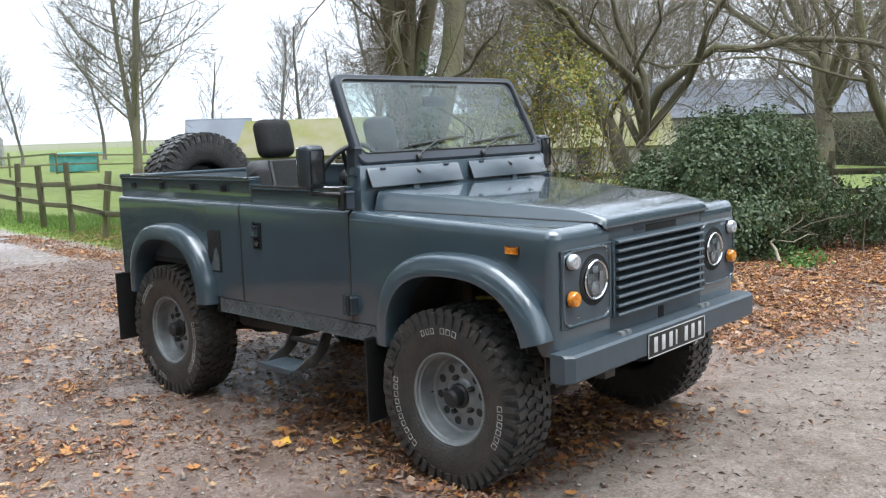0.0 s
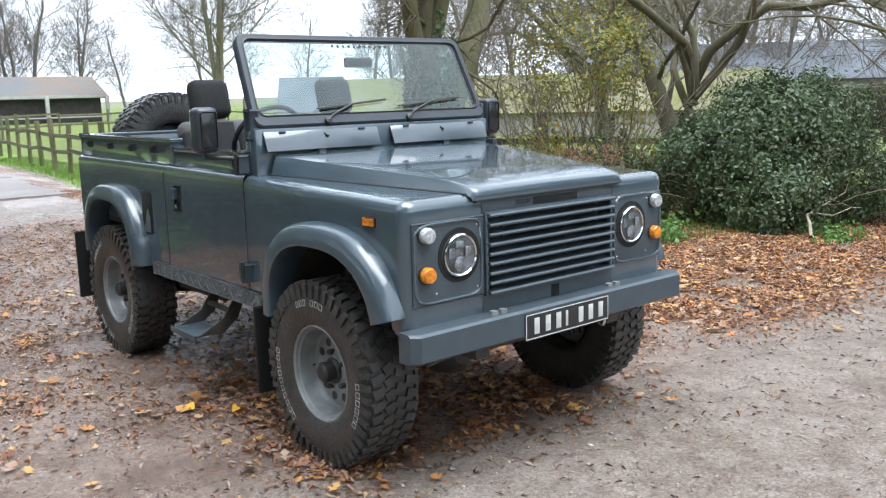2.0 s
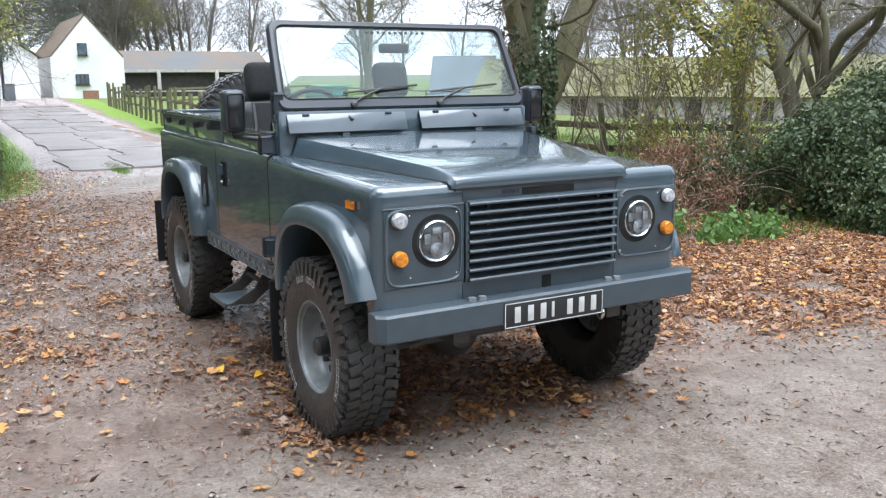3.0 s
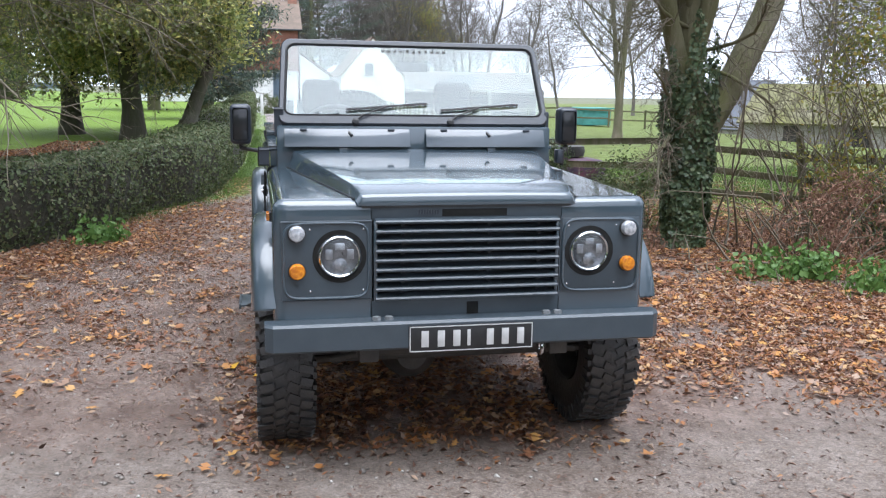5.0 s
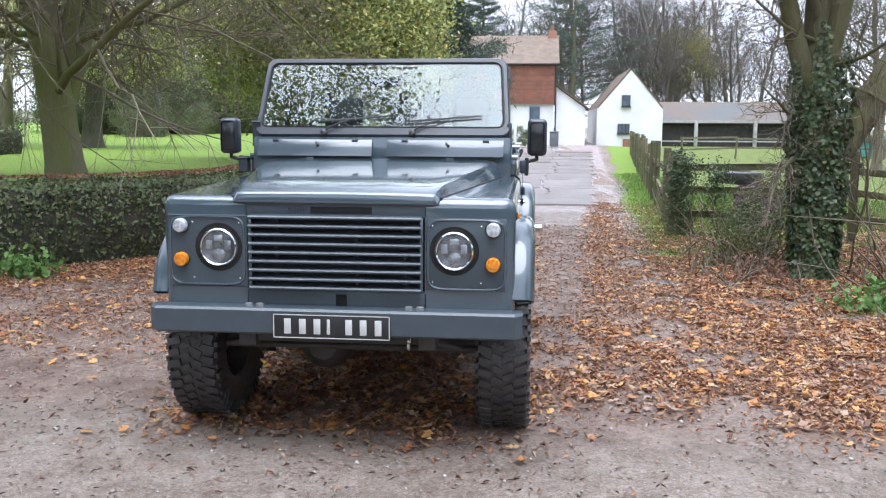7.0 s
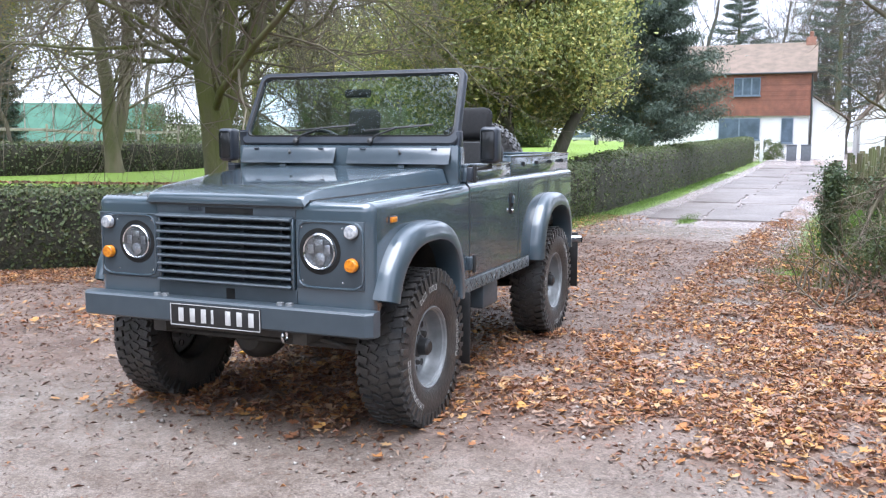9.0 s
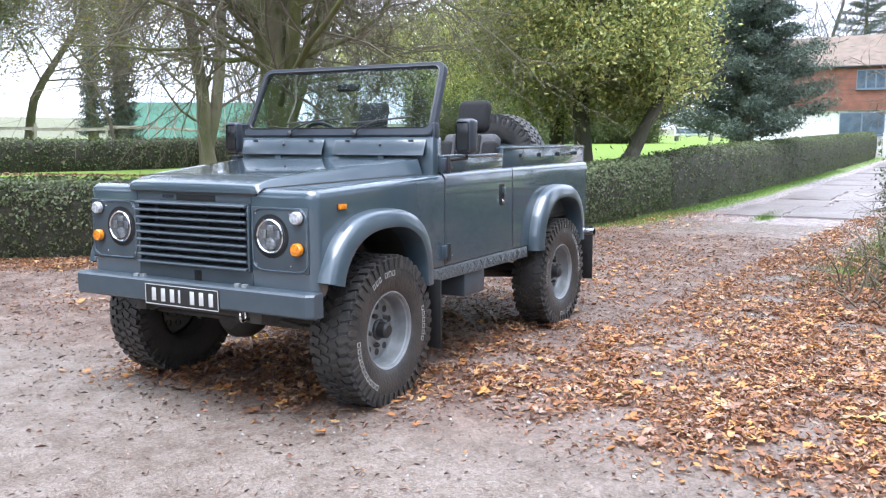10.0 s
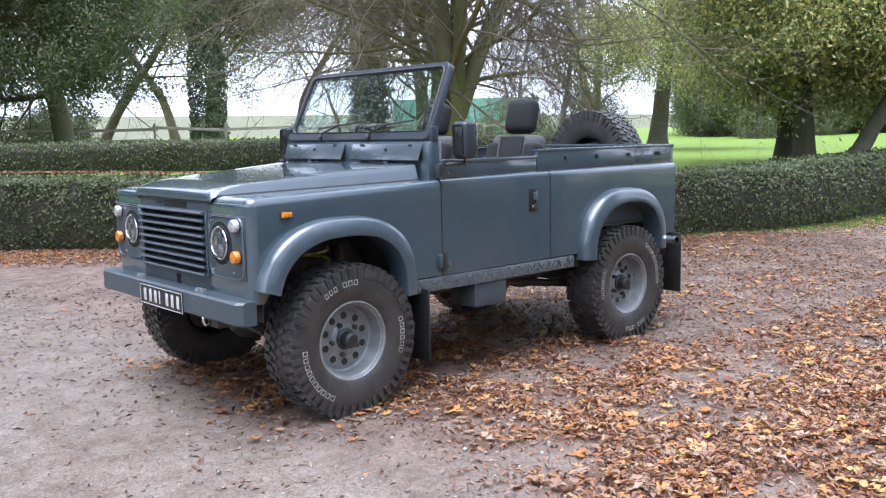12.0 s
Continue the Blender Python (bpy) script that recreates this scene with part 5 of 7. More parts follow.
# ---- hedges ----
def hedge(name, pts, width, tops, label, density=900, seed=1, leaf=0.045):
    """A clipped hedge along a line of points; tops: its height over the ground at each point."""
    rng = np.random.default_rng(seed)
    pts = np.array(pts, float)
    seg = np.r_[0, np.cumsum(np.linalg.norm(np.diff(pts, axis=0), axis=1))]
    n = max(8, int(seg[-1] / 0.22))
    s = np.linspace(0, seg[-1], n)
    cx, cy, th = np.interp(s, seg, pts[:, 0]), np.interp(s, seg, pts[:, 1]), np.interp(s, seg, tops)
    dx, dy = np.gradient(cx), np.gradient(cy)
    ln = np.hypot(dx, dy)
    nx, ny = -dy / ln, dx / ln
    foot = np.minimum(height(cx + nx * width / 2, cy + ny * width / 2), height(cx - nx * width / 2, cy - ny * width / 2))
    prof = [(-0.46, 0.0), (-0.5, 0.3), (-0.5, 0.75), (-0.44, 0.96), (-0.3, 1.0), (0, 1.01), (0.3, 1.0), (0.44, 0.96), (0.5, 0.75), (0.5, 0.3), (0.46, 0.0)]
    k = len(prof)
    rows = []
    for u, v in prof:
        wob = rng.normal(size=n) * 0.018
        rows.append(np.stack((cx + nx * (u * width * 0.94 + wob), cy + ny * (u * width * 0.94 + wob), foot + (th - foot) * v * 0.985 + rng.normal(size=n) * 0.012 - (0.03 if v == 0 else 0)), -1))
    g = np.stack(rows, 1)
    g = np.concatenate((np.repeat(g[:1].mean(1, keepdims=True), k, 1), g, np.repeat(g[-1:].mean(1, keepdims=True), k, 1)))
    cx, cy, foot, th, n = np.r_[cx[0], cx, cx[-1]], np.r_[cy[0], cy, cy[-1]], np.r_[foot[0], foot, foot[-1]], np.r_[th[0], th, th[-1]], n + 2
    i, j = np.meshgrid(np.arange(n - 1), np.arange(k - 1), indexing="ij")
    b = (i * k + j).ravel()
    f = np.stack((b, b + k, b + k + 1, b + 1), -1)
    root = thing(name, label, "hedge")
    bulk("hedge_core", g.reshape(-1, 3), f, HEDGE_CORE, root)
    m = int(density * seg[-1])
    t, c = rng.uniform(0, n - 1.001, m), rng.uniform(0, k - 1.001, m)
    i, j = t.astype(int), c.astype(int)
    ft, fc = (t - i)[:, None], (c - j)[:, None]
    p = (g[i, j] * (1 - ft) + g[i + 1, j] * ft) * (1 - fc) + (g[i, j + 1] * (1 - ft) + g[i + 1, j + 1] * ft) * fc
    mid = np.stack((cx[i], cy[i], foot[i] + (th[i] - foot[i]) * 0.5), -1)
    o = p - mid
    o /= np.linalg.norm(o, axis=1, keepdims=True) + 1e-9
    p = p + o * (rng.normal(size=m) * 0.034 + 0.01)[:, None]
    tagged(leaves("hedge_leaves", p, leaf, HEDGE_LEAF, rng, root, out=o, aspect=0.6), kind="stuff")
    return root


def offset_line(xs, d):
    return [(x, float(hedge_foot(x)) - d) for x in xs]


front_pts = [(-6.9, -2.95), (-5.6, -3.45), (-4.55, -4.45), (-3.4, -5.7), (-2.2, -7.3), (-0.8, -8.6), (0.6, -10.3), (3.6, -13.2)]
hedge("front_hedge", offset_line([-13, -10.4], 0.55) + [(-9.3, -2.12), (-8.1, -2.7)] + front_pts, 0.95, [0.98, 0.92, 0.87, 0.84, 0.82, 0.82, 0.83, 0.88, 0.92, 0.95, 0.95, 0.95], "low clipped green hedge along the gravel drive", 4600, 2, 0.047)
hedge("lane_hedge", offset_line([-13.0, -14, -16, -22, -30, -40, -53], 0.55), 0.95, [0.98, 1.02, 1.15, 1.2, 1.3, 1.4, 1.55], "long clipped hedge beside the lane", 900, 3, 0.06)
hedge("lawn_hedge", [(3.5, -20.5), (-2.0, -17.2), (-7.2, -13.6), (-12.0, -12.0), (-17, -12.5)], 1.1, [1.36, 1.36, 1.36, 1.36, 1.36], "dark clipped hedge across the lawn", 1200, 4, 0.06)


# ---- trees ----
def unit(v):
    return v / (np.linalg.norm(v) + 1e-9)


def grow(out, p, d, length, radius, lvl, cfg, rng):
    """A branch as a wandering line that sheds thinner branches of the next level."""
    gauss, rand = rng.gauss, rng.random
    n = max(3, int(cfg["seg"][min(lvl, len(cfg["seg"]) - 1)]))
    px, py, pz = map(float, p)
    dx, dy, dz = map(float, d)
    pts, rad, dirs = [(px, py, pz)], [radius], [(dx, dy, dz)]
    end = cfg["taper"] if lvl else cfg["taper0"]
    wig = cfg["wig"] * (cfg.get("calm", 1.0) if lvl == 0 else 1.0)
    up = cfg["up"][min(lvl, len(cfg["up"]) - 1)]
    step = length / n
    for i in range(n):
        dx, dy, dz = dx + gauss(0, wig), dy + gauss(0, wig), dz + gauss(0, wig) + up
        s = 1 / math.sqrt(dx * dx + dy * dy + dz * dz)
        dx, dy, dz = dx * s, dy * s, dz * s
        px, py, pz = px + dx * step, py + dy * step, pz + dz * step
        pts.append((px, py, pz))
        rad.append(radius * (1 - (1 - end) * (i + 1) / n))
        dirs.append((dx, dy, dz))
    out.append((lvl, pts, rad))
    if lvl >= cfg["levels"]:
        return
    kids = cfg["kids"][lvl]
    t0 = cfg["start"][min(lvl, len(cfg["start"]) - 1)]
    spread = radians(cfg["ang"][min(lvl, len(cfg["ang"]) - 1)])
    ratio = cfg["ratio"][min(lvl, len(cfg["ratio"]) - 1)]
    az = rng.uniform(0, 6.28)
    for k in range(kids):
        t = t0 + (1 - t0) * (k + rand()) / kids
        f = t * n
        i = min(int(f), n - 1)
        g = f - i
        q = [a + (b - a) * g for a, b in zip(pts[i], pts[i + 1])]
        r = rad[i] + (rad[i + 1] - rad[i]) * g
        ex, ey, ez = dirs[i + 1]
        az += 2.4 + gauss(0, 0.5)
        ux, uy, uz = math.cos(az) + gauss(0, 0.1), math.sin(az) + gauss(0, 0.1), 0.12 + gauss(0, 0.1)
        sx, sy, sz = ey * uz - ez * uy, ez * ux - ex * uz, ex * uy - ey * ux
        s = 1 / (math.sqrt(sx * sx + sy * sy + sz * sz) + 1e-9)
        ang = spread * (0.75 + 0.5 * rand())
        c, sn = math.cos(ang), math.sin(ang) * s
        ln = length * ratio * (1.05 - 0.5 * t) * (0.75 + 0.5 * rand())
        thin = cfg["thin"] if lvl else cfg.get("limb", 0.3) * rng.uniform(0.6, 1.15)
        grow(out, q, (ex * c + sx * sn, ey * c + sy * sn, ez * c + sz * sn), ln, min(r * 0.72, max(cfg.get("tip", 0.0055), r * thin)), lvl + 1, cfg, rng)


CFG = dict(levels=4, kids=[7, 6, 6, 5], seg=[9, 7, 5, 4, 3], wig=0.11, up=[0.03, 0.05, 0.02, 0.0], start=[0.3, 0.2, 0.15, 0.1], ang=[52, 48, 45, 42], ratio=[0.75, 0.55, 0.5, 0.5], thin=0.42, taper=0.3, taper0=0.35)


def bare_tree(name, at, stems, cfg, mat, label, seed, sides=(10, 7, 5, 4, 3), group="", split=True, low=()):
    """stems: (lean direction, length, radius, offset) for each trunk."""
    rng = random.Random(seed)
    root = thing(name, label, "tree", at, group)
    wood, twigs = [], []
    for n_stem, (d, length, radius, off) in enumerate(stems):
        out = []
        grow(out, np.array(off, float), unit(np.array(d, float)), length, radius, 0, cfg, rng)
        if not n_stem:
            _, pts, rad = out[0]
            base = np.array(pts[0])
            way = unit(np.array(pts[1]) - base)
            pts[:1] = [tuple(base - way * 0.15), tuple(base + way * 0.1), tuple(base + way * 0.35)]
            rad[:1] = [rad[0] * 1.6, rad[0] * 1.25, rad[0] * 1.05]
        for lvl, pts, rad in out:
            (wood if lvl < (2 if split else 1) else twigs).append((lvl, pts, rad))
    for z, az, length, radius in low:
        out = []
        a = radians(az)
        grow(out, np.array((0.0, 0.0, z)), unit(np.array((math.cos(a), math.sin(a), 0.4))), length, radius, 1, dict(cfg, wig=cfg["wig"] * 1.6), rng)
        for lvl, pts, rad in out:
            (wood if lvl < 2 else twigs).append((lvl, pts, rad))
    for lvl, pts, rad in wood:
        tubes("limb" if lvl else "trunk", [(pts, rad)], sides[lvl], mat, root)
    if twigs:
        tagged(tubes("crown", [(p, r) for _, p, r in twigs], [sides[min(l, 4)] for l, _, _ in twigs], {BARK: TWIG_DARK, BARK_MOSS: TWIG_DARK, BARK_DARK: TWIG_DARK, BARK_PALE: TWIG_GREY}.get(mat, mat), root), kind="stuff")
    return root, wood, twigs


def ivy_on(root, centre, r0, r1, h0, h1, count, seed, name="ivy", mat=None, size=0.07):
    rng = np.random.default_rng(seed)
    a = rng.uniform(0, 6.283, count)
    z = h0 + (h1 - h0) * rng.random(count) ** 1.2 * (0.84 + 0.1 * np.sin(2 * a + seed) + 0.1 * np.sin(7 * a + 2 * seed))
    t = (z - h0) / (h1 - h0)
    lump = 0.5 + 0.5 * np.sin(a * 3 + z * 5) * np.sin(z * 7 + a)
    r = (r0 + (r1 - r0) * t) * (0.92 + 0.25 * lump + rng.normal(size=count) * 0.06)
    o = np.stack((np.cos(a), np.sin(a), 0.3 + 0 * a), -1)
    p = np.stack((centre[0] + r * np.cos(a), centre[1] + r * np.sin(a), z), -1) + np.stack((centre[2] * z, centre[3] * z, 0 * z), -1)
    return tagged(leaves(name, p, size, mat or IVY_LEAF, rng, root, out=o, aspect=0.85), kind="stuff")


# the ivy-clad tree at the corner of the paddock
corner_tree, _, _ = bare_tree("ivy_clad_tree", (-4.6, 3.62, -0.05), [((-0.02, -0.02, 1), 8.0, 0.19, (0, 0, 0)), ((-0.14, 0.62, 1), 7.0, 0.17, (0, 0.08, 1.2)), ((-0.1, -0.42, 1.0), 3.0, 0.11, (0, -0.08, 1.75)), ((0.3, 0.1, 1), 4.4, 0.1, (0, 0, 2.1))],
    dict(CFG, kids=[19, 13, 8, 5], start=[0.28, 0.12, 0.1, 0.08], ang=[48, 46, 44, 42], up=[0.02, 0.04, -0.01, -0.02], ratio=[0.36, 0.6, 0.55, 0.5], wig=0.17, calm=0.4), BARK, "bare mossy forked tree with thick dark ivy on its trunk", 7, low=[(1.25, 258, 1.0, 0.03), (1.7, 285, 1.0, 0.025), (2.0, 240, 1.1, 0.025), (2.1, 60, 1.6, 0.025), (2.3, 170, 1.5, 0.025), (1.9, 95, 1.5, 0.025), (2.3, 270, 1.2, 0.025)])
ivy_on(corner_tree, (0, 0, -0.01, -0.01), 0.2, 0.285, 0.0, 2.45, 9500, 8, size=0.048)

# the dense twiggy tree behind the holly-green bush
bush_tree, _, _ = bare_tree("spreading_bare_tree", (-4.3, 8.15, -0.1), [((0.05, 0.05, 1), 4.2, 0.17, (0, 0, 0)), ((0.5, 0.5, 0.85), 4.4, 0.065, (0, 0, 1.5)), ((-0.5, -0.45, 0.85), 4.2, 0.065, (0, 0, 1.4)), ((-0.7, 0.2, 0.9), 4.0, 0.06, (0, 0, 1.2)), ((0.45, -0.6, 0.9), 4.0, 0.06, (0, 0, 1.5)), ((0.6, -0.1, 0.8), 4.4, 0.075, (0, 0, 1.7)), ((-0.2, 0.8, 0.75), 4.0, 0.075, (0, 0, 1.7)), ((0.1, -0.7, 0.8), 3.8, 0.07, (0, 0, 1.9))],
    dict(CFG, kids=[12, 9, 8, 5], start=[0.3, 0.15, 0.08, 0.08], ang=[38, 42, 45, 42], wig=0.22, thin=0.36, up=[0.06, 0.05, 0.0, -0.02], ratio=[0.75, 0.6, 0.55, 0.5]), BARK_DARK, "dense bare tree with mossy spreading limbs", 17)

# the large lawn tree
lawn_tree, _, _ = bare_tree("lawn_tree", (-6.0, -4.8, 0.68), [((0.02, 0.02, 1), 9.0, 0.22, (0, 0, 0)), ((-0.35, 0.22, 1), 8.0, 0.13, (0, 0, 1.0)), ((0.3, -0.25, 1), 7.6, 0.12, (0, 0, 1.1)), ((0.15, 0.3, 1), 7.2, 0.1, (0, 0, 1.3)), ((-0.3, -0.35, 1), 7.0, 0.1, (0, 0, 1.2))],
    dict(CFG, tip=0.007, kids=[24, 12, 8, 5], start=[0.1, 0.08, 0.08, 0.08], ang=[66, 46, 42, 40], up=[0.03, 0.02, 0.01, 0.0], ratio=[0.5, 0.6, 0.55, 0.5], wig=0.15, calm=0.3), BARK_MOSS, "large mossy multi-stemmed tree with wide bare limbs on the lawn", 23, low=[(1.2 + 0.16 * k, 140 * k + 20, 3.2 + 0.35 * (k % 6), 0.032 + 0.004 * (k % 5)) for k in range(12)])

# middle-distance and far bare trees
pad_tree, _, _ = bare_tree("paddock_tree", (-28.5, 12.9, 0), [((0, 0, 1), 11.5, 0.17, (0, 0, 0)), ((-0.12, -0.13, 1), 8.5, 0.11, (0, 0, 1.2))], dict(CFG, wig=0.1, calm=0.3, kids=[34, 13, 8, 5], start=[0.16, 0.12, 0.1, 0.1], ang=[66, 45, 42, 40], ratio=[0.46, 0.55, 0.5, 0.5], up=[0.0, 0.07, 0.03, 0.0], tip=0.011), BARK_PALE, "tall bare tree in the paddock", 31)
far_a, _, _ = bare_tree("far_tree", (-66, 30, 0), [((0.03, 0, 1), 8.5, 0.15, (0, 0, 0))], dict(CFG, kids=[22, 10, 7, 5], start=[0.16, 0.15, 0.1, 0.1], ang=[50, 45, 42, 40], ratio=[0.5, 0.55, 0.5, 0.5], tip=0.024, wig=0.11), BARK_FAR, "distant bare winter tree", 41, (7, 5, 4, 3, 3), "distant bare trees", False)
frng = random.Random(4)
for x, y, s in ((-60, 36, 0.9), (-78, 40, 1.1), (-58, 48, 1.0), (-84, 26, 1.2), (-88, 18, 1.5), (-86, 10, 1.5), (-92, 4, 1.6), (-80, 14, 1.2), (-50, 58, 1.0), (-36, 52, 1.1), (-26, 50, 1.2), (-62, 22, 0.8), (-16, 46, 1.2), (-8, 42, 1.1), (0, 40, 1.2), (8, 46, 1.3), (-48, -44, 0.9), (-38, -34, 1.0), (-52, -30, 1.1), (-60, -24, 1.2), (-32, -24, 0.95), (-26, -20, 0.9), (-44, -20, 1.1)):
    m = pose(x, y, float(height(x, y)), 0, 0, frng.uniform(0, 360)) @ Matrix.Scale(s * frng.uniform(0.9, 1.1), 4)
    c = copy_thing(far_a, m)
    c.scale = (s, s, s * frng.uniform(0.9, 1.15))
    c.location = (x, y, float(height(x, y)) - 0.05)
# trees left of the lawn, seen over the cross hedge
side_a, wood, tw = bare_tree("field_edge_tree", (-6.3, -21.5, 0.7), [((0.02, 0, 1), 7.5, 0.30, (0, 0, 0))], dict(CFG, tip=0.009, kids=[20, 10, 7, 4], start=[0.25, 0.12, 0.1, 0.1], ang=[72, 50, 45, 42], up=[0.0, 0.02, 0.0, 0.0], ratio=[0.75, 0.55, 0.5, 0.5], limb=0.42), BARK_DARK, "old tree with level limbs and clumps of ivy", 51)
prng = np.random.default_rng(52)


def clumps(root, twigs, count, spread, size, mat, rng, name, per=60, low=-9e9):
    """Leaves in clumps round the ends of branches."""
    ends = np.array([p[-1] for _, p, _ in twigs if p[-1][2] > low])
    c = ends[rng.integers(0, len(ends), count)]
    pos = np.repeat(c, per, 0) + rng.normal(size=(count * per, 3)) * spread
    return tagged(leaves(name, pos, size, mat, rng, root, aspect=0.5), kind="stuff")


clumps(side_a, tw, 1500, 0.28, 0.095, HEDGE_LEAF, prng, "ivy_clumps", 150, 2.0)
side_b, _, tw = bare_tree("ivy_column_tree", (-12.6, -25.0, 0.75), [((0.0, 0.02, 1), 7.5, 0.3, (0, 0, 0))], dict(CFG, tip=0.009, kids=[14, 8, 6, 4], start=[0.4, 0.2, 0.1, 0.1]), BARK, "tree with a trunk wholly wrapped in ivy", 53)
ivy_on(side_b, (0, 0, 0, 0), 0.62, 0.5, 0.0, 6.5, 11000, 54, size=0.085)
clumps(side_b, tw, 520, 0.32, 0.095, HEDGE_LEAF, prng, "leaf_clumps", 120, 2.0)
side_c, _, tw = bare_tree("leaning_tree", (-18.2, -28.0, 0.8), [((-0.2, 0.25, 1), 7.0, 0.2, (0, 0, 0))], dict(CFG, tip=0.009, kids=[12, 8, 6, 4], start=[0.4, 0.2, 0.1, 0.1]), BARK_PALE, "leaning tree beyond the lawn hedge", 55)
clumps(side_c, tw, 520, 0.4, 0.1, SHRUB_LEAF, prng, "leaf_clumps", 110, 2.8)
young, _, _ = bare_tree("young_lawn_tree", (-9.9, -12.9, 0.72), [((0.02, 0, 1), 3.2, 0.05, (0, 0, 0))], dict(CFG, levels=3, tip=0.006, kids=[16, 9, 7], start=[0.35, 0.2, 0.1], ratio=[0.62, 0.5, 0.5]), TWIG_DARK, "young bare tree by the lawn hedge", 56)
tr2, _, _ = bare_tree("twin_lawn_tree", (-11.3, -11.6, 0.7), [((0.06, 0.05, 1), 8.0, 0.17, (0, 0, 0)), ((-0.22, 0.14, 1), 8.0, 0.15, (0.05, 0.05, 0.5))], dict(CFG, tip=0.008, kids=[13, 9, 7, 4], start=[0.35, 0.2, 0.1, 0.1]), BARK_PALE, "twin-trunked bare tree at the back of the lawn", 57, low=[(1.0 + 0.25 * k, 137 * k, 3.0 + 0.4 * (k % 3), 0.035) for k in range(10)])


# evergreen oaks in a row on the lawn
def evergreen_oak(at, lean, h, r, crown, seed, count=230, side=9.0, label="evergreen oak with a dense olive-green crown"):
    rng = np.random.default_rng(seed)
    root, wood, tw = bare_tree("evergreen_oak", at, [(lean, h, r, (0, 0, 0))], dict(CFG, levels=3, kids=[9, 6, 5], start=[0.42, 0.2, 0.15], ang=[60, 50, 45], ratio=[0.7, 0.55, 0.5], up=[0.02, 0.03, 0.02], calm=0.4), BARK_OAK, label, seed, group="evergreen oaks on the lawn")
    cx, cy, cz, rx, ry, rz = crown
    u = rng.normal(size=(count, 3))
    u /= np.linalg.norm(u, axis=1, keepdims=True)
    rr = ((0.45 + 0.55 * rng.random(count) ** 0.5) * rng.uniform(0.82, 1.2, count))[:, None]
    c = np.array((cx, cy, cz)) + u * rr * np.array((rx, ry, rz))
    c = c * (1 + 0.16 * np.sin(c[:, :1] * 1.7 + seed) * np.sin(c[:, 1:2] * 2.1 + c[:, 2:] * 1.6))
    c[:, 2] = np.maximum(c[:, 2], 0.95 + 1.1 * rng.random(count))
    c = np.concatenate((c, np.array([p[-1] for l, p, _ in tw if p[-1][2] > 1.3])[::4]))
    c = c[(c[:, 1] < side) & (c[:, 2] < 4.6)]
    per = 180
    pos = np.repeat(c, per, 0) + rng.normal(size=(len(c) * per, 3)) * np.array((0.27, 0.27, 0.19)) * np.repeat(rng.uniform(0.6, 1.3, len(c)), per)[:, None]
    tagged(leaves("foliage", pos, 0.088, OAK_LEAF, rng, root, aspect=0.5), kind="stuff")
    return root


evergreen_oak((-14.6, -4.35, 0.7), (0.0, 0.0, 1), 4.8, 0.19, (0, 0, 3.1, 2.7, 2.4, 2.4), 61, 300)
evergreen_oak((-12.6, -2.95, 0.7), (0.0, 0.02, 1), 5.0, 0.19, (-0.2, -0.2, 3.2, 2.4, 1.7, 2.5), 62, 290, 1.5)
evergreen_oak((-12.5, -2.1, 0.7), (-0.45, 0.3, 1), 2.7, 0.16, (-1.5, -0.1, 2.9, 2.1, 1.1, 2.1), 63, 230, 0.9)
evergreen_oak((-23.0, -13.2, 0.7), (0.0, 0.0, 1), 5.2, 0.33, (0.2, 0.6, 3.9, 3.2, 3.0, 2.0), 64, 260)


def conifer(at, h, spread, seed, label, thickness=56):
    rng = np.random.default_rng(seed)
    root = thing("pine_tree", label, "tree", at)
    tubes("trunk", [([(0, 0, -0.1), (0.05, 0, h * 0.5), (0, 0.05, h)], [0.28, 0.16, 0.03])], 8, BARK, root)
    bpoly, pos = [], []
    for k in range(80):
        t = 0.10 + 0.88 * k / 80
        a = k * 2.4 + rng.normal() * 0.2
        ln = spread * (1.05 - t) ** 0.8 * (0.65 + 0.6 * rng.random()) + 0.25
        z = h * t
        q = [np.array((math.cos(a) * ln * u, math.sin(a) * ln * u, z + 0.25 * ln * (u * u - 0.5 * u))) for u in (0, 0.35, 0.7, 1.0)]
        bpoly.append((q, [0.05, 0.035, 0.02, 0.008]))
        for u in np.linspace(0.25, 1, 9):
            i = min(2, int(u * 3))
            b = q[i] + (q[i + 1] - q[i]) * (u * 3 - i if i < 2 else (u - 0.667) * 3)
            pos.append(b + rng.normal(size=(thickness * 2, 3)) * np.array((0.2, 0.2, 0.1)) * min(1.3, 0.35 + 0.35 * ln))
    tagged(tubes("branchwork", bpoly, 5, BARK, root), kind="stuff")
    tagged(leaves("needles", np.concatenate(pos), 0.15, PINE_LEAF, rng, root, aspect=0.09), kind="stuff")
    return root


conifer((-24.5, -2.3, 0.65), 8.0, 2.25, 71, "dark green pine beside the lane", 60)
conifer((-36.0, -5.0, 0.6), 10.5, 3.6, 73, "dark green pine near the house", 60)
conifer((-76.0, 4.2, 0.6), 17.0, 7.5, 72, "tall dark conifer behind the house")
conifer((-80.0, -4.0, 0.6), 15.0, 5.0, 74, "tall dark conifer behind the house")

conifer((-19.2, -23.7, 0.75), 5.5, 0.3, 75, "slim dark conifer beyond the lawn fence", 12)
conifer((-24.8, -32.3, 0.95), 6.4, 0.4, 76, "slim dark conifer beyond the lawn fence", 12)

# ---- the big bush, brambles and weeds ----

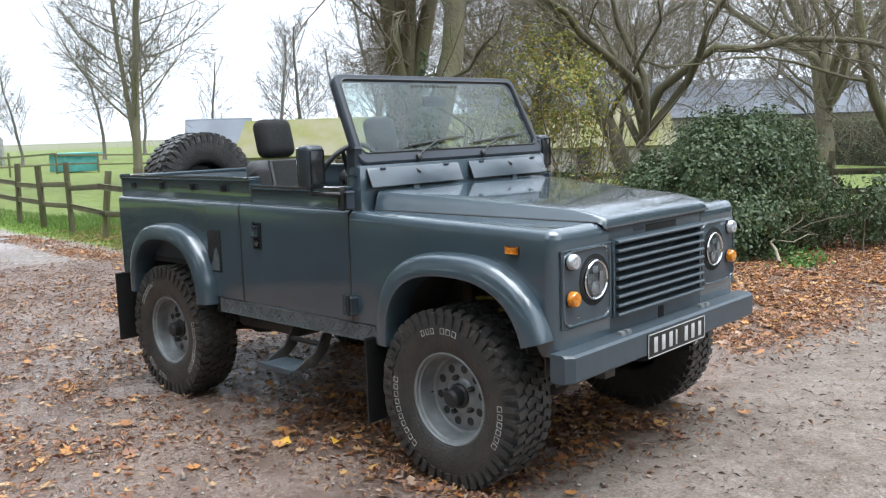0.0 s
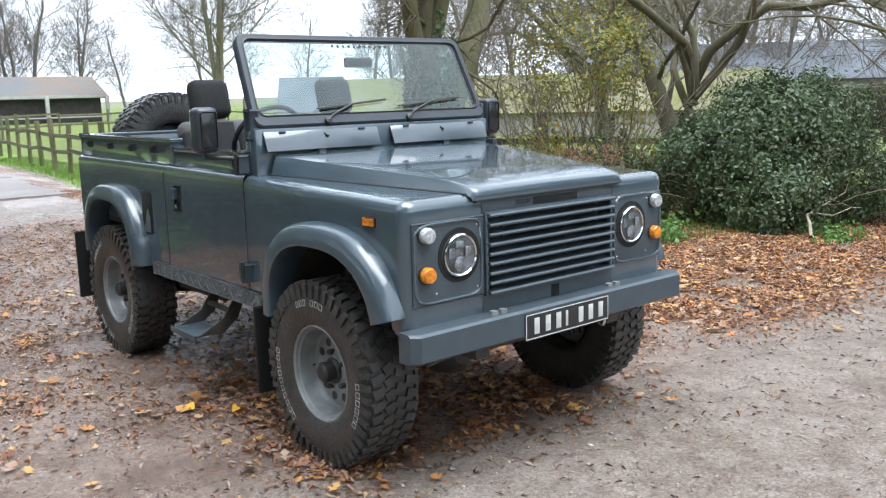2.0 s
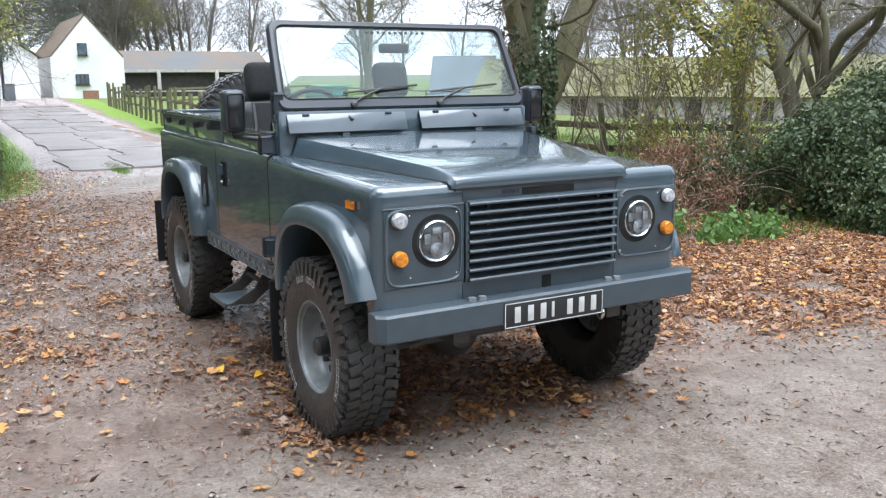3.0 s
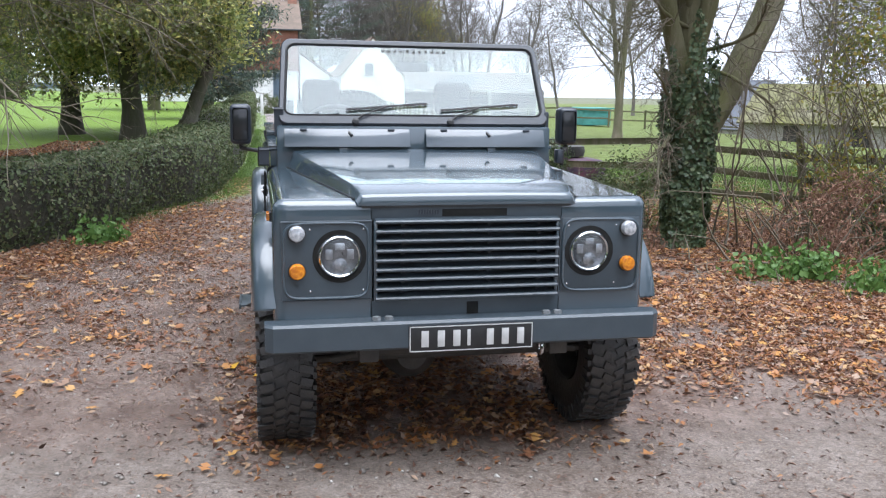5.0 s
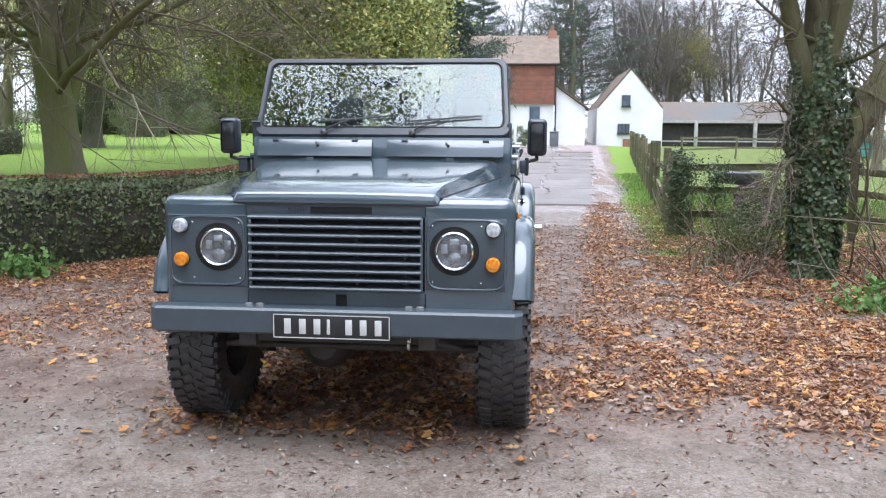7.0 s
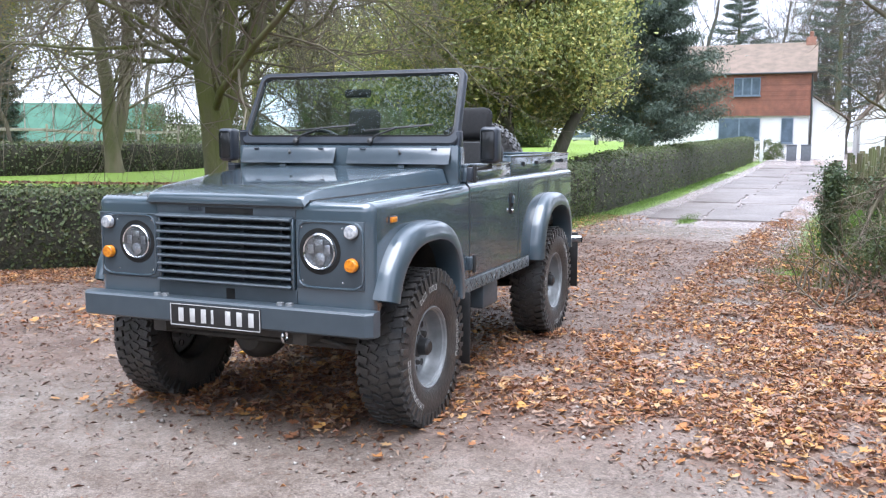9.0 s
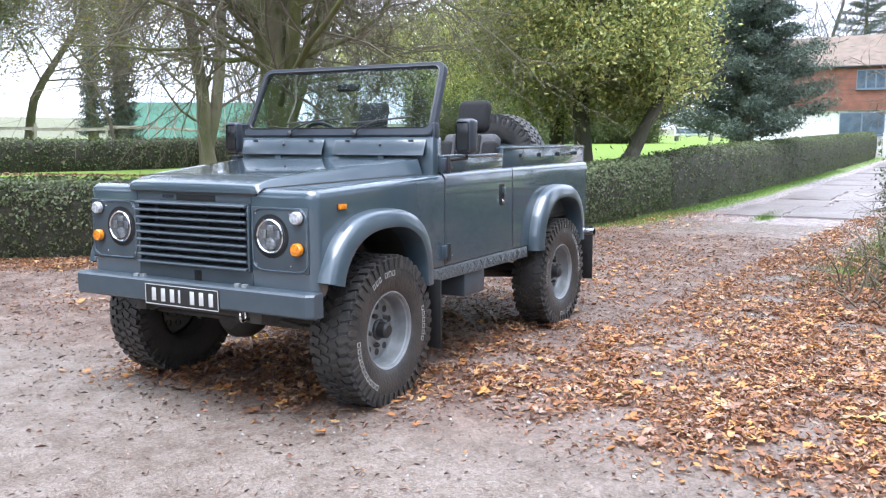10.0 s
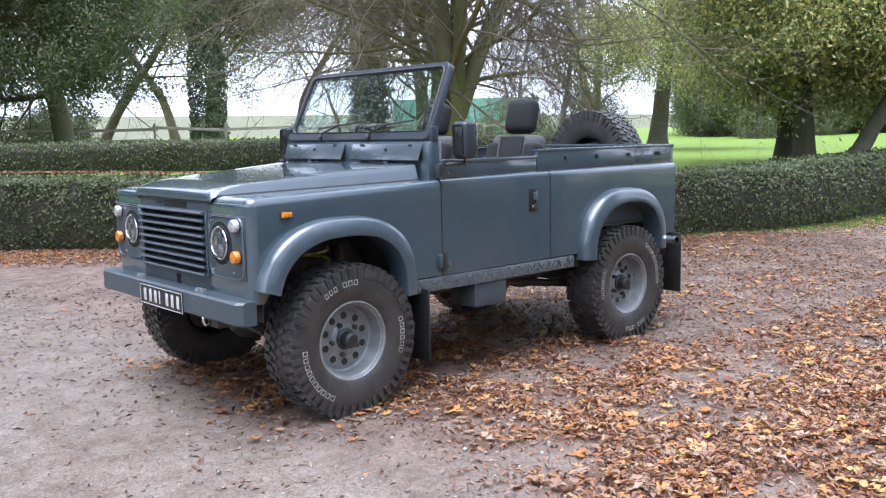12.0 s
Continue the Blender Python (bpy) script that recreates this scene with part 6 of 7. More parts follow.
def shrub(name, at, blobs, count, size, mat, label, seed, stems=40, reach=1.3, aspect=0.62):
    rng = np.random.default_rng(seed)
    root = thing(name, label, "shrub", at)
    poly = []
    for k in range(stems):
        a, tilt = rng.uniform(0, 6.28), rng.uniform(0.1, 0.9)
        p = np.array((rng.normal() * 0.3, rng.normal() * 0.3, -0.05))
        d = unit(np.array((math.cos(a) * tilt, math.sin(a) * tilt, 1.0)))
        pts = [p]
        for i in range(5):
            d = unit(d + rng.normal(size=3) * 0.18 - np.array((0, 0, 0.05 * i)))
            p = p + d * reach * rng.uniform(0.14, 0.28)
            pts.append(p)
        poly.append((pts, list(np.linspace(0.014, 0.003, 6))))
    tagged(tubes("undergrowth", poly, 4, TWIG, root), kind="stuff")
    tot = sum(b[3] * b[4] * b[5] for b in blobs) ** 1.0
    allp, allo = [], []
    for cx, cy, cz, rx, ry, rz in blobs:
        n = int(count * rx * ry * rz / tot)
        nc = max(5, n // 70)
        u = rng.normal(size=(nc, 3))
        u /= np.linalg.norm(u, axis=1, keepdims=True)
        c = u * (0.62 + 0.42 * rng.random(nc))[:, None] * np.array((rx, ry, rz))
        sel = rng.integers(0, nc, n)
        p = c[sel] + rng.normal(size=(n, 3)) * 0.085 * max(1.0, (rx + ry + rz) / 2.2)
        allo.append(p / (np.linalg.norm(p, axis=1, keepdims=True) + 1e-9))
        allp.append(p + np.array((cx, cy, cz)))
    p, o = np.concatenate(allp), np.concatenate(allo)
    ok = p[:, 2] > 0.0
    tagged(leaves("foliage", p[ok], size, mat, rng, root, out=o[ok], aspect=aspect), kind="stuff")
    return root


shrub("evergreen_bush", (-2.45, 7.0, -0.12), [(0, 0, 0.85, 0.9, 0.9, 0.85), (0.1, 0.55, 1.0, 0.75, 0.75, 0.8), (-0.55, -0.45, 0.7, 0.7, 0.7, 0.7), (0.35, 1.0, 0.55, 0.7, 0.75, 0.6), (0.3, -0.3, 0.4, 0.7, 0.9, 0.5), (-0.25, 0.1, 1.5, 0.4, 0.4, 0.35), (0.0, 0.75, 1.45, 0.35, 0.4, 0.3), (-0.9, -0.2, 0.5, 0.5, 0.5, 0.5)], 56000, 0.052, IVY_LEAF, "large dark glossy evergreen bush under the bare tree", 82, 60)
shrub("ivy_mound", (-1.3, 8.9, -0.12), [(0, 0, 0.4, 0.5, 0.8, 0.5), (0.2, 0.9, 0.35, 0.6, 0.8, 0.5), (0.2, 2.0, 0.4, 0.6, 0.9, 0.55)], 8000, 0.06, IVY_LEAF, "low mound of ivy and twigs at the verge", 83, 30, 0.8)
shrub("thin_leafy_shrub", (-4.5, 6.0, -0.1), [(0, 0, 1.5, 1.0, 1.0, 1.5), (-0.6, 0.5, 2.2, 0.9, 0.9, 1.0)], 6500, 0.055, SHRUB_LEAF, "thin shrub with sparse yellow-green leaves", 84, 45, 2.6)
shrub("bramble_patch", (-3.7, 4.3, -0.05), [(0, 0.1, 0.3, 0.5, 0.45, 0.4), (0.1, 0.8, 0.4, 0.55, 0.6, 0.55)], 5200, 0.06, BRACKEN, "dead brown bracken and brambles", 85, 36, 1.0, 0.2)
shrub("ivy_mound", (-4.0, 5.85, -0.05), [(0, 0, 0.4, 0.5, 0.5, 0.45), (-0.3, 0.4, 0.6, 0.4, 0.4, 0.4), (0.1, 0.6, 0.3, 0.45, 0.45, 0.35)], 5200, 0.045, IVY_LEAF, "dark green ivy mound behind the bracken", 99, 36, 1.2)
shrub("bramble_patch", (-5.6, 3.2, -0.03), [(0, 0, 0.3, 0.5, 0.4, 0.35), (-0.4, 0.35, 0.55, 0.45, 0.4, 0.4), (-0.9, 0.3, 0.3, 0.5, 0.4, 0.3)], 3800, 0.04, HEDGE_LEAF, "tangle of green brambles at the foot of the fence", 86, 44, 0.6)
shrub("bramble_patch", (-4.9, 3.15, -0.03), [(0, 0, 0.08, 0.45, 0.35, 0.12)], 500, 0.04, BRACKEN, "low heap of dry bramble stems by the ivy-clad tree", 98, 60, 0.36)
for at, sd in (((-4.5, 4.7, -0.05), 141), ((-5.1, 5.7, -0.05), 142), ((-4.2, 6.1, -0.05), 143)):
    trng = random.Random(sd)
    bare_tree("thicket_shrub", at, [((trng.gauss(0, 0.28), trng.gauss(0, 0.28), 1), trng.uniform(1.5, 2.9), 0.014, (trng.gauss(0, 0.3), trng.gauss(0, 0.35), -0.02)) for k in range(8)],
        dict(CFG, levels=2, tip=0.0035, kids=[9, 6], start=[0.25, 0.15], ang=[42, 45], ratio=[0.42, 0.45], wig=0.12, limb=0.5), TWIG, "thin bare thicket stems behind the bracken", sd, (6, 4, 3), "bare thicket shrubs", split=False)
shrub("ivy_clad_post", (-7.9, 2.85, 0), [(0, 0, 0.3, 0.06, 0.06, 0.4), (0, 0, 0.7, 0.08, 0.08, 0.35), (0.02, 0, 0.95, 0.1, 0.1, 0.15)], 3000, 0.04, IVY_LEAF, "gate post smothered in ivy", 87, 8, 0.8)
shrub("ivy_clad_post", (-8.0, 3.35, 0), [(0, 0, 0.8, 0.09, 0.09, 0.2), (0, 0, 0.5, 0.05, 0.05, 0.3)], 1000, 0.04, IVY_LEAF, "short post tangled with ivy", 88, 8, 0.8)
shrub("weed_clump", (-3.0, 3.55, -0.02), [(0, 0, 0.07, 0.22, 0.22, 0.12), (0.15, 0.45, 0.07, 0.25, 0.25, 0.13)], 900, 0.06, WEED_LEAF, "fresh green nettles at the verge", 89, 10, 0.2, 0.7)
shrub("weed_clump", (-2.45, 4.35, -0.02), [(0, 0, 0.08, 0.25, 0.3, 0.14), (0.1, 0.55, 0.06, 0.2, 0.3, 0.1)], 1000, 0.06, WEED_LEAF, "fresh green nettles at the verge", 90, 10, 0.2, 0.7)
shrub("weed_clump", (-3.65, -4.0, 0.0), [(0, 0, 0.06, 0.18, 0.18, 0.1)], 400, 0.07, WEED_LEAF, "green weeds at the foot of the hedge", 91, 6, 0.2, 0.7)
shrub("weed_clump", (-5.6, -2.45, 0.0), [(0, 0, 0.06, 0.3, 0.16, 0.1)], 450, 0.07, WEED_LEAF, "green weeds at the foot of the hedge", 92, 6, 0.2, 0.7)
shrub("weed_clump", (-1.2, 6.1, -0.12), [(0, 0, 0.05, 0.2, 0.4, 0.1)], 500, 0.05, WEED_LEAF, "green weeds below the bush", 93, 6, 0.2, 0.7)
shrub("garden_shrub", (-54.5, 0.0, 0.2), [(0, 0, 0.5, 0.8, 1.0, 0.7)], 3000, 0.09, HEDGE_LEAF, "rounded green shrub by the house", 94, 12, 1.0)
shrub("field_bush", (-9.5, -31.0, 0.85), [(0, 0, 0.9, 1.5, 1.5, 1.2), (1.5, 1.0, 0.8, 1.3, 1.3, 1.0)], 14000, 0.085, HEDGE_LEAF, "dark bushes at the field's edge", 95, 30, 1.5)
field_shrub = shrub("field_bush", (-24, -21, 0.75), [(0, 0, 0.8, 1.6, 1.6, 1.2), (-3.5, 1.0, 1.0, 1.8, 1.6, 1.3)], 16000, 0.085, HEDGE_LEAF, "dark bushes at the back of the lawn", 96, 30, 1.5)
DEAD = [((-1.3, 5.85, 0.02), (-1.45, 6.1, 0.12), (-1.62, 6.35, 0.16), (-1.68, 6.6, 0.17), (-1.62, 6.85, 0.26), (-1.7, 7.05, 0.36)),
        ((-1.66, 6.5, 0.17), (-1.5, 6.7, 0.13), (-1.42, 6.95, 0.2), (-1.4, 7.15, 0.18)), ((-1.62, 6.85, 0.26), (-1.5, 6.95, 0.36), (-1.52, 7.05, 0.45))]
tagged(tubes("dead_branch", [(p, [0.02 * (1 - 0.75 * i / (len(p) - 1)) * (1.0 if len(p) > 5 else 0.55) for i in range(len(p))]) for p in DEAD], 7, FALLEN_WOOD), "pale dead branch lying against the bush", "branch")


# ---- fences ----
def post_fence(pts, label, rails=(0.45, 0.82), post_h=1.12, spacing=1.9, seed=1, lean=0.05, r=0.055, mat=POST_WOOD, square=False):
    rng = random.Random(seed)
    root = thing("post_and_rail_fence", label, "fence")
    pts = [Vector((x, y, 0)) for x, y in pts]
    tops = []
    for a, b in zip(pts, pts[1:]):
        n = max(1, round((b - a).length / spacing))
        for i in range(n):
            tops.append(a + (b - a) * i / n)
    tops.append(pts[-1])
    for p in tops:
        z = float(height(p.x, p.y))
        h = post_h * rng.uniform(0.9, 1.12)
        dx, dy = rng.gauss(0, lean), rng.gauss(0, lean)
        poly = [(p.x, p.y, z - 0.1), (p.x + dx * h * 0.5, p.y + dy * h * 0.5, z + h * 0.5), (p.x + dx * h, p.y + dy * h, z + h)]
        part("post", rod(poly, r * rng.uniform(0.85, 1.15), 4 if square else 7), mat, root)
    for a, b in zip(tops, tops[1:]):
        for rh in rails:
            za, zb = float(height(a.x, a.y)), float(height(b.x, b.y))
            j = rng.uniform(-0.05, 0.05)
            m = look((a.x, a.y, za + rh + j), (b.x, b.y, zb + rh + rng.uniform(-0.06, 0.06)))
            part("rail", box(-0.018, 0.018, -0.045, 0.045, -(b - a).length - 0.08, 0.08, bevel=0.006, m=m), mat, root)
    return root


post_fence([(-8.3, 2.8), (-17, 3.55), (-30, 4.7), (-46, 6.2)], "leaning mossy post and rail fence beside the lane", seed=3, spacing=1.45, lean=0.04)
post_fence([(-8.3, 2.95), (-7.6, 5.0), (-5.0, 7.4), (-2.2, 9.6), (1.5, 12.0)], "old mossy post and rail fence round the paddock", seed=5, rails=(0.3, 0.62, 0.95), spacing=2.1)
post_fence([(6, -27.5), (-3, -24.0), (-9, -21.5), (-15, -19.5), (-22, -18.5)], "pale post and rail fence behind the lawn hedge", rails=(0.6, 0.98), post_h=1.12, seed=7, spacing=2.0, lean=0.01, mat=PALE_WOOD, square=True, r=0.05)
post_fence([(-40, 8), (-46, 22), (-44, 40)], "thin rail fence across the far paddock", rails=(0.5, 1.0), post_h=1.15, seed=8, spacing=3.0, lean=0.02)
brace = thing("fence_brace", "diagonal timber brace of the paddock fence", "fence")
part("brace", rod([(-4.95, 7.3, 0.85), (-4.2, 7.9, 0.1)], 0.05, 6), POST_WOOD, brace)


# ---- buildings ----
def gable_house(name, label, x0, x1, y0, y1, z0, eave, ridge, along, wall_mat, roof_mat, category="house", over=0.35):
    """Walls and a pitched roof; along: the ridge's axis."""
    root = thing(name, label, category)
    bm = bmesh.new()
    if along == "x":
        ym = (y0 + y1) / 2
        prof = [(y0, z0), (y1, z0), (y1, eave), (ym, ridge), (y0, eave)]
        rows = [[(x, y, z) for y, z in prof] for x in (x0, x1)]
    else:
        xm = (x0 + x1) / 2
        prof = [(x0, z0), (x1, z0), (x1, eave), (xm, ridge), (x0, eave)]
        rows = [[(x, y, z) for x, z in prof] for y in (y0, y1)]
    add_grid(bm, rows, close=True)
    bmesh.ops.holes_fill(bm, edges=bm.edges[:])
    part("wall", bm, wall_mat, root, smooth=False)
    for sgn in (-1, 1):
        if along == "x":
            c, h = (y0 + y1) / 2, (y1 - y0) / 2
            k = (ridge - eave) / h
            q = [[(x, c, ridge + 0.06), (x, c + sgn * (h + over), ridge + 0.06 - k * (h + over))] for x in (x0 - over, x1 + over)]
        else:
            c, h = (x0 + x1) / 2, (x1 - x0) / 2
            k = (ridge - eave) / h
            q = [[(c, y, ridge + 0.06), (c + sgn * (h + over), y, ridge + 0.06 - k * (h + over))] for y in (y0 - over, y1 + over)]
        bm = add_grid(bmesh.new(), q)
        part("roof_slope", thick(bm, 0.1), roof_mat, root, smooth=False)
    return root


def window(root, x, y0, y1, z0, z1, mullions=1, mat=BLUE_FRAME):
    fr = part("window", box(x, x + 0.08, y0, y1, z0, z1), mat, root)
    n = mullions + 1
    for k in range(n):
        a, b = y0 + (y1 - y0) * k / n, y0 + (y1 - y0) * (k + 1) / n
        part("pane", box(x + 0.075, x + 0.09, a + 0.05, b - 0.05, z0 + 0.06, z1 - 0.06), WINDOW_GLASS, fr)
    part("sill", box(x, x + 0.16, y0 - 0.05, y1 + 0.05, z0 - 0.07, z0), mat, fr)
    return fr


red_house = gable_house("tile_hung_house", "two-storey house with white ground floor and red hung tiles", -69, -60, -9.0, 2.2, 0.0, 5.85, 8.05, "y", RENDER_WHITE, ROOF_BROWN)
part("hung_tile_backing", box(-60.0, -59.86, -9.02, 2.25, 3.0, 5.8), TILE_RED, red_house)
for k in range(20):
    part("tile_course", box(-59.88, -59.80 + 0.012 * (k % 2), -9.03, 2.26, 3.0 + k * 0.139, 3.125 + k * 0.139), TILE_RED, red_house)
window(red_house, -59.82, -2.6, -0.9, 4.35, 5.55, 2)
window(red_house, -59.95, -3.5, -0.85, 1.4, 2.85, 1)
window(red_house, -59.95, 0.5, 1.25, 1.2, 2.85, 0)
part("gutter", rod([(-59.6, -9.3, 5.78), (-59.6, 2.5, 5.78)], 0.07, 8), BLACK, red_house)
part("downpipe", rod([(-59.75, 2.28, 5.7), (-59.75, 2.33, 0.1)], 0.05, 8), BLACK, red_house)
chim = part("chimney", box(-64.6, -63.9, 1.75, 2.4, 6.0, 8.5, bevel=0.03), BRICK_CHIM, red_house)
part("chimney_pot", lathe([(0.12, 8.45), (0.14, 8.85), (0.1, 8.9)], 12, Matrix.Translation((-64.25, 2.08, 0))), BRICK_CHIM, chim)
lean_to = thing("white_outbuilding", "white lean-to outbuilding beside the house", "outbuilding")
bm = add_grid(bmesh.new(), [[(x, 2.4, 0.0), (x, 4.45, 0.0), (x, 4.45, 2.75), (x, 2.4, 4.2)] for x in (-66, -60.3)], close=True)
bmesh.ops.holes_fill(bm, edges=bm.edges[:])
part("wall", bm, RENDER_WHITE, lean_to, smooth=False)
part("roof_slope", thick(add_grid(bmesh.new(), [[(x, 2.4, 4.27), (x, 4.7, 2.65)] for x in (-66.1, -60.1)]), 0.08), ROOF_BROWN, lean_to, smooth=False)

cottage = gable_house("white_cottage", "white rendered cottage with a steep gable", -74, -62, 5.4, 10.1, 0.0, 2.8, 5.6, "x", RENDER_WHITE, ROOF_BROWN, over=0.03)
window(cottage, -61.98, 7.15, 7.75, 2.9, 3.7, 0, BARN_DARK)
window(cottage, -61.98, 6.9, 7.75, 0.95, 1.65, 2, BARN_DARK)
part("door", box(-62.0, -61.93, 7.3, 8.3, 0.0, 0.55), BRICK_CHIM, cottage)

# the front is a closed dark wall that stands for the shaded inside
barn = gable_house("open_barn", "long low open-fronted barn with a patchy slate roof", -70, -64.2, 10.3, 21.0, -0.3, 1.95, 3.3, "y", BARN_DARK, ROOF_SLATE, "barn", 0.5)
for k in range(3):
    part("barn_post", box(-63.75, -63.5, 12.65 + k * 4.25, 12.9 + k * 4.25, -0.3, 1.9, bevel=0.02), BARN_POST, barn)
part("eave_beam", box(-63.8, -63.55, 10.3, 21.0, 1.75, 1.95), BARN_POST, barn)
part("front_rail", box(-63.6, -63.5, 10.3, 21.0, 0.35, 0.45), BARN_POST, barn)

farm = gable_house("farm_building", "low pale farm building with a mossy sheet roof", -9.5, 14.0, 0.0, 5.6, -0.4, 1.25, 3.1, "x", STONE_WALL, ROOF_MOSS, "barn", 0.3)
# dark plates on the wall paint the shade within its openings
for x in (-7.4, -4.0, -1.2, 2.0, 5.5, 9.0):
    part("dark_opening", box(x, x + 0.8, -0.06, 0.02, 0.0, 1.05), BARN_DARK, farm)
for x in (-6.0, -1.5, 1.2, 5.4):
    part("roof_light", box(x, x + 1.3, -0.35, 0.35, 0.0, 0.05, m=Matrix.Translation((0, 1.3, 2.2)) @ pose(0, 0, 0, 33.5)), CLEAR_LENS, farm)
farm.matrix_world = pose(-32.0, 30.6, -0.85, 0, 0, 38.6)
farm2 = gable_house("farm_building", "steep-roofed grey outbuilding beyond the paddock", -2.0, 2.0, -2.4, 2.4, -0.6, 0.5, 3.4, "x", STONE_WALL, ROOF_PALE, "barn", 0.2)
farm2.matrix_world = pose(-50.0, 30.4, -0.7, 0, 0, 52)
stable = gable_house("large_barn", "large grey barn with a pale sheet roof behind the farm buildings", -4, 20, -5, 5, -0.6, 2.7, 5.0, "x", STONE_WALL, ROOF_PALE, "barn", 0.3)
stable.matrix_world = pose(-34, 47, -0.85, 0, 0, 38.6)
court = thing("tennis_screen", "teal mesh screen of a court behind the lawn trees", "screen")
part("mesh_panel", box(-4.9, 4.9, -0.03, 0.03, 0.2, 2.6), COURT_MESH, court)
for k in range(7):
    part("screen_post", rod([(-4.8 + 1.6 * k, 0.08, -0.1), (-4.8 + 1.6 * k, 0.08, 2.75)], 0.045, 6), BARN_POST, court)
court.matrix_world = pose(-38.8, -39.4, 1.05, 0, 0, -48)
shel = thing("field_shelter", "small teal corrugated shelter in the paddock", "shed")
part("body", box(-48, -45.5, 17.9, 19.6, -0.1, 0.85, bevel=0.02), TEAL, shel)
part("roof_sheet", box(-48.2, -45.3, 17.7, 19.8, 0.85, 0.92), TEAL, shel)
trough = thing("covered_pile", "heap under a dark red and blue sheet by the fence", "pile")
part("sheet", box(-9.6, -8.9, 3.9, 4.5, 0.0, 0.62, bevel=0.12, seg=3), RED_CLOTH, trough)
part("tyre_on_top", lathe([(0.16, 0.0), (0.3, 0.02), (0.32, 0.1), (0.3, 0.18), (0.16, 0.2)], 20, pose(-9.5, 4.0, 0.62)), RUBBER, trough)
for y in (1.35, 2.15):
    b = thing("wheelie_bin", "grey wheeled bin beside the house", "bin", (-54.0, y, 0.1), "bins by the house")
    part("body", box(-0.3, 0.3, -0.28, 0.28, 0.05, 0.95, bevel=0.04), BIN_GREY, b)
    part("lid", box(-0.33, 0.33, -0.31, 0.31, 0.95, 1.03, bevel=0.03), BIN_GREY, b)
trailer = thing("white_trailer", "small white box trailer with blue marks on the far lawn", "trailer", (-79.2, -17.9, 0.85))
part("body", box(-0.7, 0.7, -0.95, 0.95, 0.35, 1.55, bevel=0.08), RENDER_WHITE, trailer)
part("panel", box(0.69, 0.72, -0.8, 0.8, 0.5, 0.8, bevel=0.01), BLUE_FRAME, trailer)
for y in (-0.97, 0.97):
    part("wheel", lathe([(0.0, 0.06), (0.16, 0.06), (0.3, 0.05), (0.3, -0.05), (0.0, -0.06)], 20, pose(0, y, 0.2, 90)), RUBBER, trailer)
part("drawbar", rod([(0.7, 0, 0.35), (1.5, 0, 0.3)], 0.04, 8), UNDER, trailer)
trailer.scale = (1.6, 1.6, 1.5)
gatepost = thing("white_gate_post", "white painted post at the end of the hedge", "post", (-53.4, -0.35, 0.1))
part("shaft", box(-0.09, 0.09, -0.09, 0.09, 0, 1.35, bevel=0.02), RENDER_WHITE, gatepost)
part("cap", box(-0.12, 0.12, -0.12, 0.12, 1.35, 1.42, bevel=0.015), RENDER_WHITE, gatepost)

# trees behind the camera, which the paintwork and glass reflect
back_a, _, back_tw = bare_tree("roadside_tree", (9.5, -10.0, 0), [((0, 0.05, 1), 7.0, 0.28, (0, 0, 0)), ((0.2, 0.3, 1), 6.0, 0.18, (0, 0, 1.0))], dict(CFG, kids=[12, 9, 7, 5], start=[0.25, 0.2, 0.1]), BARK, "bare roadside tree across the drive", 101, group="bare roadside trees")
clumps(back_a, back_tw, 600, 0.4, 0.055, HEDGE_LEAF, prng, "leaf_clumps", 110, 1.5)
back_a.scale = (1.7, 1.7, 1.75)
for x, y, r, s in ((8.0, -14.5, 80, 1.6), (14.0, -8.0, 150, 2.1)):
    c = copy_thing(back_a, pose(x, y, 0, 0, 0, r))
    c.scale = (s, s, s)

# more of the bare thicket behind the bush, two unseen trees added for reflections, and a hedge line at the far side of
# the paddock
for x, y, r, s in ((-9.5, 12.5, 120, 1.05), (-4.5, 16.0, 300, 1.3), (8.0, 14.0, 60, 1.8), (14.0, 16.5, 250, 2.0)):
    c = copy_thing(bush_tree, pose(x, y, -0.1, 0, 0, r))
    c.scale = (s, s, s)
bare_tree("verge_tree", (-1.15, 9.7, -0.1), [((0.05, 0.1, 1), 5.5, 0.14, (0, 0, 0)), ((-0.3, -0.2, 1), 4.5, 0.09, (0, 0, 1.0))], dict(CFG, kids=[12, 8, 6, 4], start=[0.25, 0.2, 0.1, 0.1]), BARK, "slim bare tree on the verge", 111)
hedge("paddock_hedge", [(-70, 62), (-40, 56), (-16, 46), (4, 40), (30, 36)], 2.2, [1.3, 1.2, 1.35, 1.4, 1.3], "dark hedge along the far side of the paddock", 420, 12, 0.17)

# leafy and bare copies that thicken the field's edge beyond the lawn
for src, x, y, r, s in ((side_a, -1.0, -27.0, 140, 1.05), (side_a, 6.0, -24.0, 40, 1.1), (side_c, -14.5, -31.5, 200, 1.1), (tr2, -24.0, -16.5, 250, 1.1), (side_a, 1.5, -31.0, 300, 1.1), (side_c, -10.0, -28.5, 60, 1.05), (side_c, 10.0, -27.0, 20, 1.2)):
    c = copy_thing(src, pose(x, y, float(height(x, y)), 0, 0, r))
    c.scale = (s, s, s)

autumn, _, autumn_tw = bare_tree("autumn_tree", (-82, 16.5, 0.1), [((0.02, 0, 1), 8.0, 0.16, (0, 0, 0))], dict(CFG, kids=[18, 9, 6, 4], start=[0.3, 0.15, 0.1, 0.1], tip=0.022), BARK_FAR, "tree behind the barn with its last russet leaves", 151, (7, 5, 4, 3, 3), split=False)
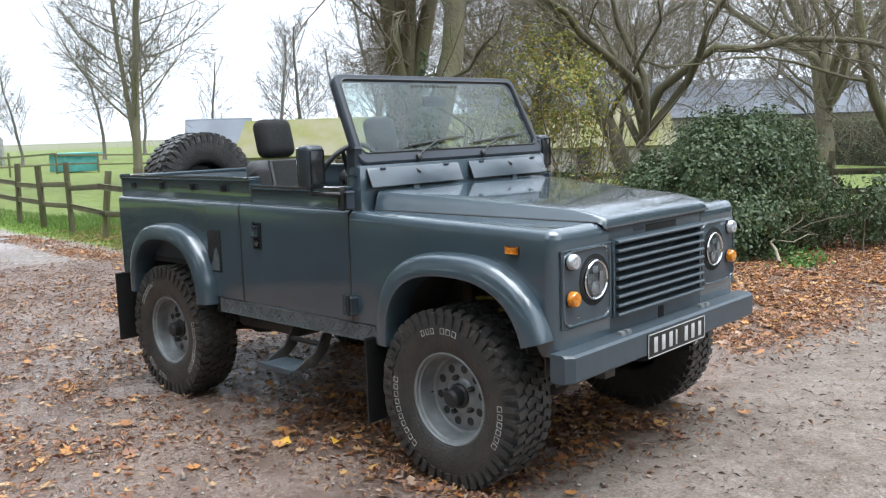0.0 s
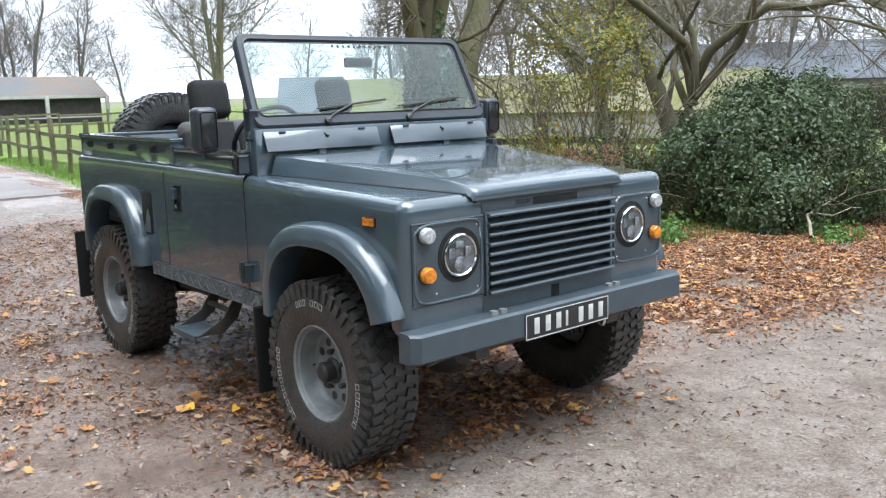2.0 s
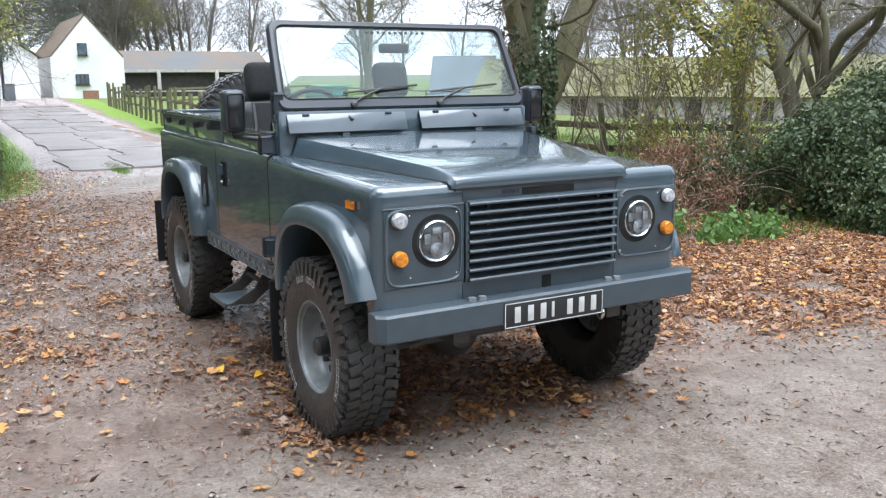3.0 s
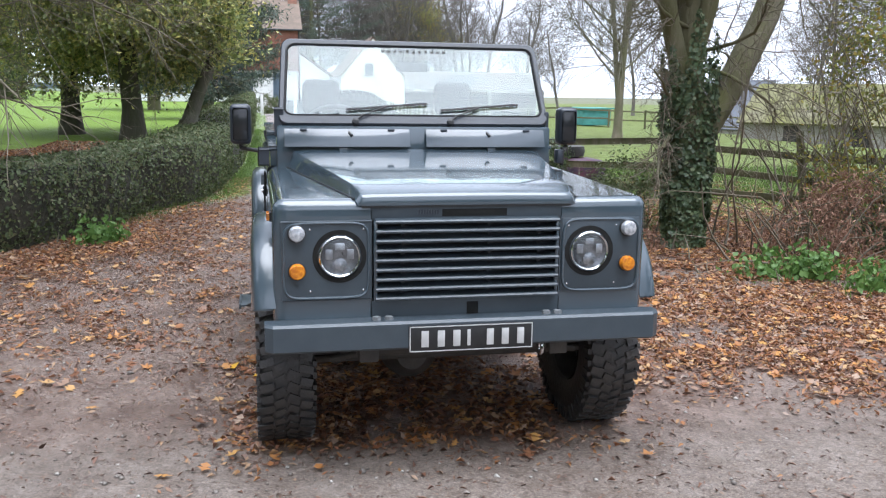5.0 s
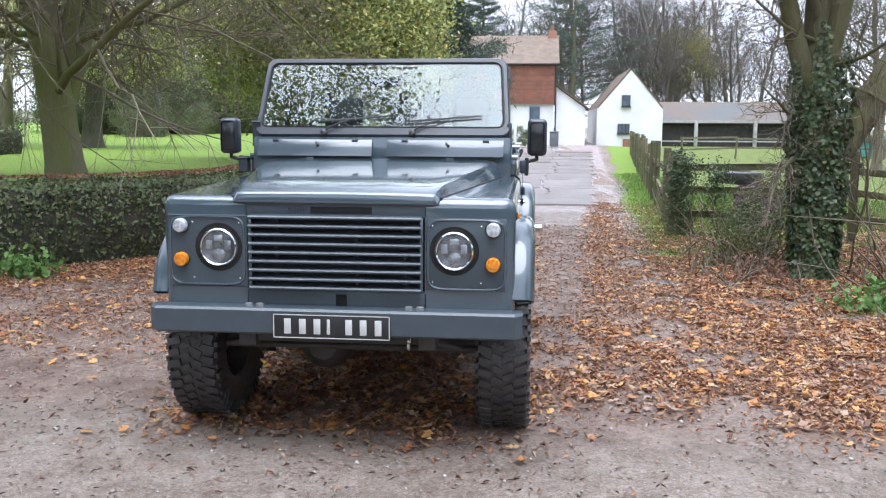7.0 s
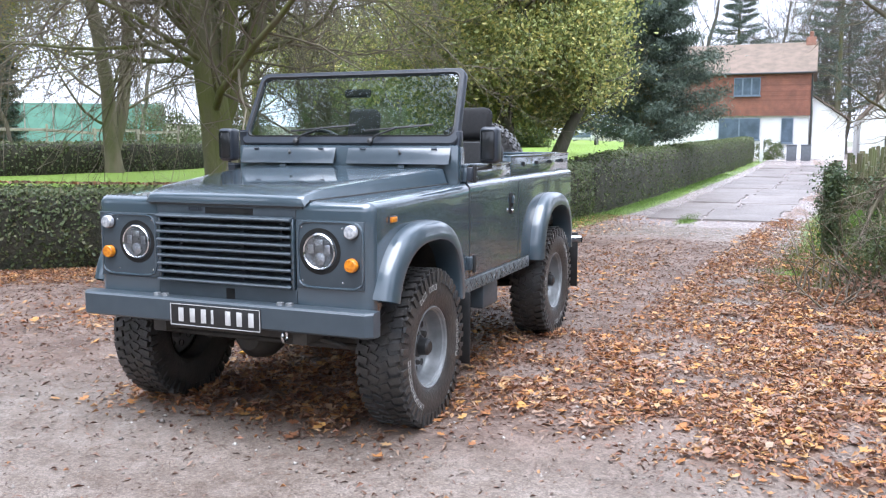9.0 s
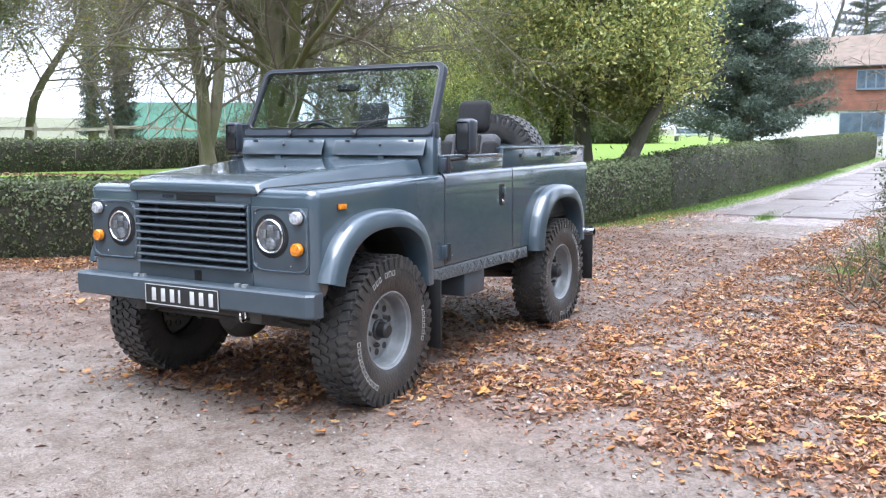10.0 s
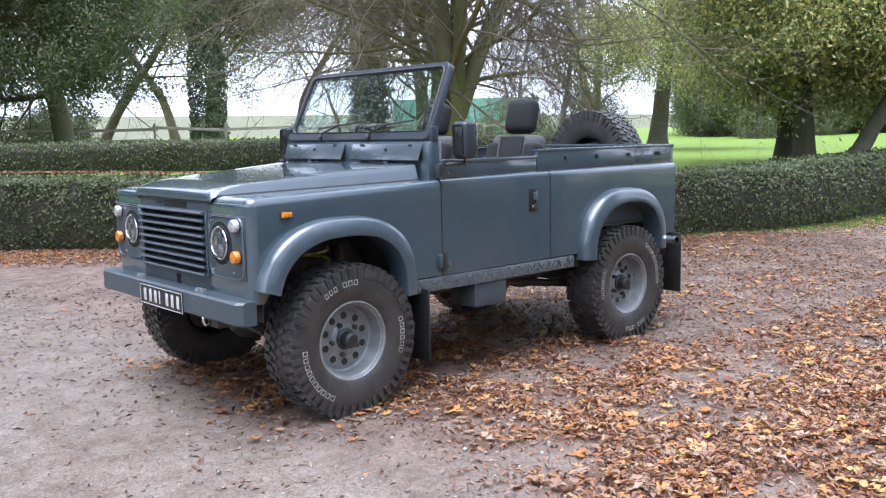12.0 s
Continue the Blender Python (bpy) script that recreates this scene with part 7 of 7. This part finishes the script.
clumps(autumn, autumn_tw, 260, 0.4, 0.14, SHRUB_LEAF, prng, "leaf_clumps", 40, 2.5)

# woodland belts in the distance
for x, y, sc in ((-43, -20.5, 1.0), (-51.5, -21.0, 0.8)):
    c = copy_thing(field_shrub, pose(x, y, float(height(x, y)), 0, 0, 40 * sc))
    c.scale = (sc, sc, sc * 1.2)
far_bush = shrub("far_thicket", (-52, -29, 1.0), [(0, 0, 1.6, 2.6, 2.6, 2.2), (2.4, 1.0, 2.4, 2.2, 2.2, 2.4), (-2.5, 0.6, 2.0, 2.2, 2.2, 2.2), (0.5, -0.5, 3.6, 1.8, 1.8, 1.5)], 60000, 0.13, HEDGE_LEAF, "distant thicket of dark trees and bushes", 121, 60, 4.0)
for k in range(1, 6):
    x, y = -48 - 3.0 * k + frng.uniform(-1, 1), -29 + 2.0 * k + frng.uniform(-1.5, 1.5)
    s = frng.uniform(0.7, 1.2)
    c = copy_thing(far_bush, pose(x, y, float(height(x, y)), 0, 0, frng.uniform(0, 360)))
    c.scale = (s, s, s * frng.uniform(0.8, 1.2))
# unseen ring of thickets behind the camera, added to darken what the car reflects
for k in range(11):
    a = radians(-74 + 15 * k)
    x, y, s = 42 * math.cos(a), 42 * math.sin(a), frng.uniform(1.5, 2.1)
    c = copy_thing(far_bush, pose(x, y, float(height(x, y)), 0, 0, frng.uniform(0, 360)))
    c.scale = (s, s, s)
for k in range(16):
    x, y = frng.uniform(-104, -80), -8 + 2.0 * k + frng.uniform(-2, 2)
    s = frng.uniform(1.2, 1.9)
    c = copy_thing(far_a, pose(x, y, float(height(x, y)) - 0.05, 0, 0, frng.uniform(0, 360)))
    c.scale = (s, s, s)
for x, y, s in ((-42, 38, 1.3), (-50, 37, 1.2), (-37, 45, 1.4), (-31, 42, 1.35), (-46, 46, 1.5), (-57, 41, 1.2), (-27, 44, 1.3), (-79, 5, 1.3), (-84, 9, 1.5), (-80, 12.5, 1.2), (-86, 15, 1.4), (-79, 19.5, 1.2), (-84, 22, 1.5), (-80, 25, 1.3)):
    c = copy_thing(far_a, pose(x, y, float(height(x, y)) - 0.05, 0, 0, frng.uniform(0, 360)))
    c.scale = (s, s, s)
for k in range(16):
    x, y = -62 + 4.4 * k + frng.uniform(-2, 2), 62 - 1.0 * k + frng.uniform(-4, 6)
    s = frng.uniform(1.0, 1.6)
    c = copy_thing(far_a, pose(x, y, float(height(x, y)) - 0.05, 0, 0, frng.uniform(0, 360)))
    c.scale = (s, s, s)

# leaves caught on the hedge and behind it
hrng = np.random.default_rng(131)
hx = hrng.uniform(-9.0, 1.5, 60000)
hk = [p[0] for p in front_pts]
hy = np.interp(hx, hk, [p[1] for p in front_pts]) + hrng.uniform(-1.0, 0.3, 60000) * np.where(hx > -4.5, 3.0, 1.6)
hmid = np.interp(hx, hk, [p[1] for p in front_pts])
on_top = np.abs(hy - hmid) * np.interp(hx, [-7, -5, 1], [1.0, 0.75, 0.7]) < 0.42
hz = np.where(on_top, np.interp(hx, hk, [0.82, 0.82, 0.83, 0.88, 0.92, 0.95, 0.95, 0.95]) + 0.085, height(hx, hy) + 0.02)
keep = (hrng.random(60000) < np.where(on_top, 0.75 * ramp01(hmid - hy, -0.3, 0.25), 0.8) * (0.35 + 0.65 * np.sin(hx * 1.9 + np.sin(hy * 3)) ** 2)) & (hx > -8.4)
tagged(leaves("caught_leaves", np.stack((hx, hy, hz), -1)[keep], 0.045, FALLEN, hrng, flat=0.6, aspect=0.55, fold=0.4), "brown fallen leaves lying along the back of the hedge", "leaves", kind="stuff")

# worn concrete slabs of the lane
lane = tagged(new("road"), "wet lane of worn and cracked concrete slabs", "lane", kind="structure")
lrn = random.Random(141)
x = -12.4
while x > -46:
    step = lrn.uniform(1.9, 3.4)
    lo, hi = float(hedge_foot(x - step / 2)) + 0.95, 1.6 + (-4 - x) * 0.06
    mid_y = lo + (hi - lo) * lrn.uniform(0.42, 0.58)
    for y0, y1 in ((lo, mid_y - 0.03), (mid_y + 0.03, hi)):
        bm = bmesh.new()
        n = 7
        xa, xb = x - step + lrn.uniform(0.03, 0.12), x - lrn.uniform(0.02, 0.08)
        rim = [(xa + (xb - xa) * k / n, y0 + lrn.uniform(-0.05, 0.05)) for k in range(n)] + [(xb + lrn.uniform(-0.05, 0.05), y0 + (y1 - y0) * k / 5) for k in range(5)]
        rim += [(xb - (xb - xa) * k / n, y1 + lrn.uniform(-0.06, 0.06)) for k in range(n)] + [(xa + lrn.uniform(-0.05, 0.05), y1 - (y1 - y0) * k / 5) for k in range(5)]
        zt = float(height((xa + xb) / 2, (y0 + y1) / 2)) + 0.016 + lrn.uniform(0, 0.008)
        cx, cy = (xa + xb) / 2, (y0 + y1) / 2
        top = [bm.verts.new((px, py, zt)) for px, py in rim]
        bot = [bm.verts.new((cx + (px - cx) * 1.015, cy + (py - cy) * 1.02, zt - 0.06)) for px, py in rim]
        bm.faces.new(top)
        for k in range(len(top)):
            bm.faces.new((top[k], bot[k], bot[(k + 1) % len(top)], top[(k + 1) % len(top)]))
        part("slab", bm, SLAB, lane, smooth=False)
    x -= step
